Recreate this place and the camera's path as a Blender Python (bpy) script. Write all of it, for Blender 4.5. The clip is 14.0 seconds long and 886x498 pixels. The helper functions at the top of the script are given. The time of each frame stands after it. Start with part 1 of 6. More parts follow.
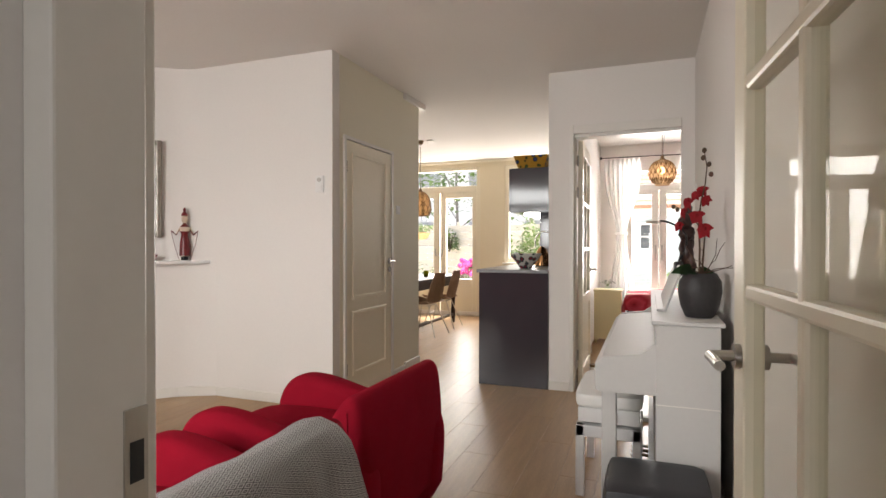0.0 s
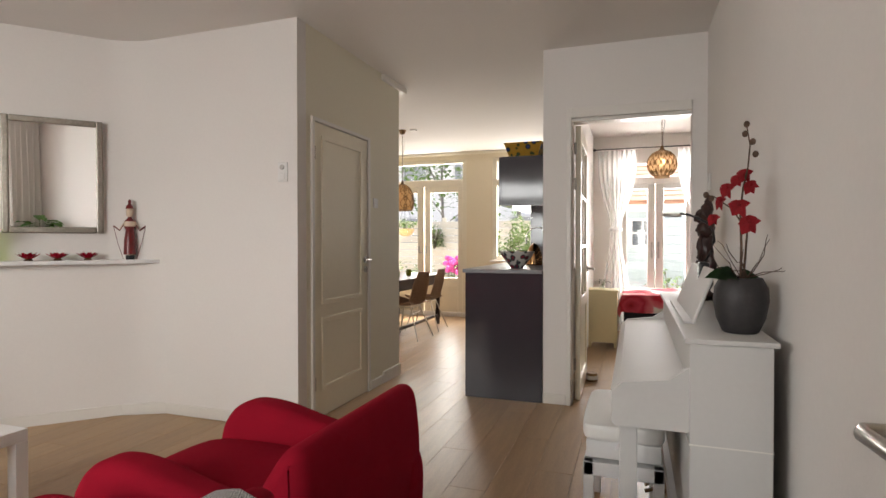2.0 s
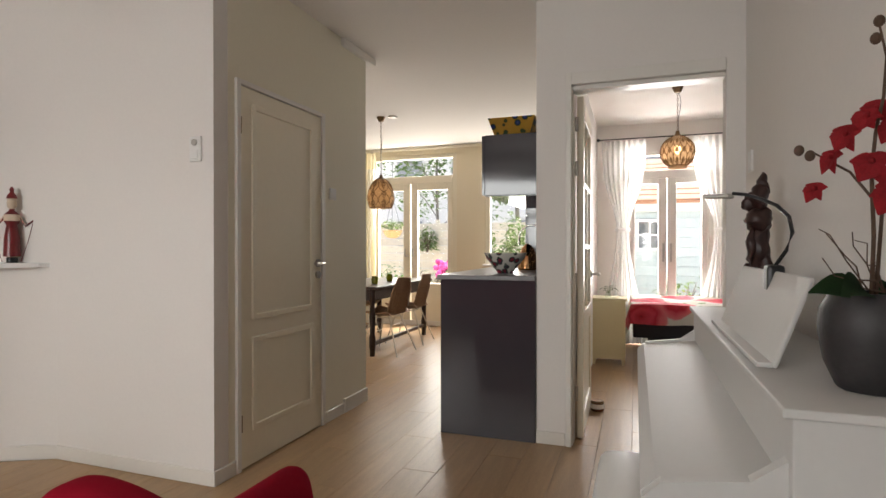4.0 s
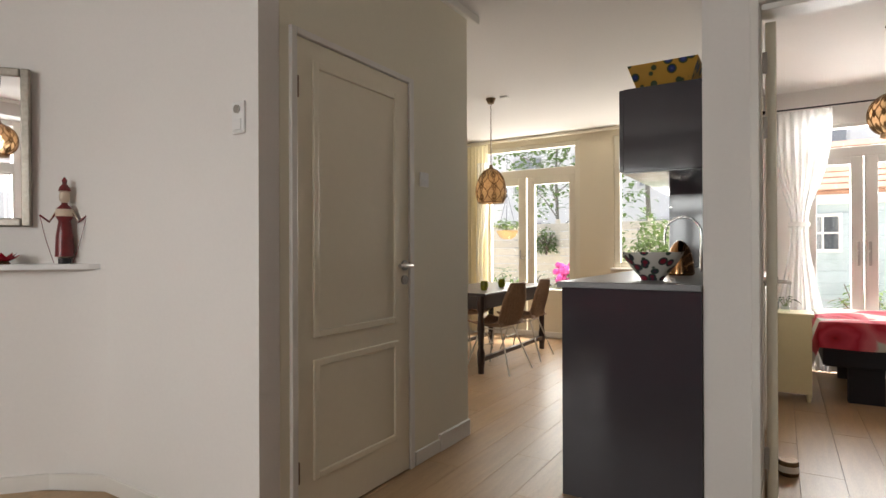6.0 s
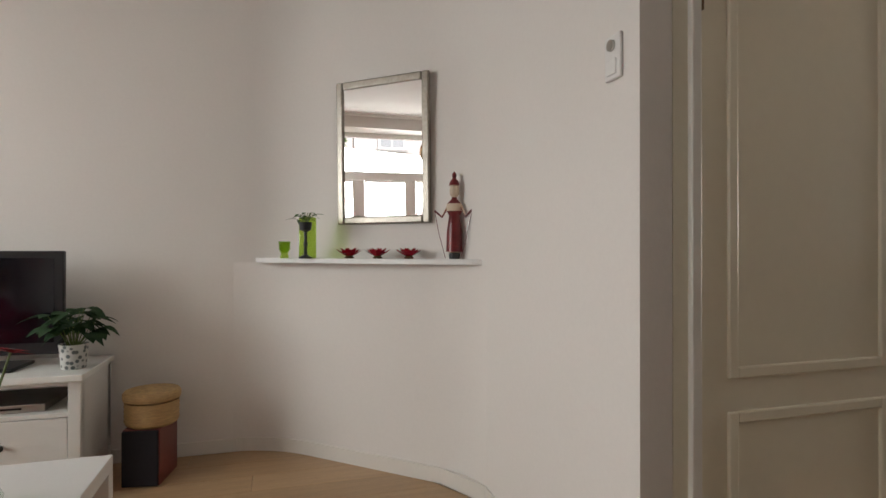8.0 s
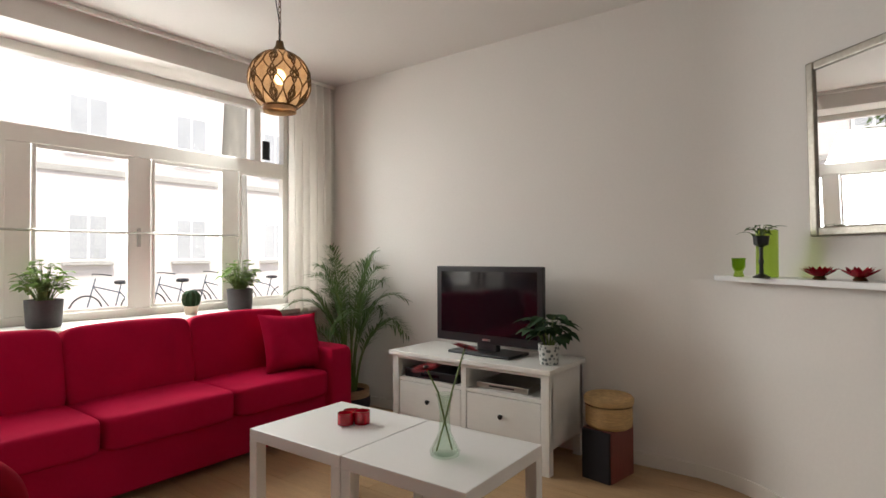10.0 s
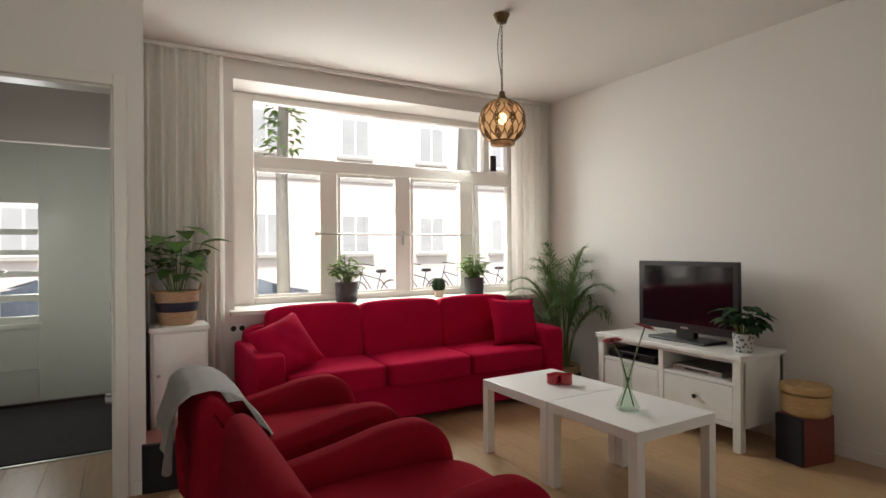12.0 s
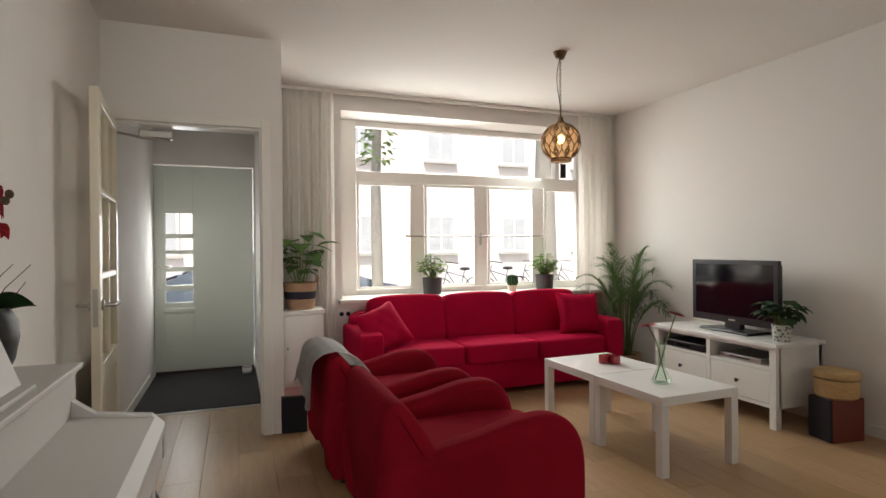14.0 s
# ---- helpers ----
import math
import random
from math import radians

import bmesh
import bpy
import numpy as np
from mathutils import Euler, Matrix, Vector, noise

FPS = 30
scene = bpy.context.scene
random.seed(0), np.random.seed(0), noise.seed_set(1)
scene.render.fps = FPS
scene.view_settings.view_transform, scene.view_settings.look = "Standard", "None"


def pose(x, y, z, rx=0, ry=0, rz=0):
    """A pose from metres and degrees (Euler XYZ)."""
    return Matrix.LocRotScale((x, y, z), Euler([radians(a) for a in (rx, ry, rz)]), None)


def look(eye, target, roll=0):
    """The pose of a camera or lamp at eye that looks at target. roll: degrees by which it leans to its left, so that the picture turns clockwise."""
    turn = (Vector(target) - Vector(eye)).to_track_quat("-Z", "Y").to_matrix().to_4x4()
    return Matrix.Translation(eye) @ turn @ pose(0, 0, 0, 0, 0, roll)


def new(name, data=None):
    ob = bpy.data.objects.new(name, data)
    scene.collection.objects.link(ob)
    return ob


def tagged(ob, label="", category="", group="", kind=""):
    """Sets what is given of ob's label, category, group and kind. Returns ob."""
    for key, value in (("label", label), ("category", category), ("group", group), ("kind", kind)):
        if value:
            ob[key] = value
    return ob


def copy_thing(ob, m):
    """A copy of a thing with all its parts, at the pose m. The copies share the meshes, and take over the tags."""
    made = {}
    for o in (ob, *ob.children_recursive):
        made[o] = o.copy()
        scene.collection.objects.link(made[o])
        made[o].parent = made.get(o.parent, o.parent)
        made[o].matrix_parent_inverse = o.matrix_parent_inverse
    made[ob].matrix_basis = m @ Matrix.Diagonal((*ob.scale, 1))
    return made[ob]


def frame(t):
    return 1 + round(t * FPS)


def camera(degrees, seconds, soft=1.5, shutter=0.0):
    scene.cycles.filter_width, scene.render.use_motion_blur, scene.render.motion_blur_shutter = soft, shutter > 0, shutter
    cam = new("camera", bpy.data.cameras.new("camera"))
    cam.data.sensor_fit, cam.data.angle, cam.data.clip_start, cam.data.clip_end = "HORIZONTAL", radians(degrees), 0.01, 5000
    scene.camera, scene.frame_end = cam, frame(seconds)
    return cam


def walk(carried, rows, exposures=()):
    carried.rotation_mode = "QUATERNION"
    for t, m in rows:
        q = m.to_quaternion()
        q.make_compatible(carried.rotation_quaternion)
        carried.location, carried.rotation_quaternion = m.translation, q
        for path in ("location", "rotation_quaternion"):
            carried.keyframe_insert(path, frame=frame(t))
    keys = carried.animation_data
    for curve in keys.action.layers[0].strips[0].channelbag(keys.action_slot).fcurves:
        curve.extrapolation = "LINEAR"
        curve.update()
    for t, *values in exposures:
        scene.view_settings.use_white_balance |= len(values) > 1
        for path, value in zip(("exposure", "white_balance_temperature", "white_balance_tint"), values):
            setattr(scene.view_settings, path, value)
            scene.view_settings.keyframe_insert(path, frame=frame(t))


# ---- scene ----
cam = camera(78.0, 14.0)
PATH = [
    (0, (-0.167, 0.032, 1.212), (-0.873, 1.903, 1.199), 0.0),
    (0.5, (-0.184, 0.08, 1.206), (-0.875, 1.957, 1.194), 0.1),
    (1, (-0.211, 0.211, 1.205), (-0.89, 2.093, 1.19), 0.0),
    (1.5, (-0.248, 0.356, 1.21), (-0.918, 2.24, 1.191), -0.1),
    (2, (-0.315, 0.506, 1.215), (-0.973, 2.395, 1.19), 0.0),
    (2.5, (-0.352, 0.707, 1.208), (-1.009, 2.595, 1.189), 0.0),

    (4.8, (-0.449, 1.703, 1.177), (-1.127, 3.585, 1.17), -0.2),
    (5, (-0.471, 1.789, 1.18), (-1.166, 3.665, 1.17), -0.2),
    (5.5, (-0.556, 1.972, 1.169), (-1.389, 3.791, 1.166), -0.3),
    (6, (-0.679, 2.133, 1.152), (-1.732, 3.833, 1.157), -0.2),
    (6.5, (-0.797, 2.284, 1.141), (-2.071, 3.826, 1.156), -0.1),
    (7, (-0.888, 2.435, 1.129), (-2.411, 3.731, 1.154), 0.0),
    (7.5, (-1.011, 2.528, 1.117), (-2.765, 3.488, 1.144), 0.3),
    (8, (-1.147, 2.627, 1.133), (-3.062, 3.201, 1.139), 0.0),
    (8.5, (-1.252, 2.71, 1.165), (-3.248, 2.839, 1.158), 0.1),
    (9, (-1.321, 2.859, 1.18), (-3.275, 2.434, 1.173), -0.0),
    (9.2, (-1.322, 2.908, 1.176), (-3.218, 2.274, 1.182), -0.1),
    (11.3, (-0.982, 3.468, 1.241), (-2.151, 1.846, 1.24), -0.4),
    (11.5, (-0.931, 3.537, 1.242), (-2.037, 1.87, 1.239), -0.4),
    (12, (-0.835, 3.714, 1.227), (-1.828, 1.978, 1.228), -0.4),
    (12.5, (-0.782, 3.881, 1.23), (-1.69, 2.099, 1.227), -0.4),
    (13, (-0.733, 4.077, 1.24), (-1.544, 2.249, 1.236), -0.5),
    (13.5, (-0.652, 4.24, 1.234), (-1.385, 2.379, 1.232), -0.5),
    (14, (-0.596, 4.4, 1.242), (-1.307, 2.531, 1.239), -0.5),
]
EXPOSURES = [(0, 1.58, 6700, 13.5), (1.0, 1.44, 6700, 13.5), (2.5, 1.30, 6650, 12.5), (5.0, 1.22, 6600, 11.5), (6.5, 1.14, 6550, 11), (7.5, 1.10, 6550, 10.5),
             (9.0, 1.14, 6600, 10), (11.5, 0.97, 6700, 9.5), (12.5, 1.06, 6700, 9), (14.0, 1.16, 6700, 9)]
walk(cam, [(t, look(eye, target, roll)) for t, eye, target, roll in PATH], EXPOSURES)

# ---- light ----
world = bpy.data.worlds.new("sky")
scene.world = world
world.use_nodes = True
wn = world.node_tree.nodes
sky = wn.new("ShaderNodeTexSky")
sky.sky_type = "NISHITA"
sky.sun_disc = False
sky.sun_elevation = radians(66)
sky.sun_rotation = radians(27)
sky.dust_density = 3.0
sky.ozone_density = 0.6
wn["Background"].inputs["Strength"].default_value = 0.15
world.node_tree.links.new(sky.outputs["Color"], wn["Background"].inputs["Color"])


def lamp(name, kind, energy, m, color=(1, 1, 1), size=(1, 1), angle=0.5):
    data = bpy.data.lights.new(name, kind)
    data.energy, data.color = energy, color
    if kind == "AREA":
        data.shape, data.size, data.size_y = "RECTANGLE", size[0], size[1]
    elif kind == "SUN":
        data.angle = radians(angle)
    else:
        data.shadow_soft_size = size[0]
    ob = new(name, data)
    ob.matrix_world = m
    return ob


lamp("sun", "SUN", 5.0, look((0, 0, 20), (-1.6, -3.2, 12)), (1.0, 0.96, 0.9), angle=8)
# daylight of the sky in the openings
lamp("street_window_daylight", "AREA", 74, look((-2.75, -1.55, 1.75), (-2.0, 0.5, -0.4)), (0.94, 0.98, 0.965), (2.4, 1.5))
lamp("garden_door_daylight", "AREA", 46, look((-3.55, 9.62, 1.6), (-3.2, 6.2, 0.1)), (1.0, 0.99, 0.94), (1.3, 2.0))
lamp("kitchen_window_daylight", "AREA", 26, look((-1.8, 9.5, 1.75), (-2.1, 6.2, 0.3)), (1.0, 0.99, 0.94), (1.0, 1.5))
lamp("bedroom_door_daylight", "AREA", 86, look((0.0, 8.97, 1.6), (0.2, 6.0, 0.2)), (1.0, 1.0, 0.98), (1.3, 2.0))
lamp("front_door_daylight", "AREA", 3.0, look((-0.09, -1.71, 1.17), (-0.7, 1.0, 0.9)), (0.95, 0.98, 1.0), (0.24, 0.85))


# ---- materials ----
def mat(name, col, rough=0.5, metal=0.0, var=0.06, scale=6.0, bump=0.1, bscale=90.0, stretch=(1, 1, 1), sheen=0.0, coat=0.0,
        spec=0.5, rvar=0.0, rand=0.0):
    """Painted, cloth, stone or metal surface with two scales of variation."""
    m = bpy.data.materials.new(name)
    m.use_nodes = True
    nt = m.node_tree
    n, l = nt.nodes, nt.links
    b = n["Principled BSDF"]
    b.inputs["Roughness"].default_value = rough
    b.inputs["Metallic"].default_value = metal
    b.inputs["Specular IOR Level"].default_value = spec
    b.inputs["Sheen Weight"].default_value = sheen
    b.inputs["Coat Weight"].default_value = coat
    tc = n.new("ShaderNodeTexCoord")
    mp = n.new("ShaderNodeMapping")
    mp.inputs["Scale"].default_value = stretch
    l.new(tc.outputs["Object"], mp.inputs["Vector"])
    big = n.new("ShaderNodeTexNoise")
    big.inputs["Scale"].default_value = scale
    big.inputs["Detail"].default_value = 4
    fine = n.new("ShaderNodeTexNoise")
    fine.inputs["Scale"].default_value = bscale
    fine.inputs["Detail"].default_value = 3
    for t in (big, fine):
        l.new(mp.outputs["Vector"], t.inputs["Vector"])
    add = n.new("ShaderNodeMath")
    add.operation = "ADD"
    l.new(big.outputs["Fac"], add.inputs[0])
    l.new(fine.outputs["Fac"], add.inputs[1])
    ramp = n.new("ShaderNodeMapRange")
    ramp.inputs["From Min"].default_value, ramp.inputs["From Max"].default_value = 0.6, 1.4
    ramp.inputs["To Min"].default_value, ramp.inputs["To Max"].default_value = 1 - var, 1 + var
    l.new(add.outputs[0], ramp.inputs["Value"])
    last = ramp.outputs["Result"]
    if rand:
        oi = n.new("ShaderNodeObjectInfo")
        r2 = n.new("ShaderNodeMapRange")
        r2.inputs["To Min"].default_value, r2.inputs["To Max"].default_value = 1 - rand, 1 + rand
        l.new(oi.outputs["Random"], r2.inputs["Value"])
        mu = n.new("ShaderNodeMath")
        mu.operation = "MULTIPLY"
        l.new(last, mu.inputs[0])
        l.new(r2.outputs["Result"], mu.inputs[1])
        last = mu.outputs[0]
    mul = n.new("ShaderNodeVectorMath")
    mul.operation = "SCALE"
    mul.inputs[0].default_value = col
    l.new(last, mul.inputs["Scale"])
    l.new(mul.outputs["Vector"], b.inputs["Base Color"])
    if bump:
        bp = n.new("ShaderNodeBump")
        bp.inputs["Strength"].default_value = bump
        bp.inputs["Distance"].default_value = 0.004
        l.new(fine.outputs["Fac"], bp.inputs["Height"])
        l.new(bp.outputs["Normal"], b.inputs["Normal"])
    if rvar:
        rr = n.new("ShaderNodeMapRange")
        rr.inputs["To Min"].default_value, rr.inputs["To Max"].default_value = rough - rvar, rough + rvar
        l.new(big.outputs["Fac"], rr.inputs["Value"])
        l.new(rr.outputs["Result"], b.inputs["Roughness"])
    return m


def glass(name, tint=(1, 1, 1), rough=0.0, gloss=0.7):
    """Thin clear pane: mostly see-through, with a gloss that Fresnel drives."""
    m = bpy.data.materials.new(name)
    m.use_nodes = True
    n, l = m.node_tree.nodes, m.node_tree.links
    n.remove(n["Principled BSDF"])
    tr = n.new("ShaderNodeBsdfTransparent")
    tr.inputs["Color"].default_value = (*tint, 1)
    gl = n.new("ShaderNodeBsdfGlossy")
    gl.inputs["Roughness"].default_value = rough
    lw = n.new("ShaderNodeLayerWeight")
    lw.inputs["Blend"].default_value = 0.5
    pw = n.new("ShaderNodeMath")
    pw.operation = "POWER"
    pw.inputs[1].default_value = 4.0
    l.new(lw.outputs["Facing"], pw.inputs[0])
    ma = n.new("ShaderNodeMath")
    ma.operation = "MULTIPLY_ADD"
    ma.inputs[1].default_value, ma.inputs[2].default_value = gloss, 0.02 + 0.03 * gloss
    l.new(pw.outputs[0], ma.inputs[0])
    mx = n.new("ShaderNodeMixShader")
    l.new(ma.outputs[0], mx.inputs["Fac"])
    l.new(tr.outputs["BSDF"], mx.inputs[1])
    l.new(gl.outputs["BSDF"], mx.inputs[2])
    l.new(mx.outputs["Shader"], n["Material Output"].inputs["Surface"])
    return m


def cloth_through(name, col, share=0.4, var=0.05, scale=3.0, bscale=250.0):
    """Cloth, leaf or shade that lets part of the light through."""
    m = mat(name, col, 0.85, var=var, scale=scale, bscale=bscale, bump=0.15)
    n, l = m.node_tree.nodes, m.node_tree.links
    b = n["Principled BSDF"]
    src = b.inputs["Base Color"].links[0].from_socket
    tl = n.new("ShaderNodeBsdfTranslucent")
    l.new(src, tl.inputs["Color"])
    mx = n.new("ShaderNodeMixShader")
    mx.inputs["Fac"].default_value = share
    l.new(b.outputs["BSDF"], mx.inputs[1])
    l.new(tl.outputs["BSDF"], mx.inputs[2])
    l.new(mx.outputs["Shader"], n["Material Output"].inputs["Surface"])
    return m


def glow(name, col, strength):
    m = bpy.data.materials.new(name)
    m.use_nodes = True
    b = m.node_tree.nodes["Principled BSDF"]
    b.inputs["Base Color"].default_value = (*col, 1)
    b.inputs["Emission Color"].default_value = (*col, 1)
    b.inputs["Emission Strength"].default_value = strength
    return m


def ramp_stops(n, stops, interp="LINEAR"):
    r = n.new("ShaderNodeValToRGB")
    r.color_ramp.interpolation = interp
    el = r.color_ramp.elements
    while len(el) < len(stops):
        el.new(0.5)
    for e, (p, c) in zip(el, stops):
        e.position, e.color = p, (*c, 1)
    return r


# cream of the closet side includes warm kitchen light as colour
WALLC = mat("warm_lit_cream_wall_paint", (0.80, 0.755, 0.62), 0.75, var=0.02, scale=1.2, bump=0.12, bscale=60)
WALL = mat("wall_paint", (0.79, 0.755, 0.72), 0.75, var=0.02, scale=1.2, bump=0.12, bscale=60)
CEIL = mat("ceiling_paint", (0.79, 0.755, 0.72), 0.85, var=0.02, scale=1.0, bump=0.1, bscale=50)
CREAM = mat("cream_wall_paint", (0.74, 0.66, 0.50), 0.75, var=0.02, scale=1.2, bump=0.12, bscale=60)
TRIM = mat("trim_gloss_paint", (0.78, 0.75, 0.70), 0.35, var=0.02, scale=2, bump=0.05, bscale=40)
DOORP = mat("door_gloss_paint", (0.83, 0.765, 0.615), 0.3, var=0.02, scale=2, bump=0.02, bscale=30)
HALLP = mat("front_door_paint", (0.70, 0.74, 0.67), 0.4, var=0.02, scale=2, bump=0.05, bscale=40)
# white lacquer greyed: the piano's shade is put into its base colour
PIANOW = mat("shaded_white_piano_lacquer", (0.61, 0.595, 0.575), 0.55, var=0.02, scale=3, bump=0.03, bscale=60, spec=0.2)
LACQ = mat("white_lacquer", (0.80, 0.79, 0.78), 0.3, var=0.015, scale=3, bump=0.03, bscale=60)
SATIN = mat("white_satin_wood", (0.78, 0.77, 0.74), 0.4, var=0.03, scale=4, bump=0.08, bscale=50, stretch=(1, 0.2, 1))
RED = mat("red_velvet", (0.43, 0.005, 0.042), 0.85, var=0.16, scale=5, bump=0.25, bscale=420, spec=0.06)
RED2 = mat("dark_red_velvet", (0.255, 0.008, 0.020), 0.95, var=0.14, scale=5, bump=0.25, bscale=420, sheen=0.0, spec=0.02)
GREYG = mat("grey_gloss_front", (0.052, 0.048, 0.056), 0.075, var=0.05, scale=1.2, bump=0.035, bscale=7)
STONE = mat("grey_worktop", (0.20, 0.20, 0.21), 0.35, var=0.12, scale=60, bump=0.05, bscale=200)
STEEL = mat("brushed_steel", (0.50, 0.48, 0.45), 0.3, 1.0, var=0.06, scale=20, bump=0.05, bscale=200, stretch=(1, 1, 0.1))
CHROME = mat("chrome", (0.7, 0.7, 0.7), 0.08, 1.0, var=0.02, bump=0)
BRASS = mat("aged_brass", (0.16, 0.10, 0.05), 0.4, 0.9, var=0.2, scale=30, bump=0.1)
BLACKP = mat("black_plastic", (0.012, 0.012, 0.014), 0.3, var=0.1, scale=20, bump=0.03)
SCREEN = mat("dark_screen", (0.006, 0.005, 0.008), 0.08, var=0.05, bump=0)
DARKWOOD = mat("dark_stained_wood", (0.035, 0.018, 0.013), 0.35, var=0.3, scale=8, bump=0.1, stretch=(1, 6, 6))
MAHOG = mat("mahogany_veneer", (0.16, 0.032, 0.026), 0.35, var=0.25, scale=10, bump=0.06, stretch=(6, 6, 1))
GRILLE = mat("speaker_cloth", (0.012, 0.011, 0.016), 0.9, var=0.1, scale=10, bump=0.3, bscale=600)
RATTAN = mat("rattan_weave", (0.34, 0.22, 0.14), 0.6, var=0.35, scale=60, bump=0.6, bscale=160)
WICKER = mat("straw_basket", (0.46, 0.30, 0.13), 0.65, var=0.3, scale=50, bump=0.7, bscale=120, stretch=(0.4, 0.4, 3))
SEAGR = mat("seagrass_basket", (0.40, 0.25, 0.15), 0.75, var=0.3, scale=50, bump=0.7, bscale=120, stretch=(0.4, 0.4, 3))
NAVY = mat("navy_band", (0.02, 0.02, 0.035), 0.8, var=0.2, scale=50, bump=0.7, bscale=120)
POTB = mat("dark_ceramic", (0.030, 0.027, 0.028), 0.55, var=0.25, scale=12, bump=0.25, bscale=70)
SOIL = mat("potting_soil", (0.03, 0.02, 0.014), 0.95, var=0.4, scale=60, bump=1.0, bscale=150)
LEAF = cloth_through("plant_leaf", (0.045, 0.10, 0.022), 0.25, var=0.35, scale=14)
LEAFB = cloth_through("broad_plant_leaf", (0.085, 0.17, 0.04), 0.3, var=0.35, scale=14)
LEAFD = cloth_through("dark_plant_leaf", (0.022, 0.060, 0.018), 0.2, var=0.35, scale=14)
LEAFL = cloth_through("light_plant_leaf", (0.14, 0.22, 0.05), 0.3, var=0.35, scale=14)
PALM = cloth_through("palm_leaf", (0.085, 0.15, 0.045), 0.35, var=0.4, scale=9)
STEMG = mat("green_stem", (0.12, 0.18, 0.04), 0.55, var=0.3, scale=30)
STEMB = mat("brown_stem", (0.09, 0.05, 0.03), 0.7, var=0.3, scale=30)
PETAL = cloth_through("red_petal", (0.29, 0.008, 0.014), 0.25, var=0.25, scale=30)
PINK = cloth_through("pink_petal", (0.75, 0.10, 0.40), 0.25, var=0.25, scale=30)
CURT = cloth_through("cream_curtain", (0.86, 0.83, 0.785), 0.45, var=0.03, scale=30)
SHEER = cloth_through("white_voile", (0.92, 0.915, 0.90), 0.7, var=0.02, scale=30)
CURTY = cloth_through("yellow_curtain", (0.80, 0.73, 0.54), 0.35, var=0.04, scale=30)
PANE = glass("window_glass")
DOORG = glass("door_glass", (0.96, 0.96, 0.93), 0.02, 0.055)
GREENG = glass("green_glass", (0.66, 0.80, 0.30))
CLEARG = glass("clear_vase_glass", (0.92, 0.97, 0.93))
REDG = mat("red_glass", (0.42, 0.004, 0.02), 0.12, var=0.05, bump=0, coat=0.5)
BULB = glow("lit_bulb", (1.0, 0.66, 0.34), 9.0)
AMBER = cloth_through("amber_glass_shade", (0.52, 0.39, 0.27), 0.5, var=0.3, scale=30)


def see_through(m, tint, share):
    """Lets a share of the view straight through a thin cloth or shade."""
    n, l = m.node_tree.nodes, m.node_tree.links
    src = n["Material Output"].inputs["Surface"].links[0].from_socket
    tr = n.new("ShaderNodeBsdfTransparent")
    tr.inputs["Color"].default_value = (*tint, 1)
    mx = n.new("ShaderNodeMixShader")
    mx.inputs["Fac"].default_value = share
    l.new(src, mx.inputs[1])
    l.new(tr.outputs["BSDF"], mx.inputs[2])
    l.new(mx.outputs["Shader"], n["Material Output"].inputs["Surface"])


see_through(AMBER, (0.95, 0.84, 0.66), 0.28)
see_through(SHEER, (1.0, 1.0, 1.0), 0.3)
MIRR = mat("mirror_silver", (0.9, 0.9, 0.9), 0.01, 1.0, var=0.0, bump=0)
SILVER = mat("silver_frame", (0.32, 0.29, 0.25), 0.35, 0.85, var=0.2, scale=14, bump=0.2, bscale=60)
STATRED = mat("red_lacquered_wood", (0.15, 0.012, 0.014), 0.3, var=0.3, scale=25, bump=0.1)
SKINW = mat("cream_painted_wood", (0.62, 0.50, 0.38), 0.5, var=0.1, scale=20)
CARVED = mat("carved_dark_wood", (0.035, 0.013, 0.011), 0.4, var=0.4, scale=30, bump=0.4, bscale=80)
MATC = mat("coir_doormat", (0.030, 0.028, 0.030), 0.95, var=0.35, scale=30, bump=1.0, bscale=350)
STOOLC = mat("charcoal_leather", (0.030, 0.030, 0.036), 0.5, var=0.15, scale=10, bump=0.2, bscale=140)
PLASTIC = mat("white_plastic", (0.78, 0.77, 0.75), 0.35, var=0.01, bump=0)
CREAMF = mat("cream_furniture_paint", (0.74, 0.64, 0.38), 0.4, var=0.03, scale=4, bump=0.04)
LINEN = mat("white_bed_linen", (0.84, 0.83, 0.80), 0.85, var=0.03, scale=6, bump=0.3, bscale=60)
FLOORB = mat("subfloor", (0.20, 0.12, 0.07), 0.8, var=0.1)
BRICK = mat("facade_brick", (0.52, 0.475, 0.45), 0.85, var=0.15, scale=20, bump=0.3, bscale=60)
RENDERW = mat("white_render", (0.80, 0.79, 0.77), 0.85, var=0.06, scale=2, bump=0.2, bscale=40)
CONC = mat("pavement_stone", (0.32, 0.31, 0.29), 0.85, var=0.12, scale=3, bump=0.3, bscale=60)
ASPH = mat("street_clinker", (0.16, 0.13, 0.115), 0.85, var=0.15, scale=5, bump=0.4, bscale=60)
FENCE = mat("fence_board", (0.80, 0.73, 0.60), 0.75, var=0.2, scale=6, bump=0.3, stretch=(1, 1, 8), rand=0.12)
SHEDW = mat("shed_siding", (0.42, 0.50, 0.52), 0.6, var=0.08, scale=5, bump=0.2, rand=0.05)
BARK = mat("tree_bark", (0.20, 0.185, 0.16), 0.9, var=0.35, scale=12, bump=1.0, bscale=30, stretch=(1, 1, 0.3))
CARP = mat("dark_car_paint", (0.12, 0.15, 0.20), 0.2, 0.6, var=0.03, bump=0, coat=1.0)
GRASS = mat("garden_paving", (0.58, 0.55, 0.49), 0.85, var=0.15, scale=4, bump=0.3)
FOLI = cloth_through("garden_foliage", (0.12, 0.20, 0.05), 0.55, var=0.4, scale=3)


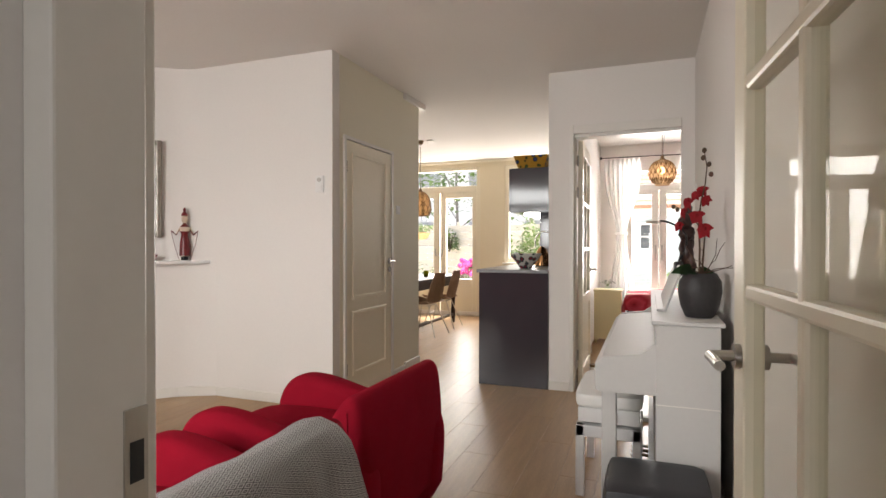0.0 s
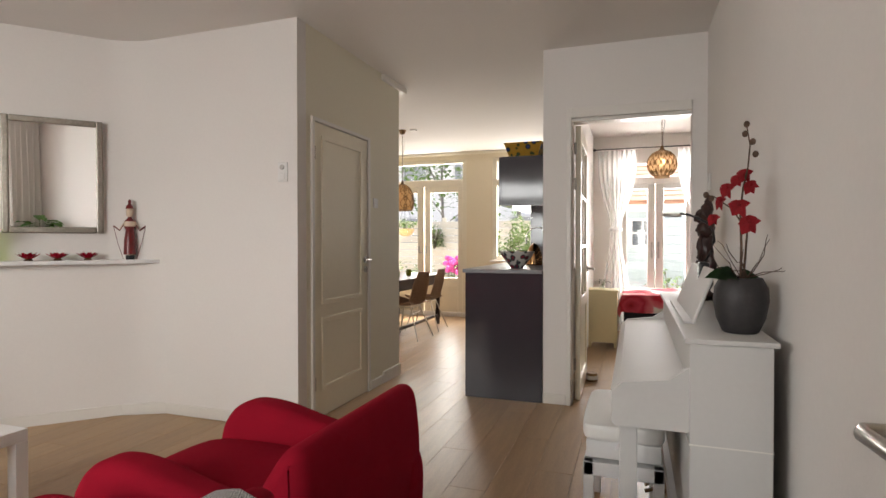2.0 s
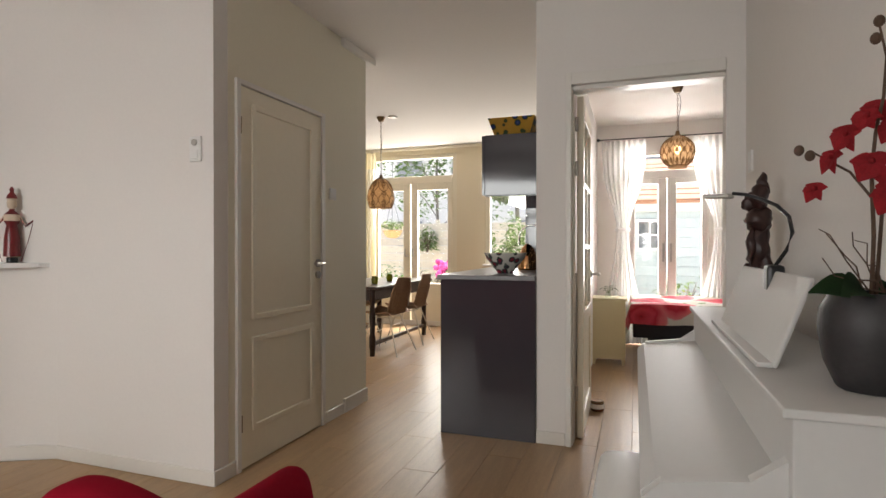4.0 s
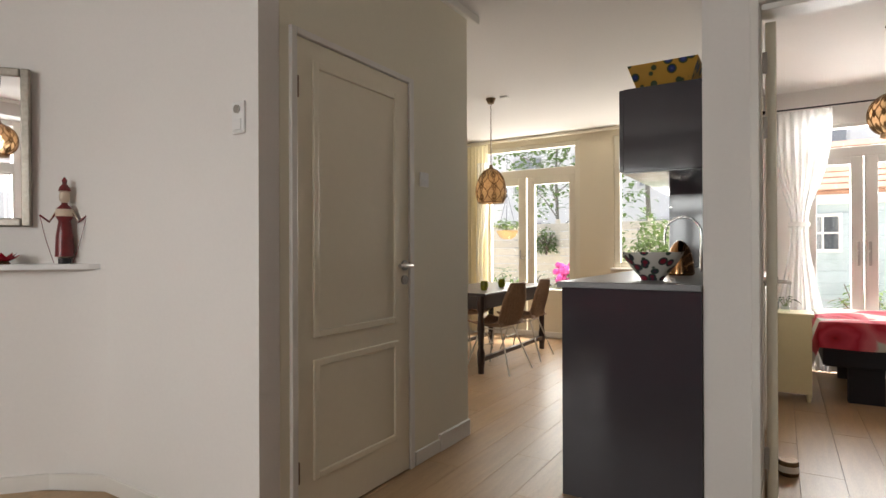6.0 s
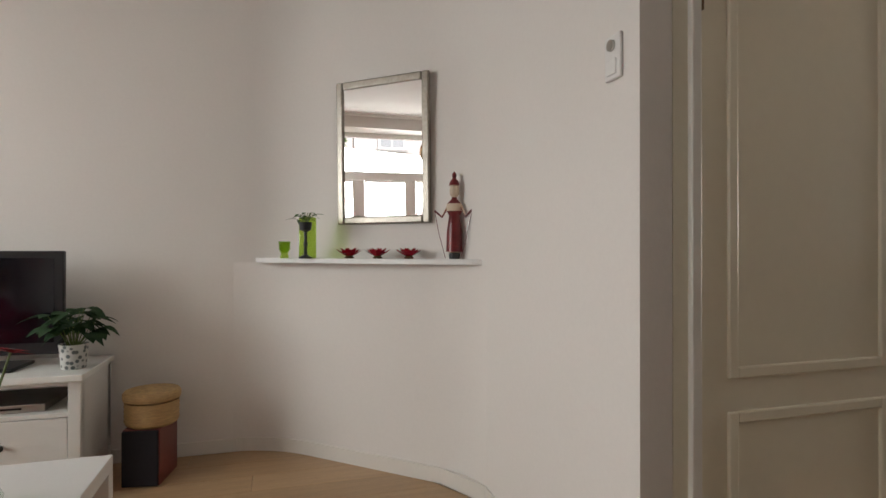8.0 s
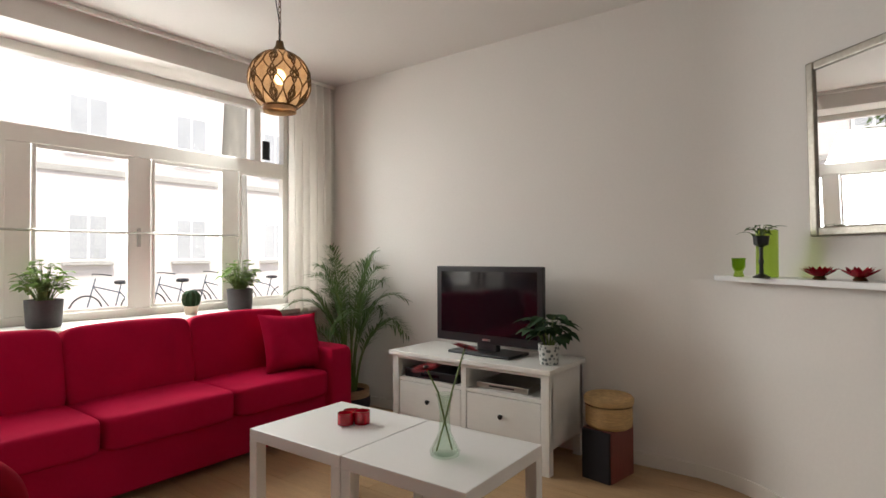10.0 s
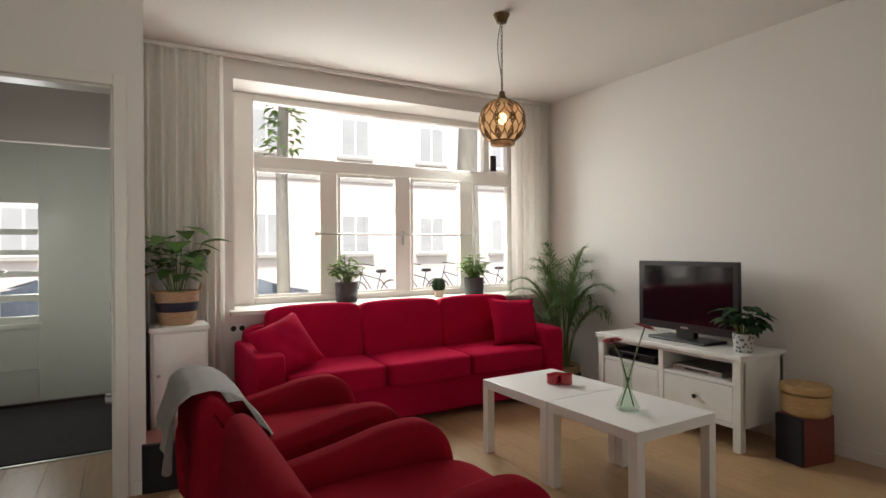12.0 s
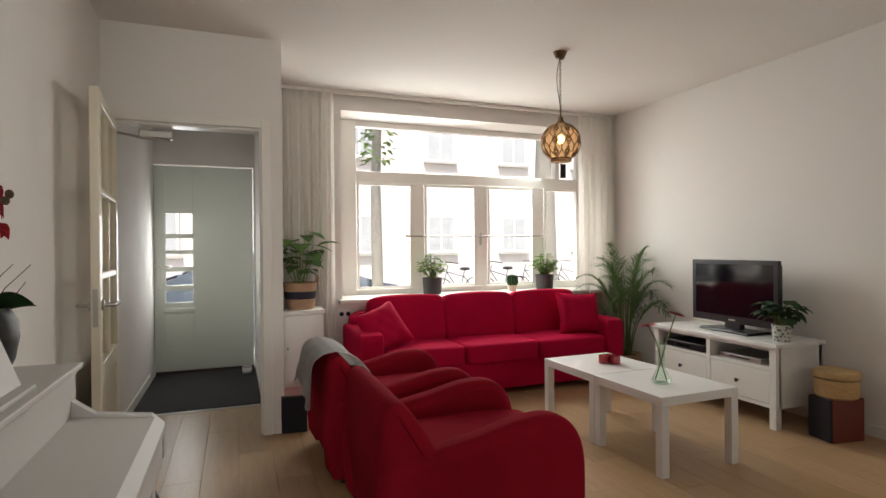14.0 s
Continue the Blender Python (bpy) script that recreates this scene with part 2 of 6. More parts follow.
def floor_oak():
    m = mat("oak_laminate", (0.41, 0.268, 0.148), 0.36, var=0.2, spec=0.32, scale=3.5, bump=0.05, bscale=40, stretch=(9, 0.7, 1), rand=0.07, rvar=0.06)
    return m


def blanket_weave():
    """Grey-white throw with a small diamond weave."""
    m = mat("grey_diamond_throw", (0.30, 0.28, 0.26), 0.9, var=0.1, scale=8, bump=0.5, bscale=300, sheen=0.2)
    n, l = m.node_tree.nodes, m.node_tree.links
    b = n["Principled BSDF"]
    tc = n.new("ShaderNodeTexCoord")
    sep = n.new("ShaderNodeSeparateXYZ")
    l.new(tc.outputs["UV"], sep.inputs[0])
    tri = []
    for ax, f in (("X", 30.0), ("Y", 42.0)):
        mu = n.new("ShaderNodeMath")
        mu.operation = "MULTIPLY"
        mu.inputs[1].default_value = f
        l.new(sep.outputs[ax], mu.inputs[0])
        pp = n.new("ShaderNodeMath")
        pp.operation = "PINGPONG"
        pp.inputs[1].default_value = 0.5
        l.new(mu.outputs[0], pp.inputs[0])
        tri.append(pp)
    ad = n.new("ShaderNodeMath")
    ad.operation = "ADD"
    l.new(tri[0].outputs[0], ad.inputs[0])
    l.new(tri[1].outputs[0], ad.inputs[1])
    p3 = n.new("ShaderNodeMath")
    p3.operation = "PINGPONG"
    p3.inputs[1].default_value = 0.17
    l.new(ad.outputs[0], p3.inputs[0])
    r = ramp_stops(n, [(0.0, (0.76, 0.74, 0.71)), (0.105, (0.70, 0.68, 0.65)), (0.125, (0.06, 0.055, 0.055)), (0.2, (0.05, 0.046, 0.046))])
    l.new(p3.outputs[0], r.inputs["Fac"])
    l.new(r.outputs["Color"], b.inputs["Base Color"])
    return m


def poppy_cover():
    """White bed cover with big red poppies and a few green leaves."""
    m = mat("poppy_bed_cover", (0.8, 0.78, 0.72), 0.85, var=0.03, bump=0.2, bscale=60)
    n, l = m.node_tree.nodes, m.node_tree.links
    b = n["Principled BSDF"]
    tc = n.new("ShaderNodeTexCoord")
    ns = n.new("ShaderNodeTexNoise")
    ns.inputs["Scale"].default_value = 7
    l.new(tc.outputs["Object"], ns.inputs["Vector"])
    mixv = n.new("ShaderNodeMixRGB")
    mixv.inputs["Fac"].default_value = 0.12
    l.new(tc.outputs["Object"], mixv.inputs[1])
    l.new(ns.outputs["Color"], mixv.inputs[2])
    off = n.new("ShaderNodeVectorMath")
    off.operation = "SUBTRACT"
    off.inputs[1].default_value = (0.06, 0.06, 0.06)
    l.new(mixv.outputs[0], off.inputs[0])
    near = None
    for x, y, z, rad in ((-0.33, 7.12, 0.50, 0.21), (-0.02, 7.26, 0.58, 0.17), (0.27, 7.10, 0.46, 0.10), (-0.30, 7.62, 0.6, 0.22), (0.35, 7.75, 0.6, 0.2), (0.75, 7.2, 0.55, 0.2), (0.02, 8.05, 0.6, 0.2), (0.95, 8.0, 0.6, 0.22)):
        ds = n.new("ShaderNodeVectorMath")
        ds.operation = "DISTANCE"
        ds.inputs[1].default_value = (x * 0.88, y * 0.88, z * 0.88)
        l.new(off.outputs["Vector"], ds.inputs[0])
        dv_ = n.new("ShaderNodeMath")
        dv_.operation = "DIVIDE"
        dv_.inputs[1].default_value = rad
        l.new(ds.outputs["Value"], dv_.inputs[0])
        if near is not None:
            mn = n.new("ShaderNodeMath")
            mn.operation = "MINIMUM"
            l.new(near, mn.inputs[0])
            l.new(dv_.outputs[0], mn.inputs[1])
            near = mn.outputs[0]
        else:
            near = dv_.outputs[0]
    r = ramp_stops(n, [(0.0, (0.10, 0.01, 0.02)), (0.10, (0.55, 0.02, 0.04)), (0.40, (0.78, 0.09, 0.14)), (0.55, (0.62, 0.03, 0.06)), (0.72, (0.80, 0.16, 0.20)), (0.90, (0.82, 0.24, 0.26)), (0.97, (0.80, 0.76, 0.68))])
    l.new(near, r.inputs["Fac"])
    v2 = n.new("ShaderNodeTexVoronoi")
    v2.inputs["Scale"].default_value = 5.5
    l.new(mixv.outputs[0], v2.inputs["Vector"])
    r2 = ramp_stops(n, [(0.0, (1, 1, 1)), (0.13, (1, 1, 1)), (0.16, (0, 0, 0))])
    l.new(v2.outputs["Distance"], r2.inputs["Fac"])
    mx = n.new("ShaderNodeMixRGB")
    mx.inputs[2].default_value = (0.16, 0.26, 0.06, 1)
    l.new(r2.outputs["Color"], mx.inputs["Fac"])
    l.new(r.outputs["Color"], mx.inputs[1])
    l.new(mx.outputs[0], b.inputs["Base Color"])
    return m


def painted_pattern(name, base, stops, scale, rough=0.3):
    """Glazed or painted ware with a floral pattern of blots."""
    m = mat(name, base, rough, var=0.03, bump=0)
    n, l = m.node_tree.nodes, m.node_tree.links
    b = n["Principled BSDF"]
    tc = n.new("ShaderNodeTexCoord")
    vo = n.new("ShaderNodeTexVoronoi")
    vo.inputs["Scale"].default_value = scale
    vo.inputs["Randomness"].default_value = 0.8
    l.new(tc.outputs["Object"], vo.inputs["Vector"])
    r = ramp_stops(n, stops)
    l.new(vo.outputs["Distance"], r.inputs["Fac"])
    l.new(r.outputs["Color"], b.inputs["Base Color"])
    return m


OAK = floor_oak()
THROW = blanket_weave()
POPPY = poppy_cover()
BOWLP = painted_pattern("painted_bowl_glaze", (0.7, 0.7, 0.66), [(0.0, (0.28, 0.012, 0.02)), (0.3, (0.22, 0.012, 0.03)), (0.34, (0.02, 0.025, 0.05)), (0.50, (0.03, 0.06, 0.03)), (0.56, (0.6, 0.58, 0.53)), (1.0, (0.62, 0.6, 0.55))], 24)
TRAYP = painted_pattern("painted_tray", (0.6, 0.4, 0.08), [(0.0, (0.45, 0.45, 0.4)), (0.10, (0.04, 0.09, 0.34)), (0.27, (0.015, 0.03, 0.16)), (0.30, (0.05, 0.10, 0.03)), (0.38, (0.04, 0.07, 0.02)), (0.42, (0.56, 0.33, 0.04)), (1.0, (0.60, 0.36, 0.05))], 19)
STRIPEP = painted_pattern("patterned_pot_glaze", (0.6, 0.6, 0.58), [(0.0, (0.10, 0.12, 0.12)), (0.32, (0.12, 0.14, 0.14)), (0.45, (0.6, 0.6, 0.57)), (1.0, (0.62, 0.62, 0.6))], 42)


# ---- mesh helpers ----
def part(name, bm, material, parent=None, label="", smooth=False):
    me = bpy.data.meshes.new(name)
    bmesh.ops.recalc_face_normals(bm, faces=bm.faces)
    bm.to_mesh(me)
    bm.free()
    if smooth:
        me.polygons.foreach_set("use_smooth", [True] * len(me.polygons))
        me.set_sharp_from_angle(angle=radians(42))
    me.materials.append(material)
    ob = new(name, me)
    if parent is not None:
        ob.parent = parent
    if label:
        ob["label"] = label
    return ob


def thing(name, m, label, category, group="", kind=""):
    ob = new(name)
    ob.empty_display_size = 0.1
    ob.matrix_world = m
    return tagged(ob, label, category, group, kind)


def box(bm, lo, hi, bev=0.0, seg=2, m=None):
    lo, hi = Vector(lo), Vector(hi)
    mat4 = Matrix.LocRotScale((lo + hi) / 2, None, (abs(hi.x - lo.x), abs(hi.y - lo.y), abs(hi.z - lo.z)))
    vs = bmesh.ops.create_cube(bm, size=1, matrix=(m @ mat4) if m else mat4)["verts"]
    if bev:
        es = list({e for v in vs for e in v.link_edges})
        bmesh.ops.bevel(bm, geom=es, offset=bev, segments=seg, profile=0.5, affect="EDGES")
    return bm


def boxes(*spec, bev=0.0, seg=2):
    bm = bmesh.new()
    for lo, hi in spec:
        box(bm, lo, hi, bev, seg)
    return bm


def tube(bm, pts, r, seg=8, r1=None, cap=True):
    """A swept round bar along pts, tapering from r to r1."""
    pts = [Vector(p) for p in pts]
    r1 = r if r1 is None else r1
    rings = []
    up = Vector((0.31, 0.17, 0.93)).normalized()
    for i, p in enumerate(pts):
        d = (pts[min(i + 1, len(pts) - 1)] - pts[max(i - 1, 0)]).normalized()
        a = d.cross(up)
        if a.length < 0.05:
            a = d.cross(Vector((1, 0, 0)))
        a.normalize()
        b = d.cross(a)
        rr = r + (r1 - r) * i / max(1, len(pts) - 1)
        rings.append([bm.verts.new(p + (a * math.cos(t) + b * math.sin(t)) * rr) for t in [2 * math.pi * k / seg for k in range(seg)]])
    for u, v in zip(rings, rings[1:]):
        for k in range(seg):
            bm.faces.new((u[k], u[(k + 1) % seg], v[(k + 1) % seg], v[k]))
    if cap:
        bm.faces.new(rings[0][::-1])
        bm.faces.new(rings[-1])
    return bm


def lathe(bm, prof, seg=32, at=(0, 0, 0), flute=0.0, lobes=0):
    """Turns the profile of (radius, height) round the z axis."""
    rings = []
    for r, z in prof:
        ring = []
        for k in range(seg):
            t = 2 * math.pi * k / seg
            rr = max(r, 1e-4) * (1 + flute * math.cos(lobes * t))
            ring.append(bm.verts.new((at[0] + rr * math.cos(t), at[1] + rr * math.sin(t), at[2] + z)))
        rings.append(ring)
    for u, v in zip(rings, rings[1:]):
        for k in range(seg):
            bm.faces.new((u[k], u[(k + 1) % seg], v[(k + 1) % seg], v[k]))
    bm.faces.new(rings[0][::-1])
    bm.faces.new(rings[-1])
    return bm


def ball(bm, c, r, sc=(1, 1, 1), seg=20, rot=None):
    m = Matrix.LocRotScale(c, rot, Vector(sc) * r)
    bmesh.ops.create_uvsphere(bm, u_segments=seg, v_segments=seg // 2 + 2, radius=1, matrix=m)
    return bm


def grid(bm, nu, nv, fn, uv=None):
    """A sheet whose points are fn(u, v), u and v from 0 to 1."""
    rows = [[bm.verts.new(fn(i / nu, j / nv)) for j in range(nv + 1)] for i in range(nu + 1)]
    lay = bm.loops.layers.uv.verify() if uv else None
    for i in range(nu):
        for j in range(nv):
            f = bm.faces.new((rows[i][j], rows[i + 1][j], rows[i + 1][j + 1], rows[i][j + 1]))
            if uv:
                for lp, (a, b) in zip(f.loops, ((i, j), (i + 1, j), (i + 1, j + 1), (i, j + 1))):
                    lp[lay].uv = (a / nu * uv[0], b / nv * uv[1])
    return bm


def thick(bm, d):
    bmesh.ops.solidify(bm, geom=list(bm.faces), thickness=d)
    return bm


def cushion(bm, lo, hi, puff=0.03, n=10, m=None, edge=4.0):
    """A stuffed block: a box whose faces bulge and whose corners round."""
    lo, hi = Vector(lo), Vector(hi)
    c, h = (lo + hi) / 2, (hi - lo) / 2
    start = len(bm.verts)
    vs = bmesh.ops.create_cube(bm, size=2)["verts"]
    es = list({e for v in vs for e in v.link_edges})
    bmesh.ops.subdivide_edges(bm, edges=es, cuts=n, use_grid_fill=True)
    bm.verts.ensure_lookup_table()
    for v in bm.verts[start:]:
        p = v.co.copy()
        ln = (abs(p.x) ** edge + abs(p.y) ** edge + abs(p.z) ** edge) ** (1 / edge)
        q = p / ln
        mid = (1 - q.x ** 2) * (1 - q.y ** 2) + (1 - q.y ** 2) * (1 - q.z ** 2) + (1 - q.x ** 2) * (1 - q.z ** 2)
        q = Vector((q.x * h.x, q.y * h.y, q.z * h.z)) + Vector((q.x, q.y, q.z)) * puff * max(0, mid) * 0.6
        w = c + q
        v.co = (m @ w) if m else w
    return bm


def leaf(bm, p, d, ln, w, droop=0.3, fold=0.15, n=4, up=(0, 0, 1)):
    """A pointed blade from p along d, bending down, folded along its rib."""
    p, d, up = Vector(p), Vector(d).normalized(), Vector(up)
    side = d.cross(up)
    if side.length < 0.05:
        side = d.cross(Vector((1, 0.3, 0)))
    side.normalize()
    nrm = side.cross(d)
    rows = []
    for i in range(n + 1):
        t = i / n
        q = p + d * ln * t - Vector((0, 0, 1)) * droop * ln * t * t
        ww = w * 0.5 * math.sin(math.pi * min(0.98, 0.08 + 0.9 * t) ** 0.8) + 0.0004
        rows.append([bm.verts.new(q - side * ww + nrm * fold * ww), bm.verts.new(q), bm.verts.new(q + side * ww + nrm * fold * ww)])
    for a, b in zip(rows, rows[1:]):
        for k in (0, 1):
            bm.faces.new((a[k], a[k + 1], b[k + 1], b[k]))
    return bm


def sheet_curtain(bm, x0, x1, y, z0, z1, folds, depth, tie=None, seed=1, nv=24):
    """Hanging pleats; tie: (height, x, share) draws the cloth together there."""
    rng = random.Random(seed)
    ph = [rng.uniform(-0.5, 0.5) for _ in range(folds + 2)]

    def fn(u, v):
        z = z1 + (z0 - z1) * v
        x = x0 + (x1 - x0) * u
        k = u * folds
        a = math.sin(2 * math.pi * k + ph[int(k)] * 0.7)
        b = math.sin(2 * math.pi * k * 0.37 + seed)
        amp = depth * (0.5 + 0.5 * min(1, v * 3))
        if tie:
            th, tx, share = tie
            s = math.exp(-((z - th) / 0.45) ** 2) if z > th else math.exp(-((z - th) / 0.8) ** 2)
            x = x + (tx - x) * share * s
            amp *= 1 - 0.4 * s
        return Vector((x + 0.012 * b * v, y + amp * a + depth * 0.4 * b * v, z))

    return grid(bm, folds * 8, nv, fn)


# ---- structure ----
def wall(name, material, *spec, label="", bev=0.004):
    ob = part(name, boxes(*spec, bev=0), material)
    return tagged(ob, label or "smooth plastered wall painted off-white", "wall", kind="structure")


def prism(bm, pts, z0, z1):
    lo = [bm.verts.new((x, y, z0)) for x, y in pts]
    hi = [bm.verts.new((x, y, z1)) for x, y in pts]
    n = len(pts)
    for i in range(n):
        bm.faces.new((lo[i], lo[(i + 1) % n], hi[(i + 1) % n], hi[i]))
    bm.faces.new(lo[::-1])
    bm.faces.new(hi)
    return bm


H = 2.655
floor = tagged(part("floor", boxes(((-4.6, -1.0, -0.2), (2.5, 9.0, -0.012)), ((-0.9, -1.85, -0.2), (0.3, -1.0, -0.012))), FLOORB), "oak laminate plank floor with a satin sheen", "floor", kind="structure")
ceiling = tagged(part("ceiling", boxes(((-4.6, -1.0, H), (2.5, 9.15, H + 0.2)), ((-0.9, -1.85, H), (0.3, -1.0, H + 0.2))), CEIL), "smooth white plaster ceiling", "ceiling", kind="structure")
wall("wall_east", WALL, ((0.16, -1.85, 0), (0.30, 4.77, H)))
wall("wall_west", WALL, ((-4.60, -1.0, 0), (-4.45, 9.15, H)))
wall("wall_hall_front", WALL, ((-0.90, 0.43, 0), (-0.77, 0.55, H)), ((-0.77, 0.43, 2.06), (0.11, 0.55, H)), ((0.11, 0.43, 0), (0.16, 0.55, H)))
wall("wall_hall_side", WALL, ((-0.90, -1.70, 0), (-0.80, 0.43, H)), bev=0)
wall("wall_hall_end", WALL, ((-0.90, -1.85, 0), (-0.785, -1.70, H)), ((-0.785, -1.85, 2.11), (0.16, -1.70, H)))
wall("wall_street", WALL, ((-1.50, -1.0, 0), (-0.90, -0.55, H)), ((-4.45, -1.0, 0), (-4.30, -0.55, H)), ((-4.30, -1.0, 0), (-1.50, -0.55, 0.76)), ((-4.30, -1.0, 2.50), (-1.50, -0.55, H)))
wall("wall_closet_front", WALL, ((-4.45, 3.52, 0), (-2.355, 3.62, H)))
wall("wall_closet_side", WALLC, ((-2.455, 3.622, 0), (-2.355, 3.69, H)), ((-2.455, 4.50, 0), (-2.355, 5.13, H)), ((-2.455, 3.69, 2.04), (-2.355, 4.50, H)), label="plastered closet wall in pale cream, tinted for the kitchen's warm light")
wall("wall_closet_back", WALL, ((-4.45, 5.03, 0), (-2.455, 5.13, H)))
wall("wall_bedroom_front", WALL, ((-0.96, 4.65, 0), (-0.765, 4.77, H)), ((-0.765, 4.65, 2.145), (0.16, 4.77, H)), ((0.065, 4.65, 0), (0.16, 4.77, 2.145)), ((0.30, 4.65, 0), (2.5, 4.77, H)))
wall("wall_partition", WALL, ((-0.96, 4.77, 0), (-0.84, 9.0, H)))
wall("wall_bedroom_east", WALL, ((2.4, 4.77, 0), (2.5, 8.35, H)))
wall("wall_garden_kitchen", CREAM, ((-4.45, 9.0, 0), (-4.32, 9.15, H)), ((-4.32, 9.0, 2.56), (-0.84, 9.15, H)), ((-2.87, 9.0, 0), (-2.44, 9.15, 2.56)), ((-2.44, 9.0, 0), (-0.84, 9.15, 0.92)), ((-1.05, 9.0, 0.92), (-0.84, 9.15, 2.56)), label="plastered kitchen wall painted warm cream")
wall("wall_garden_bedroom", WALL, ((-0.84, 8.35, 0), (-0.52, 8.5, H)), ((0.46, 8.35, 0), (2.5, 8.5, H)), ((-0.52, 8.35, 2.31), (0.46, 8.5, H)))
# slanting chimney breast with a boxed-in lower half
def soft_corner(p0, p1, p2, n=10):
    p0, p1, p2 = Vector(p0), Vector(p1), Vector(p2)
    pts = [(1 - t) ** 2 * p0 + 2 * t * (1 - t) * p1 + t * t * p2 for t in [i / n for i in range(n + 1)]]
    return [(p.x, p.y) for p in pts]


bm = prism(bmesh.new(), soft_corner((-4.45, 2.50), (-4.45, 2.71), (-4.313, 2.87)) + soft_corner((-3.894, 3.36), (-3.757, 3.52), (-3.53, 3.52)) + [(-4.45, 3.52)], 1.085, H - 0.001)
tagged(part("wall_chimney", bm, WALL, smooth=True), "slanting plastered chimney breast, off-white", "wall", kind="structure")


def rounded_front(off):
    a, b = Vector((-4.45, 2.60)), Vector((-3.59, 3.52))
    d = (b - a).normalized()
    nrm = Vector((d.y, -d.x))
    a2, b2 = a + nrm * off, b + nrm * off
    pts = []
    for i in range(9):
        t = i / 8
        p0, p1, p2 = Vector((-4.45, 2.38)) + Vector((0, -off)), a2 + d * 0.02, a2 + d * 0.26
        pts.append((1 - t) ** 2 * p0 + 2 * t * (1 - t) * p1 + t * t * p2)
    for i in range(9):
        t = i / 8
        p0, p1, p2 = b2 - d * 0.22, b2 - d * 0.02, Vector((-3.44, 3.52)) + Vector((off, 0))
        pts.append((1 - t) ** 2 * p0 + 2 * t * (1 - t) * p1 + t * t * p2)
    return [(p.x, p.y) for p in pts]


bm = prism(bmesh.new(), rounded_front(0) + [(-4.45, 3.52)], 0, 1.066)
tagged(part("wall_ledge", bm, WALL, smooth=True), "boxed-in lower wall with softly rounded ends", "wall", kind="structure")
# baseboards
bb = bmesh.new()
for lo, hi in (((0.148, 0.6, 0), (0.16, 4.65, 0.075)), ((-4.45, -0.55, 0), (-4.438, 2.40, 0.075)), ((-3.44, 3.508, 0), (-2.355, 3.52, 0.075)), ((-2.355, 3.508, 0), (-2.343, 3.668, 0.075)),
               ((-2.355, 4.54, 0), (-2.343, 4.78, 0.075)), ((-2.355, 4.78, 0), (-2.338, 5.13, 0.10)), ((-0.96, 4.638, 0), (-0.79, 4.65, 0.075)), ((0.147, -1.70, 0), (0.16, 0.43, 0.08)),
               ((-0.80, -1.70, 0), (-0.788, 0.43, 0.08)), ((-0.912, -0.5, 0), (-0.90, 0.562, 0.075)), ((-0.90, 0.55, 0), (-0.84, 0.562, 0.075)), ((-4.32, 8.985, 0), (-0.96, 9.0, 0.075)), ((-0.84, 5.0, 0), (-0.828, 8.35, 0.075))):
    box(bb, lo, hi, 0.003, 1)
fr = rounded_front(0.012)
prism(bb, fr + [(-4.449, 3.0)], 0, 0.075)
tagged(part("baseboard", bb, TRIM), "low white painted baseboard", "baseboard", kind="structure")
tagged(part("trim", boxes(((-2.46, 4.76, 2.60), (-2.325, 5.25, 2.654)), bev=0.008), TRIM), "short boxed cornice at the end of the closet wall", "trim", kind="structure")


def casing(name, spec, label):
    return tagged(part(name, boxes(*spec, bev=0.004), TRIM), label, "door frame", kind="structure")


casing("trim_bedroom_door", (((-0.785, 4.632, 0), (-0.752, 4.66, 2.205)), ((-0.752, 4.632, 2.13), (0.063, 4.66, 2.20)), ((-0.772, 4.66, 0), (-0.745, 4.785, 2.13)), ((-0.745, 4.66, 2.105), (0.063, 4.785, 2.13))), "white painted door frame")
casing("trim_closet_door", (((-2.37, 3.67, 0), (-2.338, 3.702, 2.06)), ((-2.37, 4.488, 0), (-2.338, 4.525, 2.06)), ((-2.37, 3.702, 2.032), (-2.338, 4.488, 2.06))), "cream painted door frame")
casing("trim_hall_door", (((-0.825, 0.54, 0), (-0.765, 0.565, 2.11)), ((-0.765, 0.54, 2.05), (0.155, 0.565, 2.11)), ((-0.80, 0.424, 0), (-0.752, 0.54, 2.06)), ((0.095, 0.424, 0), (0.12, 0.54, 2.06)), ((-0.752, 0.424, 2.035), (0.095, 0.54, 2.06)), ((0.115, 0.54, 0), (0.155, 0.565, 2.05))), "white painted door frame round the hall opening")
strike = part("strike_plate", boxes(((-0.753, 0.505, 0.885), (-0.7495, 0.538, 1.015)), bev=0.001), STEEL)
tagged(strike, "worn steel strike plate on a door jamb", "strike plate")
part("slot", boxes(((-0.7500, 0.512, 0.925), (-0.7485, 0.531, 0.975))), BLACKP, strike)


# ---- doors ----
def lever(parent, at, side, flip=1, escutcheon=False):
    """A lever handle on a rose; side: the way it stands out, flip: the way the lever points."""
    x, y, z = at
    bm = bmesh.new()
    s = Vector(side)
    along = Vector((0, flip, 0)) if abs(s.x) > 0.5 else Vector((flip, 0, 0))
    p = Vector(at)
    tube(bm, [p, p + s * 0.012], 0.026, 20)
    tube(bm, [p + s * 0.01, p + s * 0.055, p + s * 0.06 + along * 0.012, p + s * 0.06 + along * 0.115], 0.0105, 12)
    if escutcheon:
        q = p - Vector((0, 0, 0.075))
        tube(bm, [q, q + s * 0.012], 0.024, 20)
        tube(bm, [q + s * 0.01, q + s * 0.02], 0.009, 10)
    return part("door_handle", bm, STEEL, parent, "brushed steel lever handle", smooth=True)


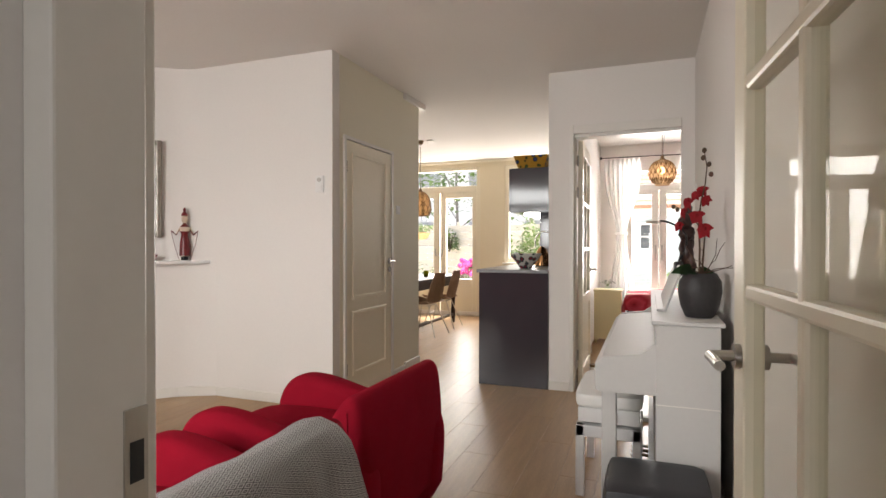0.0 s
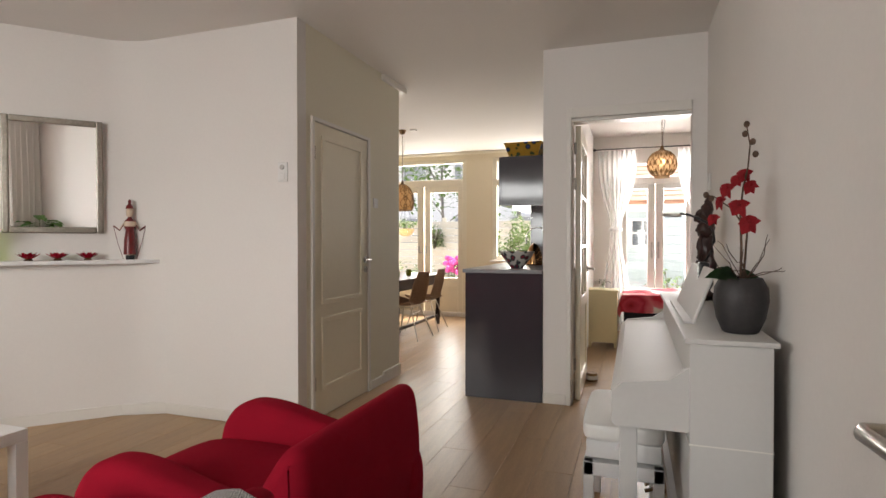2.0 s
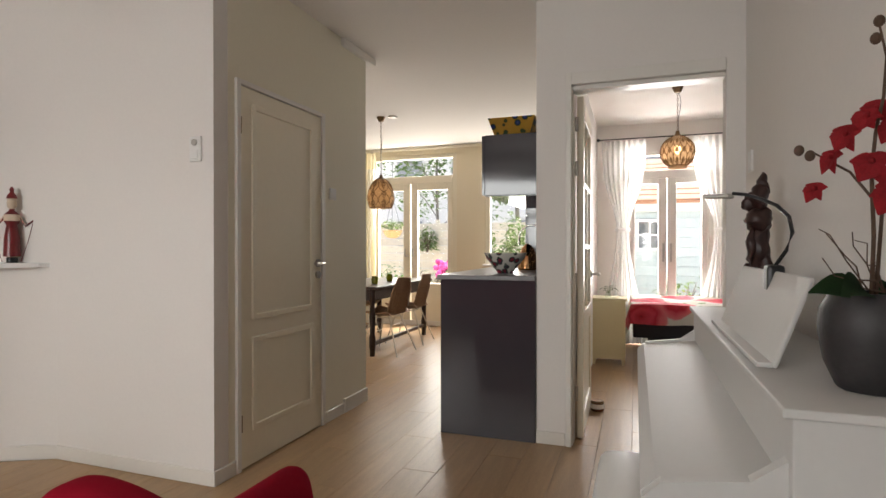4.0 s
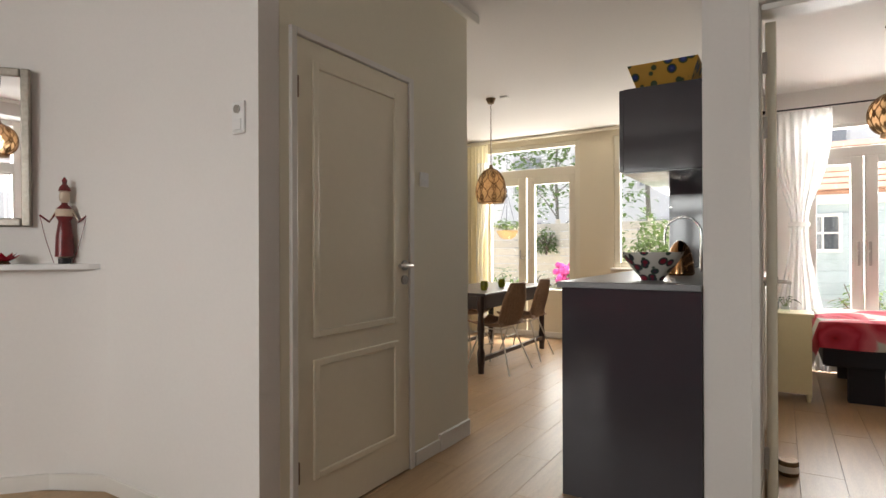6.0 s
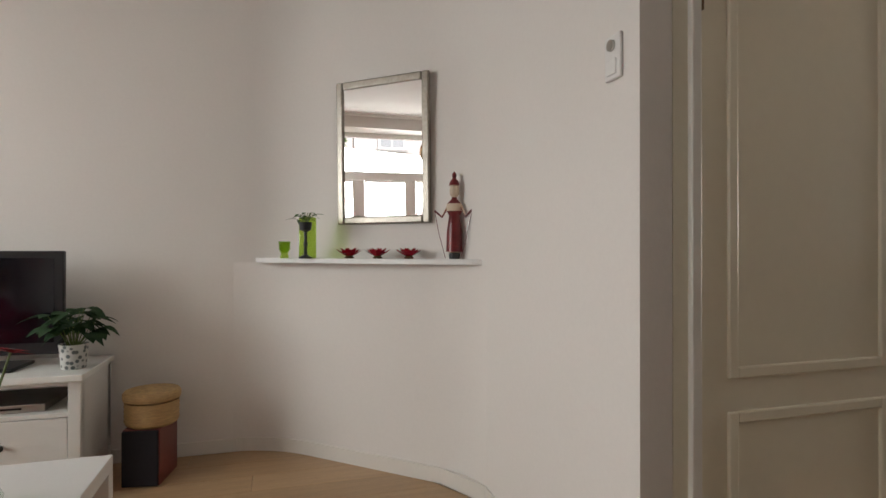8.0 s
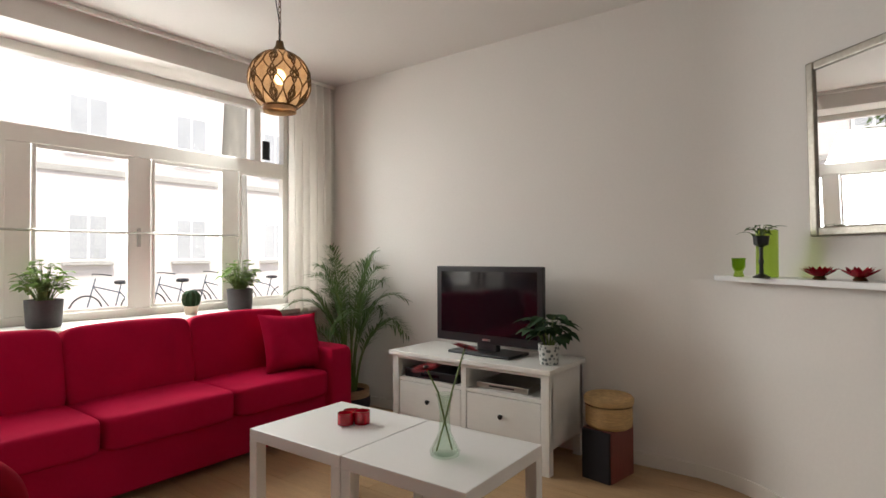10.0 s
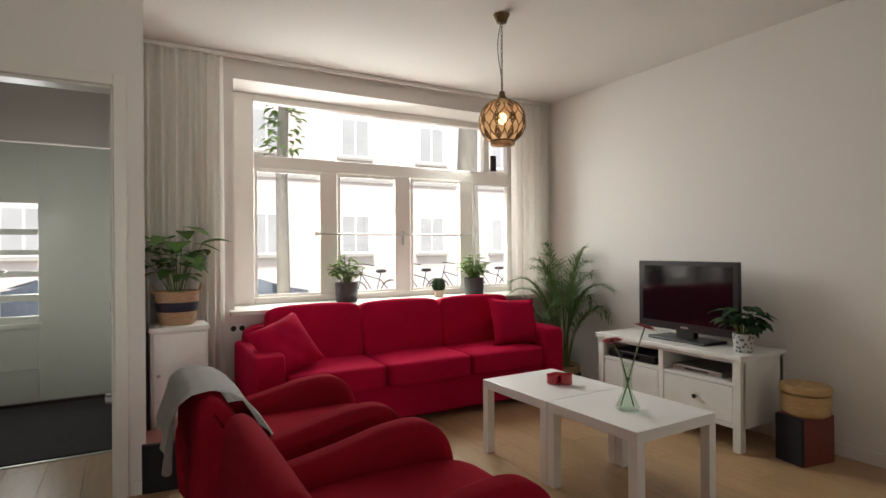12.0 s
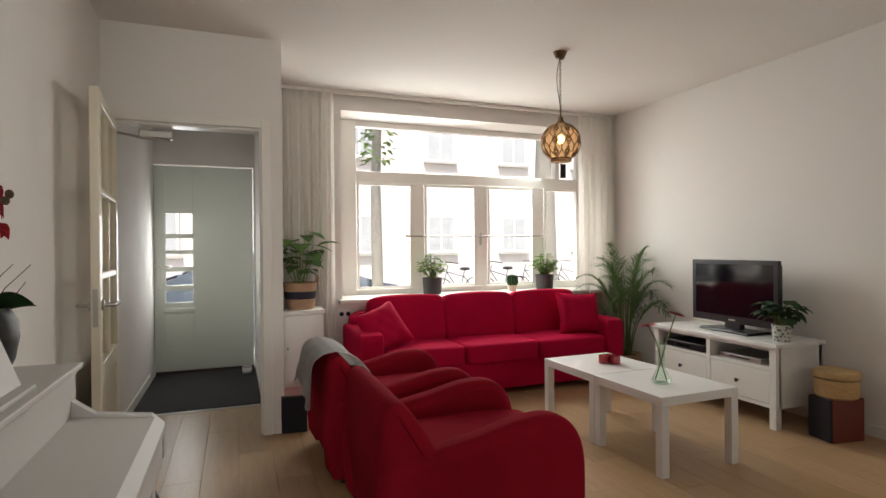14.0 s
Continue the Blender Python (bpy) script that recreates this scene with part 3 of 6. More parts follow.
def panel_door(name, m, w, h, t, fields, label, material=DOORP):
    """A door leaf along local y with raised mouldings round its fields (y0, z0, y1, z1)."""
    d = thing(name, m, label, "door", kind="structure")
    part("leaf", boxes(((-t / 2, 0, 0.008), (t / 2, w, h)), bev=0.003), material, d)
    for y0, z0, y1, z1 in fields:
        bm = bmesh.new()
        for s in (-1, 1):
            x = s * t / 2
            for lo, hi in (((x - 0.010, y0, z0), (x + 0.010, y0 + 0.032, z1)), ((x - 0.010, y1 - 0.032, z0), (x + 0.010, y1, z1)), ((x - 0.009, y0 + 0.029, z0), (x + 0.009, y1 - 0.029, z0 + 0.032)), ((x - 0.009, y0 + 0.029, z1 - 0.032), (x + 0.009, y1 - 0.029, z1))):
                box(bm, lo, hi, 0.005, 2)
        part("panel_moulding", bm, material, d)
    return d


d1 = panel_door("door_1", pose(-2.368, 3.706, 0.0), 0.778, 2.028, 0.04, [(0.085, 0.785, 0.68, 1.95), (0.085, 0.19, 0.68, 0.695)], "closed cream panelled closet door with a lever handle")
lever(d1, (0.02, 0.733, 1.075), (1, 0, 0), -1, True)
for z in (0.25, 1.82):
    part("hinge", boxes(((0.015, -0.006, z - 0.045), (0.027, 0.006, z + 0.045)), bev=0.002), BRASS, d1)


def glazed_door(name, m, w, h, t, cols, rows, z0, z1, label, low_panel=True, stile=0.085, handle=1):
    """A door leaf along local y: stiles, rails, muntins, panes and a lower panel."""
    d = thing(name, m, label, "door", kind="structure")
    bm = boxes(((-t / 2, 0, 0.008), (t / 2, stile, h)), ((-t / 2, w - stile, 0.008), (t / 2, w, h)), ((-t / 2, stile, z1), (t / 2, w - stile, h)), ((-t / 2, stile, 0.008), (t / 2, w - stile, 0.15)), ((-t / 2, stile, z0 - 0.1), (t / 2, w - stile, z0)), bev=0.004)
    part("door_frame", bm, DOORP, d)
    part("lower_panel", boxes(((-0.008, stile - 0.01, 0.14), (0.008, w - stile + 0.01, z0 - 0.09)), bev=0.002), DOORP, d)
    mu = 0.034
    for i in range(1, cols):
        y = stile + (w - 2 * stile) * i / cols
        part("muntin", boxes(((-t / 2 + 0.003, y - mu / 2, z0), (t / 2 - 0.003, y + mu / 2, z1)), bev=0.008), DOORP, d)
    for j in range(1, rows):
        z = z0 + (z1 - z0) * j / rows
        part("muntin", boxes(((-t / 2 + 0.002, stile, z - mu / 2), (t / 2 - 0.002, w - stile, z + mu / 2)), bev=0.008), DOORP, d)
    for i in range(cols):
        for j in range(rows):
            y0, y1 = stile + (w - 2 * stile) * i / cols, stile + (w - 2 * stile) * (i + 1) / cols
            a, b = z0 + (z1 - z0) * j / rows, z0 + (z1 - z0) * (j + 1) / rows
            p = part("pane", boxes(((-0.002, y0 + 0.004, a + 0.004), (0.002, y1 - 0.004, b - 0.004))), DOORG, d)
            p.visible_shadow = False
    lever(d, (-t / 2, w - 0.055, 0.98), (-1, 0, 0), -1)
    lever(d, (t / 2, w - 0.055, 0.98), (1, 0, 0), -1)
    part("latch_plate", boxes(((-0.011, w - 0.001, 0.88), (0.011, w + 0.0015, 1.06)), bev=0.0005), STEEL, d)
    return d


glazed_door("door_2", pose(0.09, 0.572, 0.0, 0, 0, 4.5), 0.81, 2.03, 0.04, 2, 3, 0.69, 1.97, "open white glazed hall door with steel lever handles")
d3 = glazed_door("door_3", pose(-0.715, 4.79, 0.0, 0, 0, 1.0), 0.80, 2.10, 0.04, 2, 3, 0.78, 1.98, "open white glazed bedroom door with a lever handle")
for z in (0.28, 1.66, 1.93):
    part("hinge", boxes(((-0.03, -0.012, z - 0.045), (-0.012, 0.004, z + 0.045)), bev=0.003), STEEL, d3)

# front door
d4 = thing("door_4", pose(-0.30, -1.70, 0.0), "closed pale green front door with five narrow panes", "door", kind="structure")
gx0, gx1 = 0.105, 0.355
zs = [(0.715, 0.835), (0.89, 1.03), (1.075, 1.205), (1.245, 1.365), (1.41, 1.62)]
bm = boxes(((-0.475, -0.06, 0.03), (gx0, -0.01, 2.095)), ((gx1, -0.06, 0.03), (0.455, -0.01, 2.095)), bev=0.003)
edges = [0.03] + [v for p in zs for v in p] + [2.095]
for a, b in zip(edges[::2], edges[1::2]):
    box(bm, (gx0, -0.06, a), (gx1, -0.01, b))
part("leaf", bm, HALLP, d4)
for a, b in zs:
    p = part("pane", boxes(((gx0, -0.04, a), (gx1, -0.034, b))), PANE, d4, "narrow frosted pane")
    p.visible_shadow = False
part("letter_panel", boxes(((0.085, -0.012, 0.62), (0.375, 0.012, 0.66)), ((0.10, -0.012, 0.285), (0.365, -0.003, 0.60)), bev=0.004), HALLP, d4)
part("back_plate", boxes(((0.395, -0.012, 0.86), (0.432, 0.0, 1.17)), bev=0.003), PLASTIC, d4)
bm = tube(bmesh.new(), [(0.413, -0.005, 1.08), (0.413, 0.05, 1.08), (0.40, 0.055, 1.08), (0.30, 0.055, 1.08)], 0.01, 10)
part("door_handle", bm, STEEL, d4, smooth=True)
part("threshold", boxes(((-0.475, -0.10, 0.0), (0.455, 0.02, 0.03)), bev=0.004), DARKWOOD, d4)
# closer on the lintel inside the hall
cl = tagged(part("door_closer", boxes(((-0.02, 0.34, 1.975), (-0.22, 0.405, 2.03)), bev=0.008), STEEL), "steel overhead door closer under the lintel", "door closer")
part("arm", tube(bmesh.new(), [(-0.20, 0.36, 1.97), (-0.04, 0.46, 1.965), (0.06, 0.60, 1.96)], 0.008, 8), STEEL, cl)


# ---- windows ----
def window_unit(name, m, panes, bars, label, fr=TRIM, sill=None):
    """A window along local x: bars (x0, z0, x1, z1) and panes, with depth along y."""
    w = thing(name, m, label, "window", kind="structure")
    for i, (x0, z0, x1, z1) in enumerate(bars):
        part("window_frame", boxes(((x0, -0.035, z0), (x1, 0.035, z1)), bev=0.006), fr, w)
    for x0, z0, x1, z1 in panes:
        p = part("pane", boxes(((x0 - 0.01, -0.004, z0 - 0.01), (x1 + 0.01, 0.004, z1 + 0.01))), PANE, w)
        p.visible_shadow = False
    if sill:
        part("window_sill", boxes(sill, bev=0.006), TRIM, w)
    return w


xs = [(-4.25, -3.81), (-3.68, -3.12), (-2.98, -2.41), (-2.275, -1.71)]
bars = [(-4.30, 0.775, -4.25, 2.498), (-1.71, 0.775, -1.50, 2.498), (-4.25, 0.775, -1.71, 0.845), (-4.25, 1.895, -1.71, 2.005), (-4.25, 2.44, -1.71, 2.498)]
bars += [(b[1], 0.845, a[0], 1.895) for b, a in zip(xs, xs[1:])] + [(-4.02, 2.005, -3.96, 2.44)]
window_unit("window_1", pose(0, -0.93, 0), [(a, 0.845, b, 1.895) for a, b in xs] + [(-3.96, 2.005, -1.71, 2.44), (-4.25, 2.005, -4.02, 2.44)], bars, "wide white street window with four lights under a fanlight", sill=((-4.34, 0.03, 0.755), (-1.46, 0.50, 0.79)))
w1 = bpy.data.objects["window_1"]
part("sash_edge", boxes(*[((a + 0.0, 0.036, 0.846), (a + 0.022, 0.05, 1.894)) for a, b in xs], *[((b - 0.022, 0.036, 0.846), (b, 0.05, 1.894)) for a, b in xs], *[((a + 0.022, 0.036, 1.868), (b - 0.022, 0.05, 1.894)) for a, b in xs], *[((a + 0.022, 0.036, 0.846), (b - 0.022, 0.05, 0.868)) for a, b in xs], bev=0.003), TRIM, w1)
part("window_latch", boxes(((-3.035, 0.05, 1.27), (-3.015, 0.075, 1.40)), bev=0.004), STEEL, w1)
part("latch_plate", boxes(((-4.10, 0.036, 2.02), (-4.03, 0.05, 2.18)), bev=0.004), BLACKP, w1, "black fanlight catch")
bl = tagged(part("cafe_rod", tube(bmesh.new(), [(-2.20, -0.85, 1.365), (-3.80, -0.85, 1.365)], 0.008, 8), STEEL), "thin white cafe rod across the street window", "curtain rod")
for x in (-2.22, -3.81):
    part("rod_end", boxes(((x, -0.9, 1.35), (x + 0.03, -0.84, 1.38))), TRIM, bl)
so = tagged(part("wall_socket", boxes(((-1.46, -0.55, 0.62), (-1.58, -0.535, 0.69)), bev=0.004), PLASTIC), "white double wall socket under the sill", "socket")
for dx in (0.03, 0.09):
    part("socket_hole", tube(bmesh.new(), [(-1.46 - dx, -0.536, 0.655), (-1.46 - dx, -0.532, 0.655)], 0.02, 14), BLACKP, so)

# garden doors of the kitchen
kb = [(-4.32, 0.0, -4.24, 2.56), (-2.94, 0.0, -2.87, 2.56), (-4.24, 2.50, -2.94, 2.56), (-4.24, 2.13, -2.94, 2.24),
      (-4.24, 0.01, -4.15, 2.13), (-3.73, 0.01, -3.62, 2.13), (-3.60, 0.01, -3.50, 2.13), (-3.02, 0.01, -2.94, 2.13),
      (-4.15, 2.03, -3.73, 2.13), (-3.50, 2.03, -3.02, 2.13), (-4.15, 0.01, -3.73, 0.63), (-3.50, 0.01, -3.02, 0.63)]
CREAMT = mat("cream_trim_paint", (0.76, 0.70, 0.56), 0.35, var=0.02, scale=2, bump=0.05, bscale=40)
kd = window_unit("window_2", pose(0, 9.05, 0), [(-4.15, 0.63, -3.73, 2.03), (-3.50, 0.63, -3.02, 2.03), (-4.24, 2.24, -2.94, 2.50)], kb, "cream glazed double garden doors under a fanlight", CREAMT)
for x, f in ((-3.57, 1), (-3.66, -1)):
    part("door_handle", tube(bmesh.new(), [(x, -0.035, 1.04), (x, -0.09, 1.04), (x + 0.02 * f, -0.095, 1.04), (x + 0.02 * f, -0.095, 1.15)], 0.011, 8), STEEL, kd)
window_unit("window_3", pose(0, 9.05, 0), [(-2.37, 1.0, -1.12, 2.12), (-2.37, 2.22, -1.12, 2.50)], [(-2.44, 0.92, -2.37, 2.56), (-1.12, 0.92, -1.05, 2.56), (-2.37, 0.92, -1.12, 1.0), (-2.37, 2.12, -1.12, 2.22), (-2.37, 2.50, -1.12, 2.56)], "cream kitchen window with a fanlight", CREAMT, ((-2.46, -0.16, 0.90), (-1.03, -0.03, 0.93)))
bd = [(-0.52, 0, -0.46, 2.31), (0.40, 0, 0.46, 2.31), (-0.46, 2.27, 0.40, 2.31), (-0.46, 2.0, 0.40, 2.09),
      (-0.46, 0.01, -0.40, 2.0), (-0.14, 0.01, -0.05, 2.0), (-0.04, 0.01, 0.06, 2.0), (0.33, 0.01, 0.40, 2.0),
      (-0.40, 1.93, -0.14, 2.0), (0.06, 1.93, 0.33, 2.0), (-0.40, 0.01, -0.14, 0.5), (0.06, 0.01, 0.33, 0.5)]
w4 = window_unit("window_4", pose(0, 8.40, 0), [(-0.40, 0.5, -0.14, 1.93), (0.06, 0.5, 0.33, 1.93), (-0.46, 2.09, 0.40, 2.27)], bd, "white glazed double bedroom doors under a fanlight")
for x in (-0.085, 0.0):
    part("door_handle", boxes(((x - 0.012, -0.05, 1.0), (x + 0.012, -0.036, 1.22)), ((x - 0.008, -0.085, 1.12), (x + 0.008, -0.05, 1.14)), bev=0.003), STEEL, w4)


# ---- living room ----
def pendant(name, at, r, drop, label, shape="ball", power=6.0, lobes=10, group="pendant lamps"):
    """A hanging lamp: rose, chain, cord, patterned shade and a lit bulb. at: the ceiling point."""
    p = thing(name, pose(*at), label, "pendant lamp", group)
    bm = lathe(bmesh.new(), [(0.012, -0.055), (0.03, -0.05), (0.042, -0.02), (0.05, -0.004), (0.05, 0.0)], 24)
    part("ceiling_rose", bm, BRASS, p, smooth=True)
    top = -drop + r * (1.0 if shape == "ball" else 1.25)
    bm = bmesh.new()
    n = int((-0.05 - top) / 0.026)
    for i in range(n):
        z = -0.05 - 0.026 * (i + 0.5)
        a = (i % 2) * math.pi / 2
        ring = [(0.0065 * math.cos(a) * math.sin(t), 0.0065 * math.sin(a) * math.sin(t), z + 0.0165 * math.cos(t)) for t in [2 * math.pi * k / 8 for k in range(9)]]
        tube(bm, ring, 0.0021, 5, cap=False)
    part("chain", bm, BRASS, p)
    cord = [(0.02 * math.sin(6 * t) * (1 - t) + 0.012, 0.012 * math.cos(7 * t), -0.05 + (top + 0.05) * t) for t in [i / 14 for i in range(15)]]
    part("cord", tube(bmesh.new(), cord, 0.0025, 6), BLACKP if shape == "ball" else TRIM, p)
    part("cap", lathe(bmesh.new(), [(0.008, 0.05), (0.016, 0.045), (0.02, 0.02), (0.034, 0.0), (0.05, -0.022)], 20, (0, 0, top)), BRASS, p, smooth=True)
    if shape == "ball":
        prof = [(r * math.sin(t), -drop + r * math.cos(t)) for t in [0.24 + (2.58 - 0.24) * i / 18 for i in range(19)]]
    else:
        prof = [(r * s, -drop + r * h) for s, h in ((0.28, 1.25), (0.5, 1.12), (0.74, 0.8), (0.92, 0.4), (1.0, 0.0), (1.0, -0.35), (0.92, -0.72), (0.84, -0.95))]
    bm = bmesh.new()
    grid(bm, 40, len(prof) - 1, lambda u, v: Vector((prof[round(v * (len(prof) - 1))][0] * math.cos(2 * math.pi * u), prof[round(v * (len(prof) - 1))][0] * math.sin(2 * math.pi * u), prof[round(v * (len(prof) - 1))][1])))
    part("shade", bm, AMBER if shape == "ball" else RATTAN2, p, smooth=True)
    bm = bmesh.new()
    zs_ = prof[0][1], prof[-1][1]

    def rad(z):
        for (r0, z0), (r1, z1) in zip(prof, prof[1:]):
            if z1 <= z <= z0:
                return r0 + (r1 - r0) * (z - z0) / (z1 - z0 - 1e-9)
        return prof[-1][0]

    for k in range(lobes):
        for s in (-1, 1):
            pts = []
            for i in range(25):
                t = i / 24
                z = zs_[0] + (zs_[1] - zs_[0]) * t
                a = 2 * math.pi * (k + s * 0.5 * math.sin(math.pi * 2 * t)) / lobes
                rr = rad(z) * 1.01
                pts.append((rr * math.cos(a), rr * math.sin(a), z))
            tube(bm, pts, 0.0034 * r / 0.14, 5)
        for hz in (0.18, 0.5, 0.82):
            z = zs_[0] + (zs_[1] - zs_[0]) * hz
            a = 2 * math.pi * (k + 0.0) / lobes
            c = Vector((rad(z) * math.cos(a), rad(z) * math.sin(a), z))
            tn = Vector((-math.sin(a), math.cos(a), 0))
            for sz, petal in ((2.0 / lobes, 1.0), (1.0 / lobes, 0.55)):
                pts = [c * 1.012 + (tn * math.cos(q) * 0.55 * (1 if hz == 0.5 else 0.8) + Vector((0, 0, 1)) * math.sin(q)) * r * sz * (1 + 0.25 * petal * math.cos(4 * q)) for q in [2 * math.pi * j / 16 for j in range(17)]]
                on = []
                for q in pts:
                    b_ = math.atan2(q.y, q.x)
                    zz = min(max(q.z, zs_[1]), zs_[0])
                    on.append((rad(zz) * 1.006 * math.cos(b_), rad(zz) * 1.006 * math.sin(b_), zz))
                tube(bm, on, 0.0038 * r / 0.14, 5, cap=False)
    for z in zs_:
        tube(bm, [(rad(z) * 1.01 * math.cos(q), rad(z) * 1.01 * math.sin(q), z) for q in [2 * math.pi * j / 32 for j in range(33)]], 0.005, 6, cap=False)
    part("shade_tracery", bm, BRASS, p, "dark metal filigree", smooth=True)
    zb = prof[-1][1]
    part("lower_rim", lathe(bmesh.new(), [(prof[-1][0] * 0.985, zb + 0.006), (prof[-1][0] * 1.0, zb - 0.022), (prof[-1][0] * 0.94, zb - 0.022), (prof[-1][0] * 0.93, zb + 0.006), (prof[-1][0] * 0.985, zb + 0.0061)], 32), AMBER, p, "pale lit rim round the opening", smooth=True) if shape == "ball" else None
    part("bulb", ball(bmesh.new(), (0, 0, -drop + r * 0.15), r * 0.19, (1, 1, 1.3), 14), BULB, p, smooth=True)
    lamp(name + "_light", "POINT", power, pose(at[0], at[1], at[2] - drop - r * 0.15), (1.0, 0.82, 0.60), (r * 0.3, 0))
    return p


RATTAN2 = cloth_through("woven_shade", (0.42, 0.29, 0.16), 0.35, var=0.35, scale=60, bscale=160)
pendant("pendant_lamp", (-2.81, 1.0, H), 0.14, 0.655, "amber mosaic glass ball lamp on a chain over the coffee table", power=0.5, lobes=9)


def sofa():
    s = thing("sofa", pose(-2.70, -0.47, 0.0), "long red velvet three-seat sofa before the street window", "sofa")
    w, d = 1.22, 0.78
    part("base", boxes(((-w + 0.05, 0.02, 0.045), (w - 0.05, d - 0.06, 0.30)), bev=0.02, seg=3), RED, s, smooth=True)
    for sx in (-1, 1):
        lo, hi = (sx * w, 0.0, 0.05), (sx * (w - 0.19), d, 0.575)
        bm = cushion(bmesh.new(), (min(lo[0], hi[0]), 0, 0.05), (max(lo[0], hi[0]), d, 0.585), 0.006, 14, edge=15)
        part("arm", bm, RED, s, smooth=True)
    part("back", cushion(bmesh.new(), (-w + 0.05, -0.0, 0.06), (w - 0.05, 0.2, 0.70), 0.008, 12, edge=13), RED, s, smooth=True)
    sw = (2 * w - 0.38) / 3
    for i in range(3):
        x = -w + 0.19 + sw * i
        part("seat_cushion", cushion(bmesh.new(), (x + 0.004, 0.16, 0.28), (x + sw - 0.004, d + 0.0, 0.445), 0.016, 14, edge=12), RED, s, smooth=True)
        tilt = Matrix.Translation((x + sw / 2, 0.28, 0.42)) @ Euler((radians(12), 0, radians((-1.5, 0.5, 1.5)[i]))).to_matrix().to_4x4()
        bm = cushion(bmesh.new(), (-sw / 2 + 0.006, -0.11, -0.02), (sw / 2 - 0.004, 0.07, 0.405), 0.032, 14, tilt, edge=9.5)
        part("back_cushion", bm, RED, s, smooth=True)
    for sx in (-1.1, 1.1):
        for y in (0.08, 0.68):
            part("foot", boxes(((sx - 0.03, y - 0.03, 0), (sx + 0.03, y + 0.03, 0.05))), DARKWOOD, s)


sofa()


def throw_pillow(m, seed):
    p = thing("throw_pillow", m, "plump red velvet throw pillow on the sofa", "pillow", "sofa pillows")
    bm = bmesh.new()
    rng = random.Random(seed)

    def fn(sgn):
        def f(u, v):
            a, b = 2 * u - 1, 2 * v - 1
            th = 0.078 * (1 - a ** 4) ** 0.7 * (1 - b ** 4) ** 0.7
            pin = 1 - 0.10 * (1 - b * b) * abs(a) ** 3
            pin2 = 1 - 0.10 * (1 - a * a) * abs(b) ** 3
            wr = 0.006 * math.sin(9 * a + seed) * math.sin(7 * b) * (1 - abs(a)) 
            return Vector((0.225 * a * pin, sgn * (th + wr), 0.22 + 0.225 * b * pin2))
        return f
    grid(bm, 18, 18, fn(1))
    grid(bm, 18, 18, fn(-1))
    bmesh.ops.remove_doubles(bm, verts=bm.verts, dist=0.0005)
    part("pillow_cover", bm, RED, p, smooth=True)
    return p


throw_pillow(pose(-1.80, 0.17, 0.445, 34, 17, 20) @ Matrix.Diagonal((0.88, 0.95, 0.88, 1)), 1)
throw_pillow(pose(-3.58, 0.14, 0.445, 24, -3, -8) @ Matrix.Diagonal((0.97, 0.95, 0.90, 1)), 2)


def armchair(m, label):
    """A low club chair that faces local +x; its arms swell to the front."""
    c = thing("armchair", m, label, "armchair", "pair of armchairs")
    W = 0.80

    def slab(prof, y0, y1, bev):
        bm = bmesh.new()
        a = [bm.verts.new((x, y0, z)) for x, z in prof]
        b = [bm.verts.new((x, y1, z)) for x, z in prof]
        n = len(prof)
        for i in range(n):
            bm.faces.new((a[i], a[(i + 1) % n], b[(i + 1) % n], b[i]))
        f0, f1 = bm.faces.new(a[::-1]), bm.faces.new(b)
        bmesh.ops.recalc_face_normals(bm, faces=bm.faces)
        es = [e for f in (f0, f1) for e in f.edges]
        bmesh.ops.bevel(bm, geom=es, offset=bev, segments=6, profile=0.5, affect="EDGES")
        bmesh.ops.recalc_face_normals(bm, faces=bm.faces)
        return bm

    def curve(keys, n=40):
        pts = [Vector(k) for k in keys]
        out = []
        for i in range(len(pts) - 1):
            p0, p1, p2, p3 = pts[max(i - 1, 0)], pts[i], pts[i + 1], pts[min(i + 2, len(pts) - 1)]
            for k in range(6):
                t = k / 6
                out.append(0.5 * ((2 * p1) + (p2 - p0) * t + (2 * p0 - 5 * p1 + 4 * p2 - p3) * t * t + (3 * p1 - p0 - 3 * p2 + p3) * t ** 3))
        out.append(pts[-1])
        return [(p.x, p.y) for p in out]

    arm = [(0.04, 0.03)] + curve([(0.0, 0.10), (-0.01, 0.36), (0.05, 0.455), (0.2, 0.47), (0.4, 0.505), (0.6, 0.55), (0.75, 0.55), (0.84, 0.485), (0.88, 0.36), (0.88, 0.10)]) + [(0.86, 0.03)]
    for s in (-1, 1):
        y0, y1 = (-W / 2, -W / 2 + 0.155) if s < 0 else (W / 2 - 0.155, W / 2)
        part("arm", slab(arm, y0, y1, 0.055), RED2, c, smooth=True)
    back = [(0.10, 0.04)] + curve([(0.02, 0.12), (0.0, 0.40), (0.01, 0.57), (0.028, 0.648), (0.065, 0.672), (0.108, 0.652), (0.17, 0.565), (0.25, 0.43), (0.31, 0.30)]) + [(0.32, 0.05)]
    part("backrest", slab(back, -W / 2 + 0.014, W / 2 - 0.014, 0.05), RED2, c, smooth=True)
    part("seat", cushion(bmesh.new(), (0.18, -W / 2 + 0.15, 0.24), (0.89, W / 2 - 0.15, 0.42), 0.03, 10, edge=6), RED2, c, smooth=True)
    part("front_panel", boxes(((0.2, -W / 2 + 0.12, 0.04), (0.86, W / 2 - 0.12, 0.27)), bev=0.02), RED2, c)
    for x in (0.1, 0.82):
        for y in (-0.32, 0.32):
            part("foot", lathe(bmesh.new(), [(0.02, 0), (0.028, 0.05)], 12, (x, y, 0)), DARKWOOD, c)
    return c


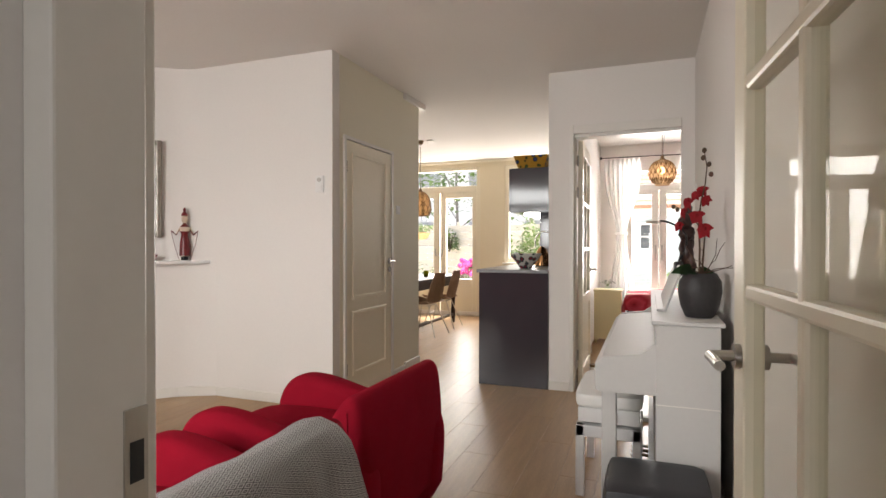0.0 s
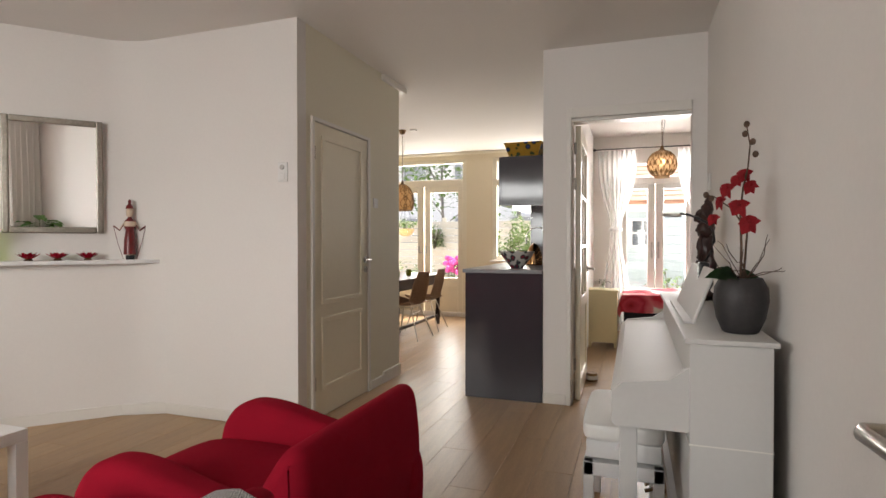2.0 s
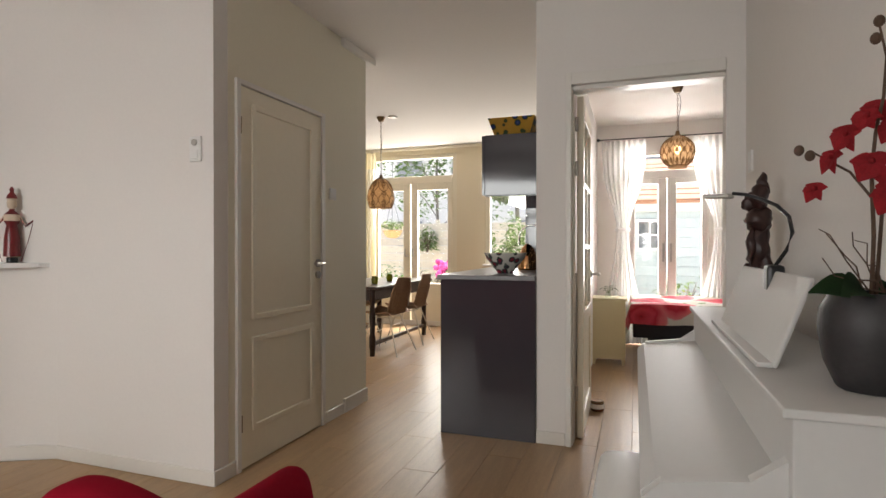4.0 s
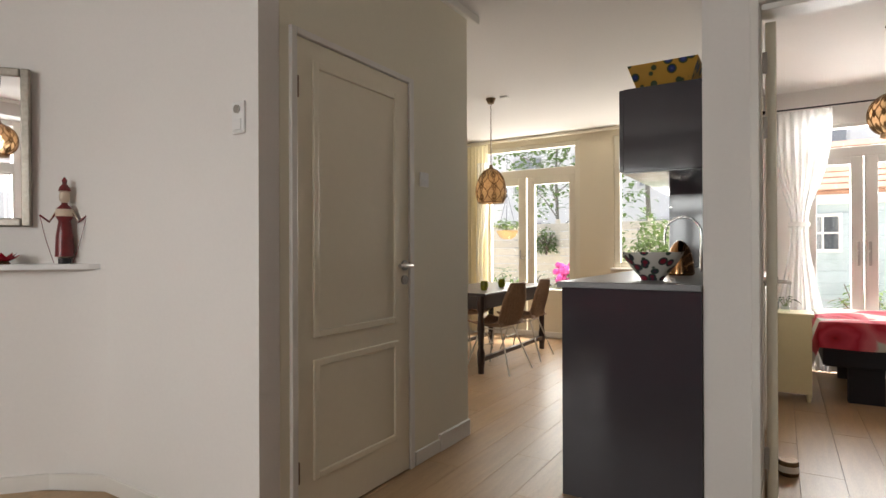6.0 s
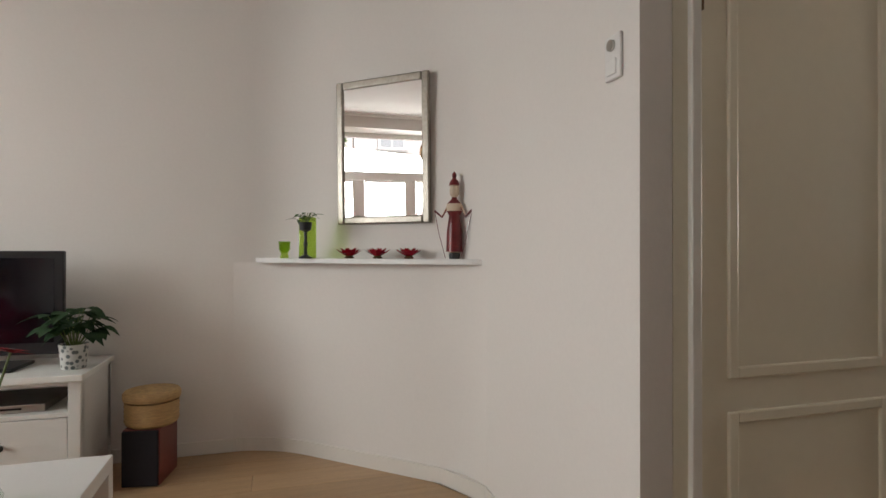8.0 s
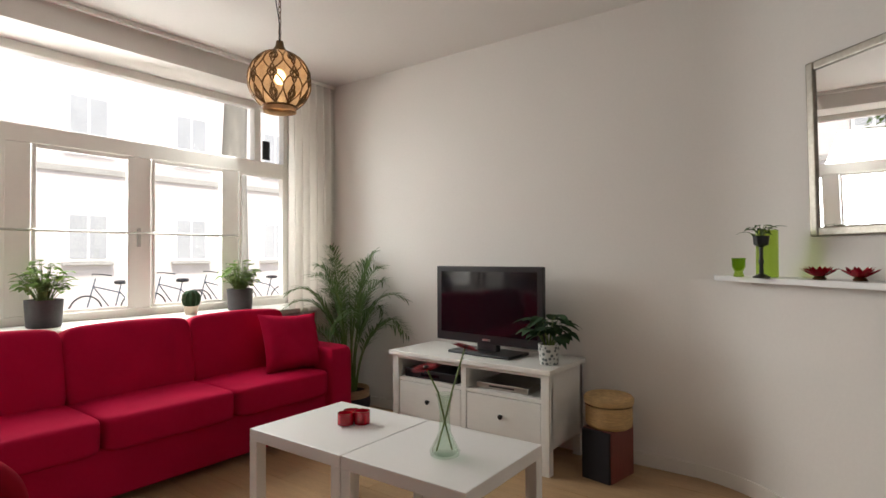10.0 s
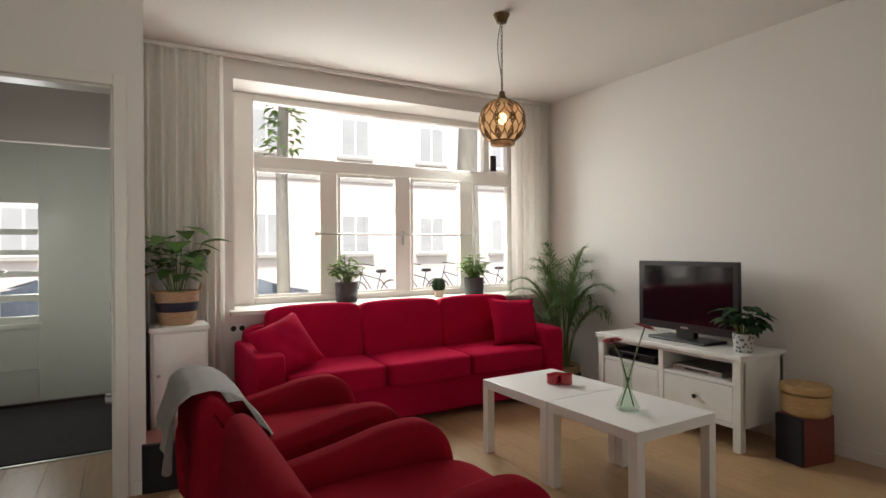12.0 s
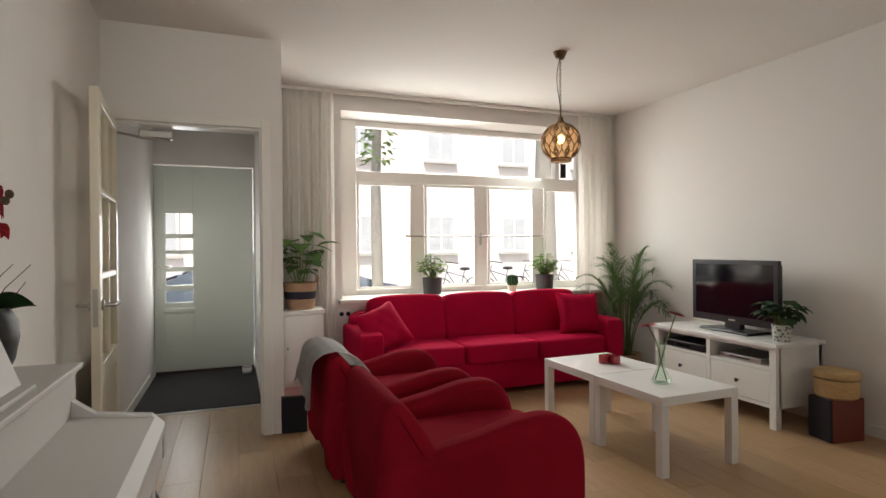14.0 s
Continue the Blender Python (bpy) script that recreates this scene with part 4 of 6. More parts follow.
armchair(pose(-1.085, 2.09, 0, 0, 0, 179.5), "dark red velvet club armchair with swelling arms")
armchair(pose(-1.03, 1.165, 0, 0, 0, 180.5), "dark red velvet club armchair with a grey throw on its back")

# throw over the far armchair's back
bl = thing("throw_blanket", pose(-1.03, 1.165, 0, 0, 0, 180.5), "grey and white diamond-woven throw draped over an armchair", "blanket")
path = [(0.315, 0.42), (0.275, 0.49), (0.228, 0.565), (0.18, 0.622), (0.132, 0.662), (0.07, 0.682), (0.015, 0.668), (-0.025, 0.63), (-0.046, 0.575), (-0.056, 0.525), (-0.066, 0.475), (-0.072, 0.435)]


def throw_fn(u, v):
    k = v * (len(path) - 1)
    i = min(int(k), len(path) - 2)
    t = k - i
    x = path[i][0] + (path[i + 1][0] - path[i][0]) * t
    z = path[i][1] + (path[i + 1][1] - path[i][1]) * t
    y = -0.29 + 0.67 * u
    drop = max(0, u - 0.86) / 0.14
    z -= 0.16 * drop ** 1.5 if 0.15 < v < 0.8 else 0.1 * drop
    wob = 0.006 * math.sin(9 * u + 3 * v) + 0.003 * math.sin(23 * u + 2 * v)
    edge = (0.045 * math.sin(5 * u + 1.0) + 0.018 * math.sin(17 * u)) * max(0, v - 0.7) * 3.3
    wob += 0.016 * math.sin(19 * u + 1.5) * max(0, v - 0.6) * 2.5
    return Vector((x - (0.012 + wob) * max(-1, min(1, (v - 0.45) * 7)), y - 0.02 * math.sin(7 * v), z + 0.008 + 0.4 * wob - edge))


bm = grid(bmesh.new(), 44, 48, throw_fn, uv=(0.66, 1.0))
thick(bm, 0.009)
part("weave", bm, THROW, bl, smooth=True)


def coffee_table(m, label):
    t = thing("coffee_table", m, label, "coffee table", "pair of coffee tables")
    part("tabletop", boxes(((-0.278, -0.286, 0.385), (0.278, 0.286, 0.436)), bev=0.003), LACQ, t)
    for x in (-0.253, 0.253):
        for y in (-0.261, 0.261):
            part("leg", boxes(((x - 0.025, y - 0.025, 0), (x + 0.025, y + 0.025, 0.385)), bev=0.002), LACQ, t)
    return t


ct = coffee_table(pose(-2.975, 1.225, 0, 0, 0, 1.0), "square white lacquered coffee table pushed against its twin")
copy_thing(ct, pose(-2.985, 1.802, 0, 0, 0, 1.0))
# red tealight holders
for x, y, h in ((-2.98, 1.25, 0.055), (-3.035, 1.30, 0.06), (-3.04, 1.225, 0.05)):
    c = tagged(part("tealight_holder", lathe(bmesh.new(), [(0.03, 0), (0.036, 0.004), (0.036, h), (0.031, h), (0.030, 0.012), (0.001, 0.011)], 24, (x, y, 0.436)), REDG, smooth=True), "small round red glass tealight holder", "candle holder", "tealight holders")
    part("candle", lathe(bmesh.new(), [(0.028, 0.012), (0.028, 0.03), (0.002, 0.031)], 18, (x, y, 0.436)), LINEN, c)


def gerbera_vase():
    v = thing("flower_vase", pose(-2.94, 1.84, 0.436), "clear glass vase with two red gerberas", "vase")
    prof = [(0.045, 0.0), (0.056, 0.006), (0.058, 0.02), (0.045, 0.045), (0.024, 0.09), (0.02, 0.15), (0.026, 0.215), (0.034, 0.235), (0.031, 0.235), (0.018, 0.16), (0.02, 0.09), (0.042, 0.04), (0.052, 0.02), (0.04, 0.008)]
    part("glass_body", lathe(bmesh.new(), prof, 28), CLEARG, v, smooth=True)
    for top, head in (((0.055, -0.045, 0.335), (0.15, -0.1, 1)), ((-0.065, 0.05, 0.405), (-0.2, 0.2, 1))):
        a = Vector((-top[0] * 0.4, -top[1] * 0.4, 0.02))
        pts = [a, Vector((0, 0, 0.13)), Vector((top[0] * 0.35, top[1] * 0.35, 0.24)), Vector(top)]
        st = part("stem", tube(bmesh.new(), pts, 0.0035, 8), STEMG, v, smooth=True)
        bm = bmesh.new()
        n = Vector(head).normalized()
        q = n.to_track_quat("Z", "Y")
        for ring, ln, lift in ((26, 0.054, 0.15), (20, 0.042, 0.35)):
            for k in range(ring):
                a_ = 2 * math.pi * (k + 0.5 * (ring == 20)) / ring
                dv = q @ Vector((math.cos(a_), math.sin(a_), lift))
                leaf(bm, Vector(top) + dv * 0.006, dv, ln, 0.011, 0.12, 0.1, 3, n)
        part("flower_head", bm, PETAL, v)
        part("flower_centre", ball(bmesh.new(), Vector(top) + n * 0.006, 0.011, (1, 1, 0.6), 12), CARVED, v)


gerbera_vase()


def tv_cabinet():
    c = thing("tv_cabinet", pose(-4.19, 1.21, 0), "white wooden television bench with two drawers and open shelves", "tv cabinet")
    # front faces local +x
    x0, x1, w = -0.235, 0.225, 0.565
    part("top", boxes(((x0 - 0.01, -w - 0.015, 0.55), (x1 + 0.02, w + 0.015, 0.58)), bev=0.004), SATIN, c)
    for s in (-1, 1):
        part("side_panel", boxes(((x0 + 0.01, s * (w - 0.012) - 0.012, 0.14), (x1 - 0.03, s * (w - 0.012) + 0.012, 0.55)), bev=0.002), SATIN, c)
        for x in (x0 + 0.02, x1 - 0.025):
            part("leg", boxes(((x - 0.025, s * (w - 0.025) - 0.025, 0), (x + 0.025, s * (w - 0.025) + 0.025, 0.55)), bev=0.003), SATIN, c)
    part("bottom", boxes(((x0 + 0.02, -w + 0.03, 0.15), (x1 - 0.02, w - 0.03, 0.17))), SATIN, c)
    part("back", boxes(((x0 + 0.012, -w + 0.03, 0.15), (x0 + 0.02, w - 0.03, 0.55))), SATIN, c)
    part("middle_shelf", boxes(((x0 + 0.02, -w + 0.03, 0.39), (x1 - 0.01, w - 0.03, 0.408))), SATIN, c)
    part("divider", boxes(((x0 + 0.02, -0.018, 0.15), (x1 - 0.005, 0.018, 0.55)), bev=0.002), SATIN, c)
    part("rail", boxes(((x1 - 0.03, -w + 0.05, 0.53), (x1 - 0.004, w - 0.05, 0.55)), ((x1 - 0.03, -w + 0.05, 0.14), (x1 - 0.004, w - 0.05, 0.165))), SATIN, c)
    for s in (-1, 1):
        y0, y1 = sorted((s * 0.022, s * (w - 0.055)))
        d = part("drawer", boxes(((x1 - 0.03, y0, 0.168), (x1 - 0.006, y1, 0.385)), bev=0.003), SATIN, c)
        k = lathe(bmesh.new(), [(0.006, 0), (0.006, 0.012), (0.014, 0.018), (0.015, 0.024), (0.008, 0.03)], 16)
        bmesh.ops.transform(k, matrix=Matrix.Translation((x1 - 0.006, (y0 + y1) / 2, 0.28)) @ Euler((0, radians(90), 0)).to_matrix().to_4x4(), verts=k.verts)
        part("knob", k, BLACKP, d, "small black knob", smooth=True)
    rc = tagged(part("media_recorder", boxes(((-4.36, 0.72, 0.410), (-4.0, 1.14, 0.465)), bev=0.004), BLACKP), "flat black media recorder on the bench shelf", "recorder")
    part("display", boxes(((-4.001, 0.86, 0.428), (-3.998, 1.0, 0.445))), SCREEN, rc)
    pl = tagged(part("disc_player", boxes(((-4.34, 1.27, 0.410), (-4.02, 1.62, 0.445)), bev=0.004), STEEL), "slim silver disc player on the bench shelf", "player")
    part("disc_tray", boxes(((-4.021, 1.36, 0.424), (-4.018, 1.53, 0.433))), BLACKP, pl)


tv_cabinet()


def television():
    t = thing("television", pose(-4.205, 1.24, 0.58, 0, 0, -2.5), "black flat-screen television on a white bench, switched off", "television")
    part("foot", boxes(((-0.11, -0.235, 0), (0.12, 0.235, 0.018)), bev=0.007), BLACKP, t)
    part("neck", boxes(((-0.03, -0.075, 0.015), (0.02, 0.075, 0.10)), bev=0.008), BLACKP, t)
    part("casing", boxes(((-0.055, -0.375, 0.085), (0.0, 0.375, 0.52)), ((-0.01, -0.405, 0.062), (0.022, 0.405, 0.552)), bev=0.006), BLACKP, t)
    part("screen", boxes(((0.0215, -0.365, 0.118), (0.0235, 0.365, 0.518))), SCREEN, t)
    part("badge", boxes(((0.022, -0.03, 0.081), (0.0245, 0.03, 0.094))), STEEL, t)


television()


def leafy(parent, centre, n, r, height, ln, w, material, seed, droop=0.4, stem=STEMG, name="foliage", stems=9):
    """A bush of stalks with blades at their ends and along them."""
    rng = random.Random(seed)
    bs, bl_ = bmesh.new(), bmesh.new()
    for k in range(n):
        a = 2.399 * k + rng.uniform(-0.4, 0.4)
        rr = r * math.sqrt((k + 0.5) / n)
        h = height * rng.uniform(0.45, 1.0) * (1.1 - 0.4 * rr / r)
        tip = Vector((centre[0] + rr * math.cos(a), centre[1] + rr * math.sin(a), centre[2] + h))
        base = Vector((centre[0] + 0.2 * rr * math.cos(a), centre[1] + 0.2 * rr * math.sin(a), centre[2]))
        midp = base.lerp(tip, 0.55) + Vector((0, 0, h * 0.12))
        tube(bs, [base, midp, tip], 0.003, 5, 0.0015)
        d = Vector((math.cos(a), math.sin(a), rng.uniform(-0.1, 0.5)))
        leaf(bl_, tip, d, ln * rng.uniform(0.7, 1.15), w * rng.uniform(0.8, 1.15), droop * rng.uniform(0.4, 1.3), rng.uniform(0.05, 0.35), 5)
        for q in range(2):
            b = a + rng.uniform(-1.6, 1.6)
            pos = base.lerp(tip, rng.uniform(0.5, 0.95)) + Vector((0, 0, h * 0.06))
            leaf(bl_, pos, (math.cos(b), math.sin(b), rng.uniform(-0.1, 0.6)), ln * rng.uniform(0.45, 0.85), w * rng.uniform(0.55, 0.9), droop, rng.uniform(0.05, 0.35), 4)
    part("stem", bs, stem, parent)
    part(name, bl_, material, parent)


def pot(parent, prof, material, soil_r, soil_z, seg=32, label="", name="pot", flute=0.0, lobes=0):
    part(name, lathe(bmesh.new(), prof, seg, flute=flute, lobes=lobes), material, parent, label, smooth=True)
    part("soil", lathe(bmesh.new(), [(soil_r, soil_z - 0.01), (soil_r, soil_z), (soil_r * 0.5, soil_z + 0.008)], 20), SOIL, parent)


p = thing("potted_plant", pose(-4.12, 1.70, 0.58), "small broad-leaved plant in a patterned pot on the bench", "potted plant")
pot(p, [(0.048, 0), (0.052, 0.004), (0.062, 0.115), (0.058, 0.115), (0.052, 0.09)], STRIPEP, 0.054, 0.1)
leafy(p, (0, 0, 0.10), 22, 0.12, 0.20, 0.11, 0.08, LEAFD, 3, droop=0.6)


def speaker(m, label, h=0.27):
    s = thing("loudspeaker", m, label, "loudspeaker", "loudspeakers")
    part("cabinet", boxes(((-0.13, -0.085, 0), (0.105, 0.085, h)), bev=0.003), MAHOG, s)
    part("grille", boxes(((0.105, -0.083, 0.002), (0.122, 0.083, h - 0.002)), bev=0.005), GRILLE, s, "black cloth grille")
    return s


speaker(pose(-4.19, 2.01, 0, 0, 0, -10), "mahogany loudspeaker with a black front under a straw basket")
speaker(pose(-0.975, 0.46, 0, 0, 0, 84), "mahogany loudspeaker with a black front beside a white cabinet", 0.25)
b = thing("straw_basket", pose(-4.19, 2.02, 0.27), "round lidded straw basket on a loudspeaker", "basket")
part("basket_body", lathe(bmesh.new(), [(0.105, 0), (0.118, 0.01)] + [(0.122 + 0.003 * (i % 2), 0.02 + i * 0.011) for i in range(10)], 40), WICKER, b, smooth=True)
part("lid", lathe(bmesh.new(), [(0.129, 0.128), (0.132, 0.14), (0.132, 0.158), (0.122, 0.170), (0.08, 0.176), (0.01, 0.178)], 40), WICKER, b, smooth=True)


def palm(m, label):
    """Arching pinnate fronds from a clump of canes."""
    t = thing("areca_palm", m, label, "palm plant")
    pot(t, [(0.12, 0), (0.15, 0.01), (0.165, 0.10), (0.16, 0.2), (0.15, 0.2), (0.14, 0.16)], SEAGR, 0.142, 0.17, label="woven basket with a dark band", name="planter")
    part("planter_band", lathe(bmesh.new(), [(0.166, 0.06), (0.1685, 0.07), (0.1685, 0.13), (0.166, 0.14)], 32), NAVY, t, smooth=True)
    rng = random.Random(11)
    canes, fr_ = bmesh.new(), bmesh.new()
    for k in range(24):
        a = 2.399 * k + rng.uniform(-0.3, 0.3)
        q_ = ((k + 0.5) / 24) ** 0.8
        reach, top = 0.12 + 0.42 * q_ * rng.uniform(0.8, 1.1), 1.18 - 0.50 * q_ * rng.uniform(0.6, 1.2)
        base = Vector((0.075 * math.cos(a) * rng.random(), 0.075 * math.sin(a) * rng.random(), 0.17))
        pts = []
        for i in range(23):
            w = i / 22
            out = reach * (0.16 * w + 0.84 * w ** 2.6)
            pts.append(base + Vector((math.cos(a) * out, math.sin(a) * out, top * (1.22 * w - 0.22 * w ** 3) - reach * 0.45 * w ** 6)))
        # keep clear of the wall, the window and the sofa
        for q in pts:
            q.x = max(q.x, -0.24)
            q.y = max(q.y, -0.38)
            if q.z < 0.72:
                q.x = min(q.x, 0.16)
        tube(canes, pts, 0.007, 5, 0.0012)
        for i in range(9, 23):
            ax = (pts[i] - pts[i - 1]).normalized()
            side = ax.cross(Vector((0, 0, 1)))
            if side.length < 0.1:
                side = Vector((-math.sin(a), math.cos(a), 0))
            side.normalize()
            ll = 0.20 * math.sin(math.pi * (0.25 + 0.62 * (i - 9) / 13)) * rng.uniform(0.85, 1.1)
            for s in (-1, 1):
                for sub in (0, 0.5):
                    qq = pts[i].lerp(pts[i - 1], sub)
                    leaf(fr_, qq, side * s * 0.8 + ax * rng.uniform(0.6, 1.0) + Vector((0, 0, rng.uniform(0.05, 0.3))), ll, 0.0085, rng.uniform(0.15, 0.45), 0.25, 3)
    part("cane", canes, STEMG, t)
    part("fronds", fr_, PALM, t)


palm(pose(-4.17, 0.0, 0), "tall feathery palm in a woven basket beside the sofa")

# plinth cabinet with a basket plant beside the hall wall
c = thing("white_cabinet", pose(-1.105, -0.27, 0), "narrow white cabinet with a panelled door beside the hall wall", "cabinet")
part("body", boxes(((-0.165, -0.14, 0.0), (0.165, 0.135, 0.72)), bev=0.003), SATIN, c)
part("top", boxes(((-0.175, -0.14, 0.72), (0.175, 0.16, 0.75)), bev=0.005), SATIN, c)
d = part("door", boxes(((-0.15, 0.135, 0.04), (0.15, 0.153, 0.71)), bev=0.003), SATIN, c)
part("knob", ball(bmesh.new(), (0.12, 0.162, 0.45), 0.012, seg=12), STEEL, d)
p = thing("potted_plant", pose(-1.10, -0.265, 0.75) @ Matrix.Diagonal((1.15, 1.15, 1.15, 1)), "broad-leaved plant in a seagrass basket with a navy band", "potted plant")
pot(p, [(0.085, 0), (0.095, 0.01), (0.118, 0.17), (0.122, 0.19), (0.112, 0.19), (0.105, 0.15)], SEAGR, 0.106, 0.165, name="basket")
part("basket_band", lathe(bmesh.new(), [(0.105, 0.075), (0.108, 0.08), (0.1145, 0.125), (0.111, 0.13)], 32), NAVY, p, smooth=True)
for s in (-1, 1):
    bm = bmesh.new()
    tube(bm, [(s * 0.118, -0.035, 0.17), (s * 0.128, -0.025, 0.215), (s * 0.13, 0, 0.228), (s * 0.128, 0.025, 0.215), (s * 0.118, 0.035, 0.17)], 0.006, 6)
    part("basket_loop", bm, SEAGR, p, smooth=True)
leafy(p, (0, 0, 0.17), 15, 0.17, 0.40, 0.16, 0.13, LEAFB, 7, droop=0.5)

# window plants
for i, (x, y, s) in enumerate(((-2.42, -0.70, 5), (-3.70, -0.70, 6))):
    p = thing("potted_plant", pose(x, y, 0.79) @ Matrix.Diagonal((1.25, 1.25, 1.25, 1)), "bushy green plant in a dark ceramic pot on the window sill", "potted plant", "sill plants")
    pot(p, [(0.065, 0), (0.07, 0.005), (0.078, 0.13), (0.072, 0.13), (0.066, 0.1)], POTB, 0.068, 0.11)
    leafy(p, (0, 0, 0.11), 52, 0.105, 0.20, 0.055, 0.044, LEAFL, s)
p = thing("cactus", pose(-3.30, -0.68, 0.79), "small ribbed barrel cactus on the window sill", "cactus")
part("cactus_body", lathe(bmesh.new(), [(0.03, 0.05), (0.05, 0.07), (0.058, 0.10), (0.054, 0.14), (0.035, 0.165), (0.008, 0.172)], 48, flute=0.09, lobes=12), LEAFD, p, smooth=True)
part("pot", lathe(bmesh.new(), [(0.04, 0), (0.05, 0.06), (0.045, 0.06)], 24), SKINW, p, smooth=True)


# curtains of the street window
def curtain(name, x0, x1, y, z0, z1, folds, depth, material, label, tie=None, seed=1, group="curtains"):
    return tagged(part(name, sheet_curtain(bmesh.new(), x0, x1, y, z0, z1, folds, depth, tie, seed), material, smooth=True), label, "curtain", group)


curtain("curtain", -0.93, -1.42, -0.46, 0.02, 2.62, 6, 0.045, CURT, "floor-length cream curtain hanging in pleats", seed=2)
curtain("curtain", -3.98, -4.43, -0.46, 0.02, 2.62, 6, 0.045, CURT, "floor-length cream curtain hanging in pleats", seed=4)
r = tagged(part("curtain_rail", boxes(((-4.44, -0.475, 2.622), (-0.91, -0.445, 2.652)), bev=0.003), TRIM), "white curtain rail along the ceiling", "curtain rail")

# mirror over the ledge
dv = Vector((0.66, 0.75, 0)).normalized()
ang = math.degrees(math.atan2(dv.y, dv.x))
mi = thing("wall_mirror", pose(-4.045, 3.16, 1.667, 1.2, 0, ang), "rectangular mirror in a moulded silver frame", "mirror")
w2, h2 = 0.285, 0.39
for lo, hi in (((-w2, -0.022, -h2), (-w2 + 0.042, 0.006, h2)), ((w2 - 0.042, -0.022, -h2), (w2, 0.006, h2)), ((-w2 + 0.042, -0.022, -h2), (w2 - 0.042, 0.006, -h2 + 0.042)), ((-w2 + 0.042, -0.022, h2 - 0.042), (w2 - 0.042, 0.006, h2))):
    part("frame_bar", boxes((lo, hi), bev=0.008, seg=3), SILVER, mi)
part("mirror_glass", boxes(((-w2 + 0.04, -0.01, -h2 + 0.04), (w2 - 0.04, -0.004, h2 - 0.04))), MIRR, mi)
tagged(part("ledge_shelf", prism(bmesh.new(), [(-4.449, 2.50), (-4.34, 2.53), (-4.31, 2.555), (-3.52, 3.475), (-3.50, 3.519), (-3.757, 3.519), (-4.449, 2.71)], 1.067, 1.092), LACQ), "white painted shelf on the boxed-in ledge", "shelf")


def lotus(m):
    t = thing("lotus_candle_holder", m, "red enamel lotus-shaped tealight holder on the ledge", "candle holder", "lotus holders")
    bm = bmesh.new()
    for ring, ln, lift, w in ((9, 0.062, 0.35, 0.034), (7, 0.05, 0.8, 0.03)):
        for k in range(ring):
            a = 2 * math.pi * (k + 0.5 * (ring == 7)) / ring
            leaf(bm, (0.012 * math.cos(a), 0.012 * math.sin(a), 0.012), (math.cos(a), math.sin(a), lift), ln, w, -0.25, 0.3, 4)
    part("petals", thick(bm, 0.0015), REDG, t)
    part("base", lathe(bmesh.new(), [(0.022, 0), (0.026, 0.004), (0.016, 0.016)], 18), BRASS, t)
    return t


lt = lotus(pose(-4.035, 2.98, 1.092))
for x, y, r_ in ((-3.955, 3.115, 20), (-3.865, 3.26, 44)):
    copy_thing(lt, pose(x, y, 1.092, 0, 0, r_))
x, y = -3.70, 3.45
bm = bmesh.new()
T = Matrix.Translation((x, y, 1.092)) @ Euler((0, 0, radians(ang))).to_matrix().to_4x4() @ Matrix.Diagonal((0.74, 0.74, 0.9, 1))
lathe(bm, [(0.035, 0), (0.038, 0.03), (0.03, 0.034), (0.055, 0.04), (0.05, 0.15), (0.035, 0.235), (0.052, 0.26), (0.05, 0.30), (0.02, 0.325), (0.017, 0.335), (0.03, 0.35), (0.032, 0.375), (0.026, 0.395), (0.036, 0.40), (0.03, 0.42), (0.012, 0.44), (0.016, 0.46), (0.004, 0.475)], 24)
for s in (-1, 1):
    tube(bm, [(s * 0.048, 0, 0.285), (s * 0.085, -0.01, 0.23), (s * 0.135, -0.02, 0.265)], 0.009, 8, 0.006)
    tube(bm, [(s * 0.135, -0.02, 0.265), (s * 0.10, -0.02, 0.13), (s * 0.055, -0.02, 0.005)], 0.0025, 6)
bmesh.ops.transform(bm, matrix=T, verts=bm.verts)
bm.faces.index_update()
for f_ in bm.faces:
    z = (f_.calc_center_median().z - 1.092) / 0.9
    f_.material_index = 1 if z < 0.034 else 2 if z < 0.06 or 0.33 < z < 0.40 or (0.26 < z < 0.30) else 0
pf_ = part("puppet_figure", bm, STATRED, smooth=True)
pf_.data.materials.append(BLACKP)
pf_.data.materials.append(SKINW)
tagged(pf_, "dark red carved wooden rod puppet standing on the ledge", "figurine")
x, y = -4.19, 2.80
g = thing("green_vase", pose(-4.185, 2.775, 1.092, 0, 0, 78), "tall lime-green glass panel vase on the ledge", "vase")
part("glass_body", boxes(((-0.045, -0.016, 0), (0.045, 0.016, 0.22)), bev=0.006), GREENG, g)
x2, y2 = -4.11, 2.76
g = thing("candlestick", pose(x2, y2, 1.092), "dark metal candlestick with a small green plant", "candlestick")
part("stick", lathe(bmesh.new(), [(0.035, 0), (0.036, 0.006), (0.01, 0.02), (0.008, 0.06), (0.013, 0.075), (0.008, 0.09), (0.009, 0.14), (0.03, 0.15), (0.034, 0.19), (0.03, 0.19)], 20), BLACKP, g, smooth=True)
leafy(g, (0, 0, 0.185), 10, 0.055, 0.06, 0.06, 0.02, LEAF, 21)
x, y = -4.20, 2.655
g = thing("tealight_glass", pose(x, y, 1.092), "small green glass tealight holder on the ledge", "candle holder")
part("glass_body", lathe(bmesh.new(), [(0.02, 0), (0.024, 0.004), (0.018, 0.025), (0.03, 0.05), (0.028, 0.085), (0.032, 0.09), (0.026, 0.05), (0.01, 0.03)], 20), GREENG, g, smooth=True)


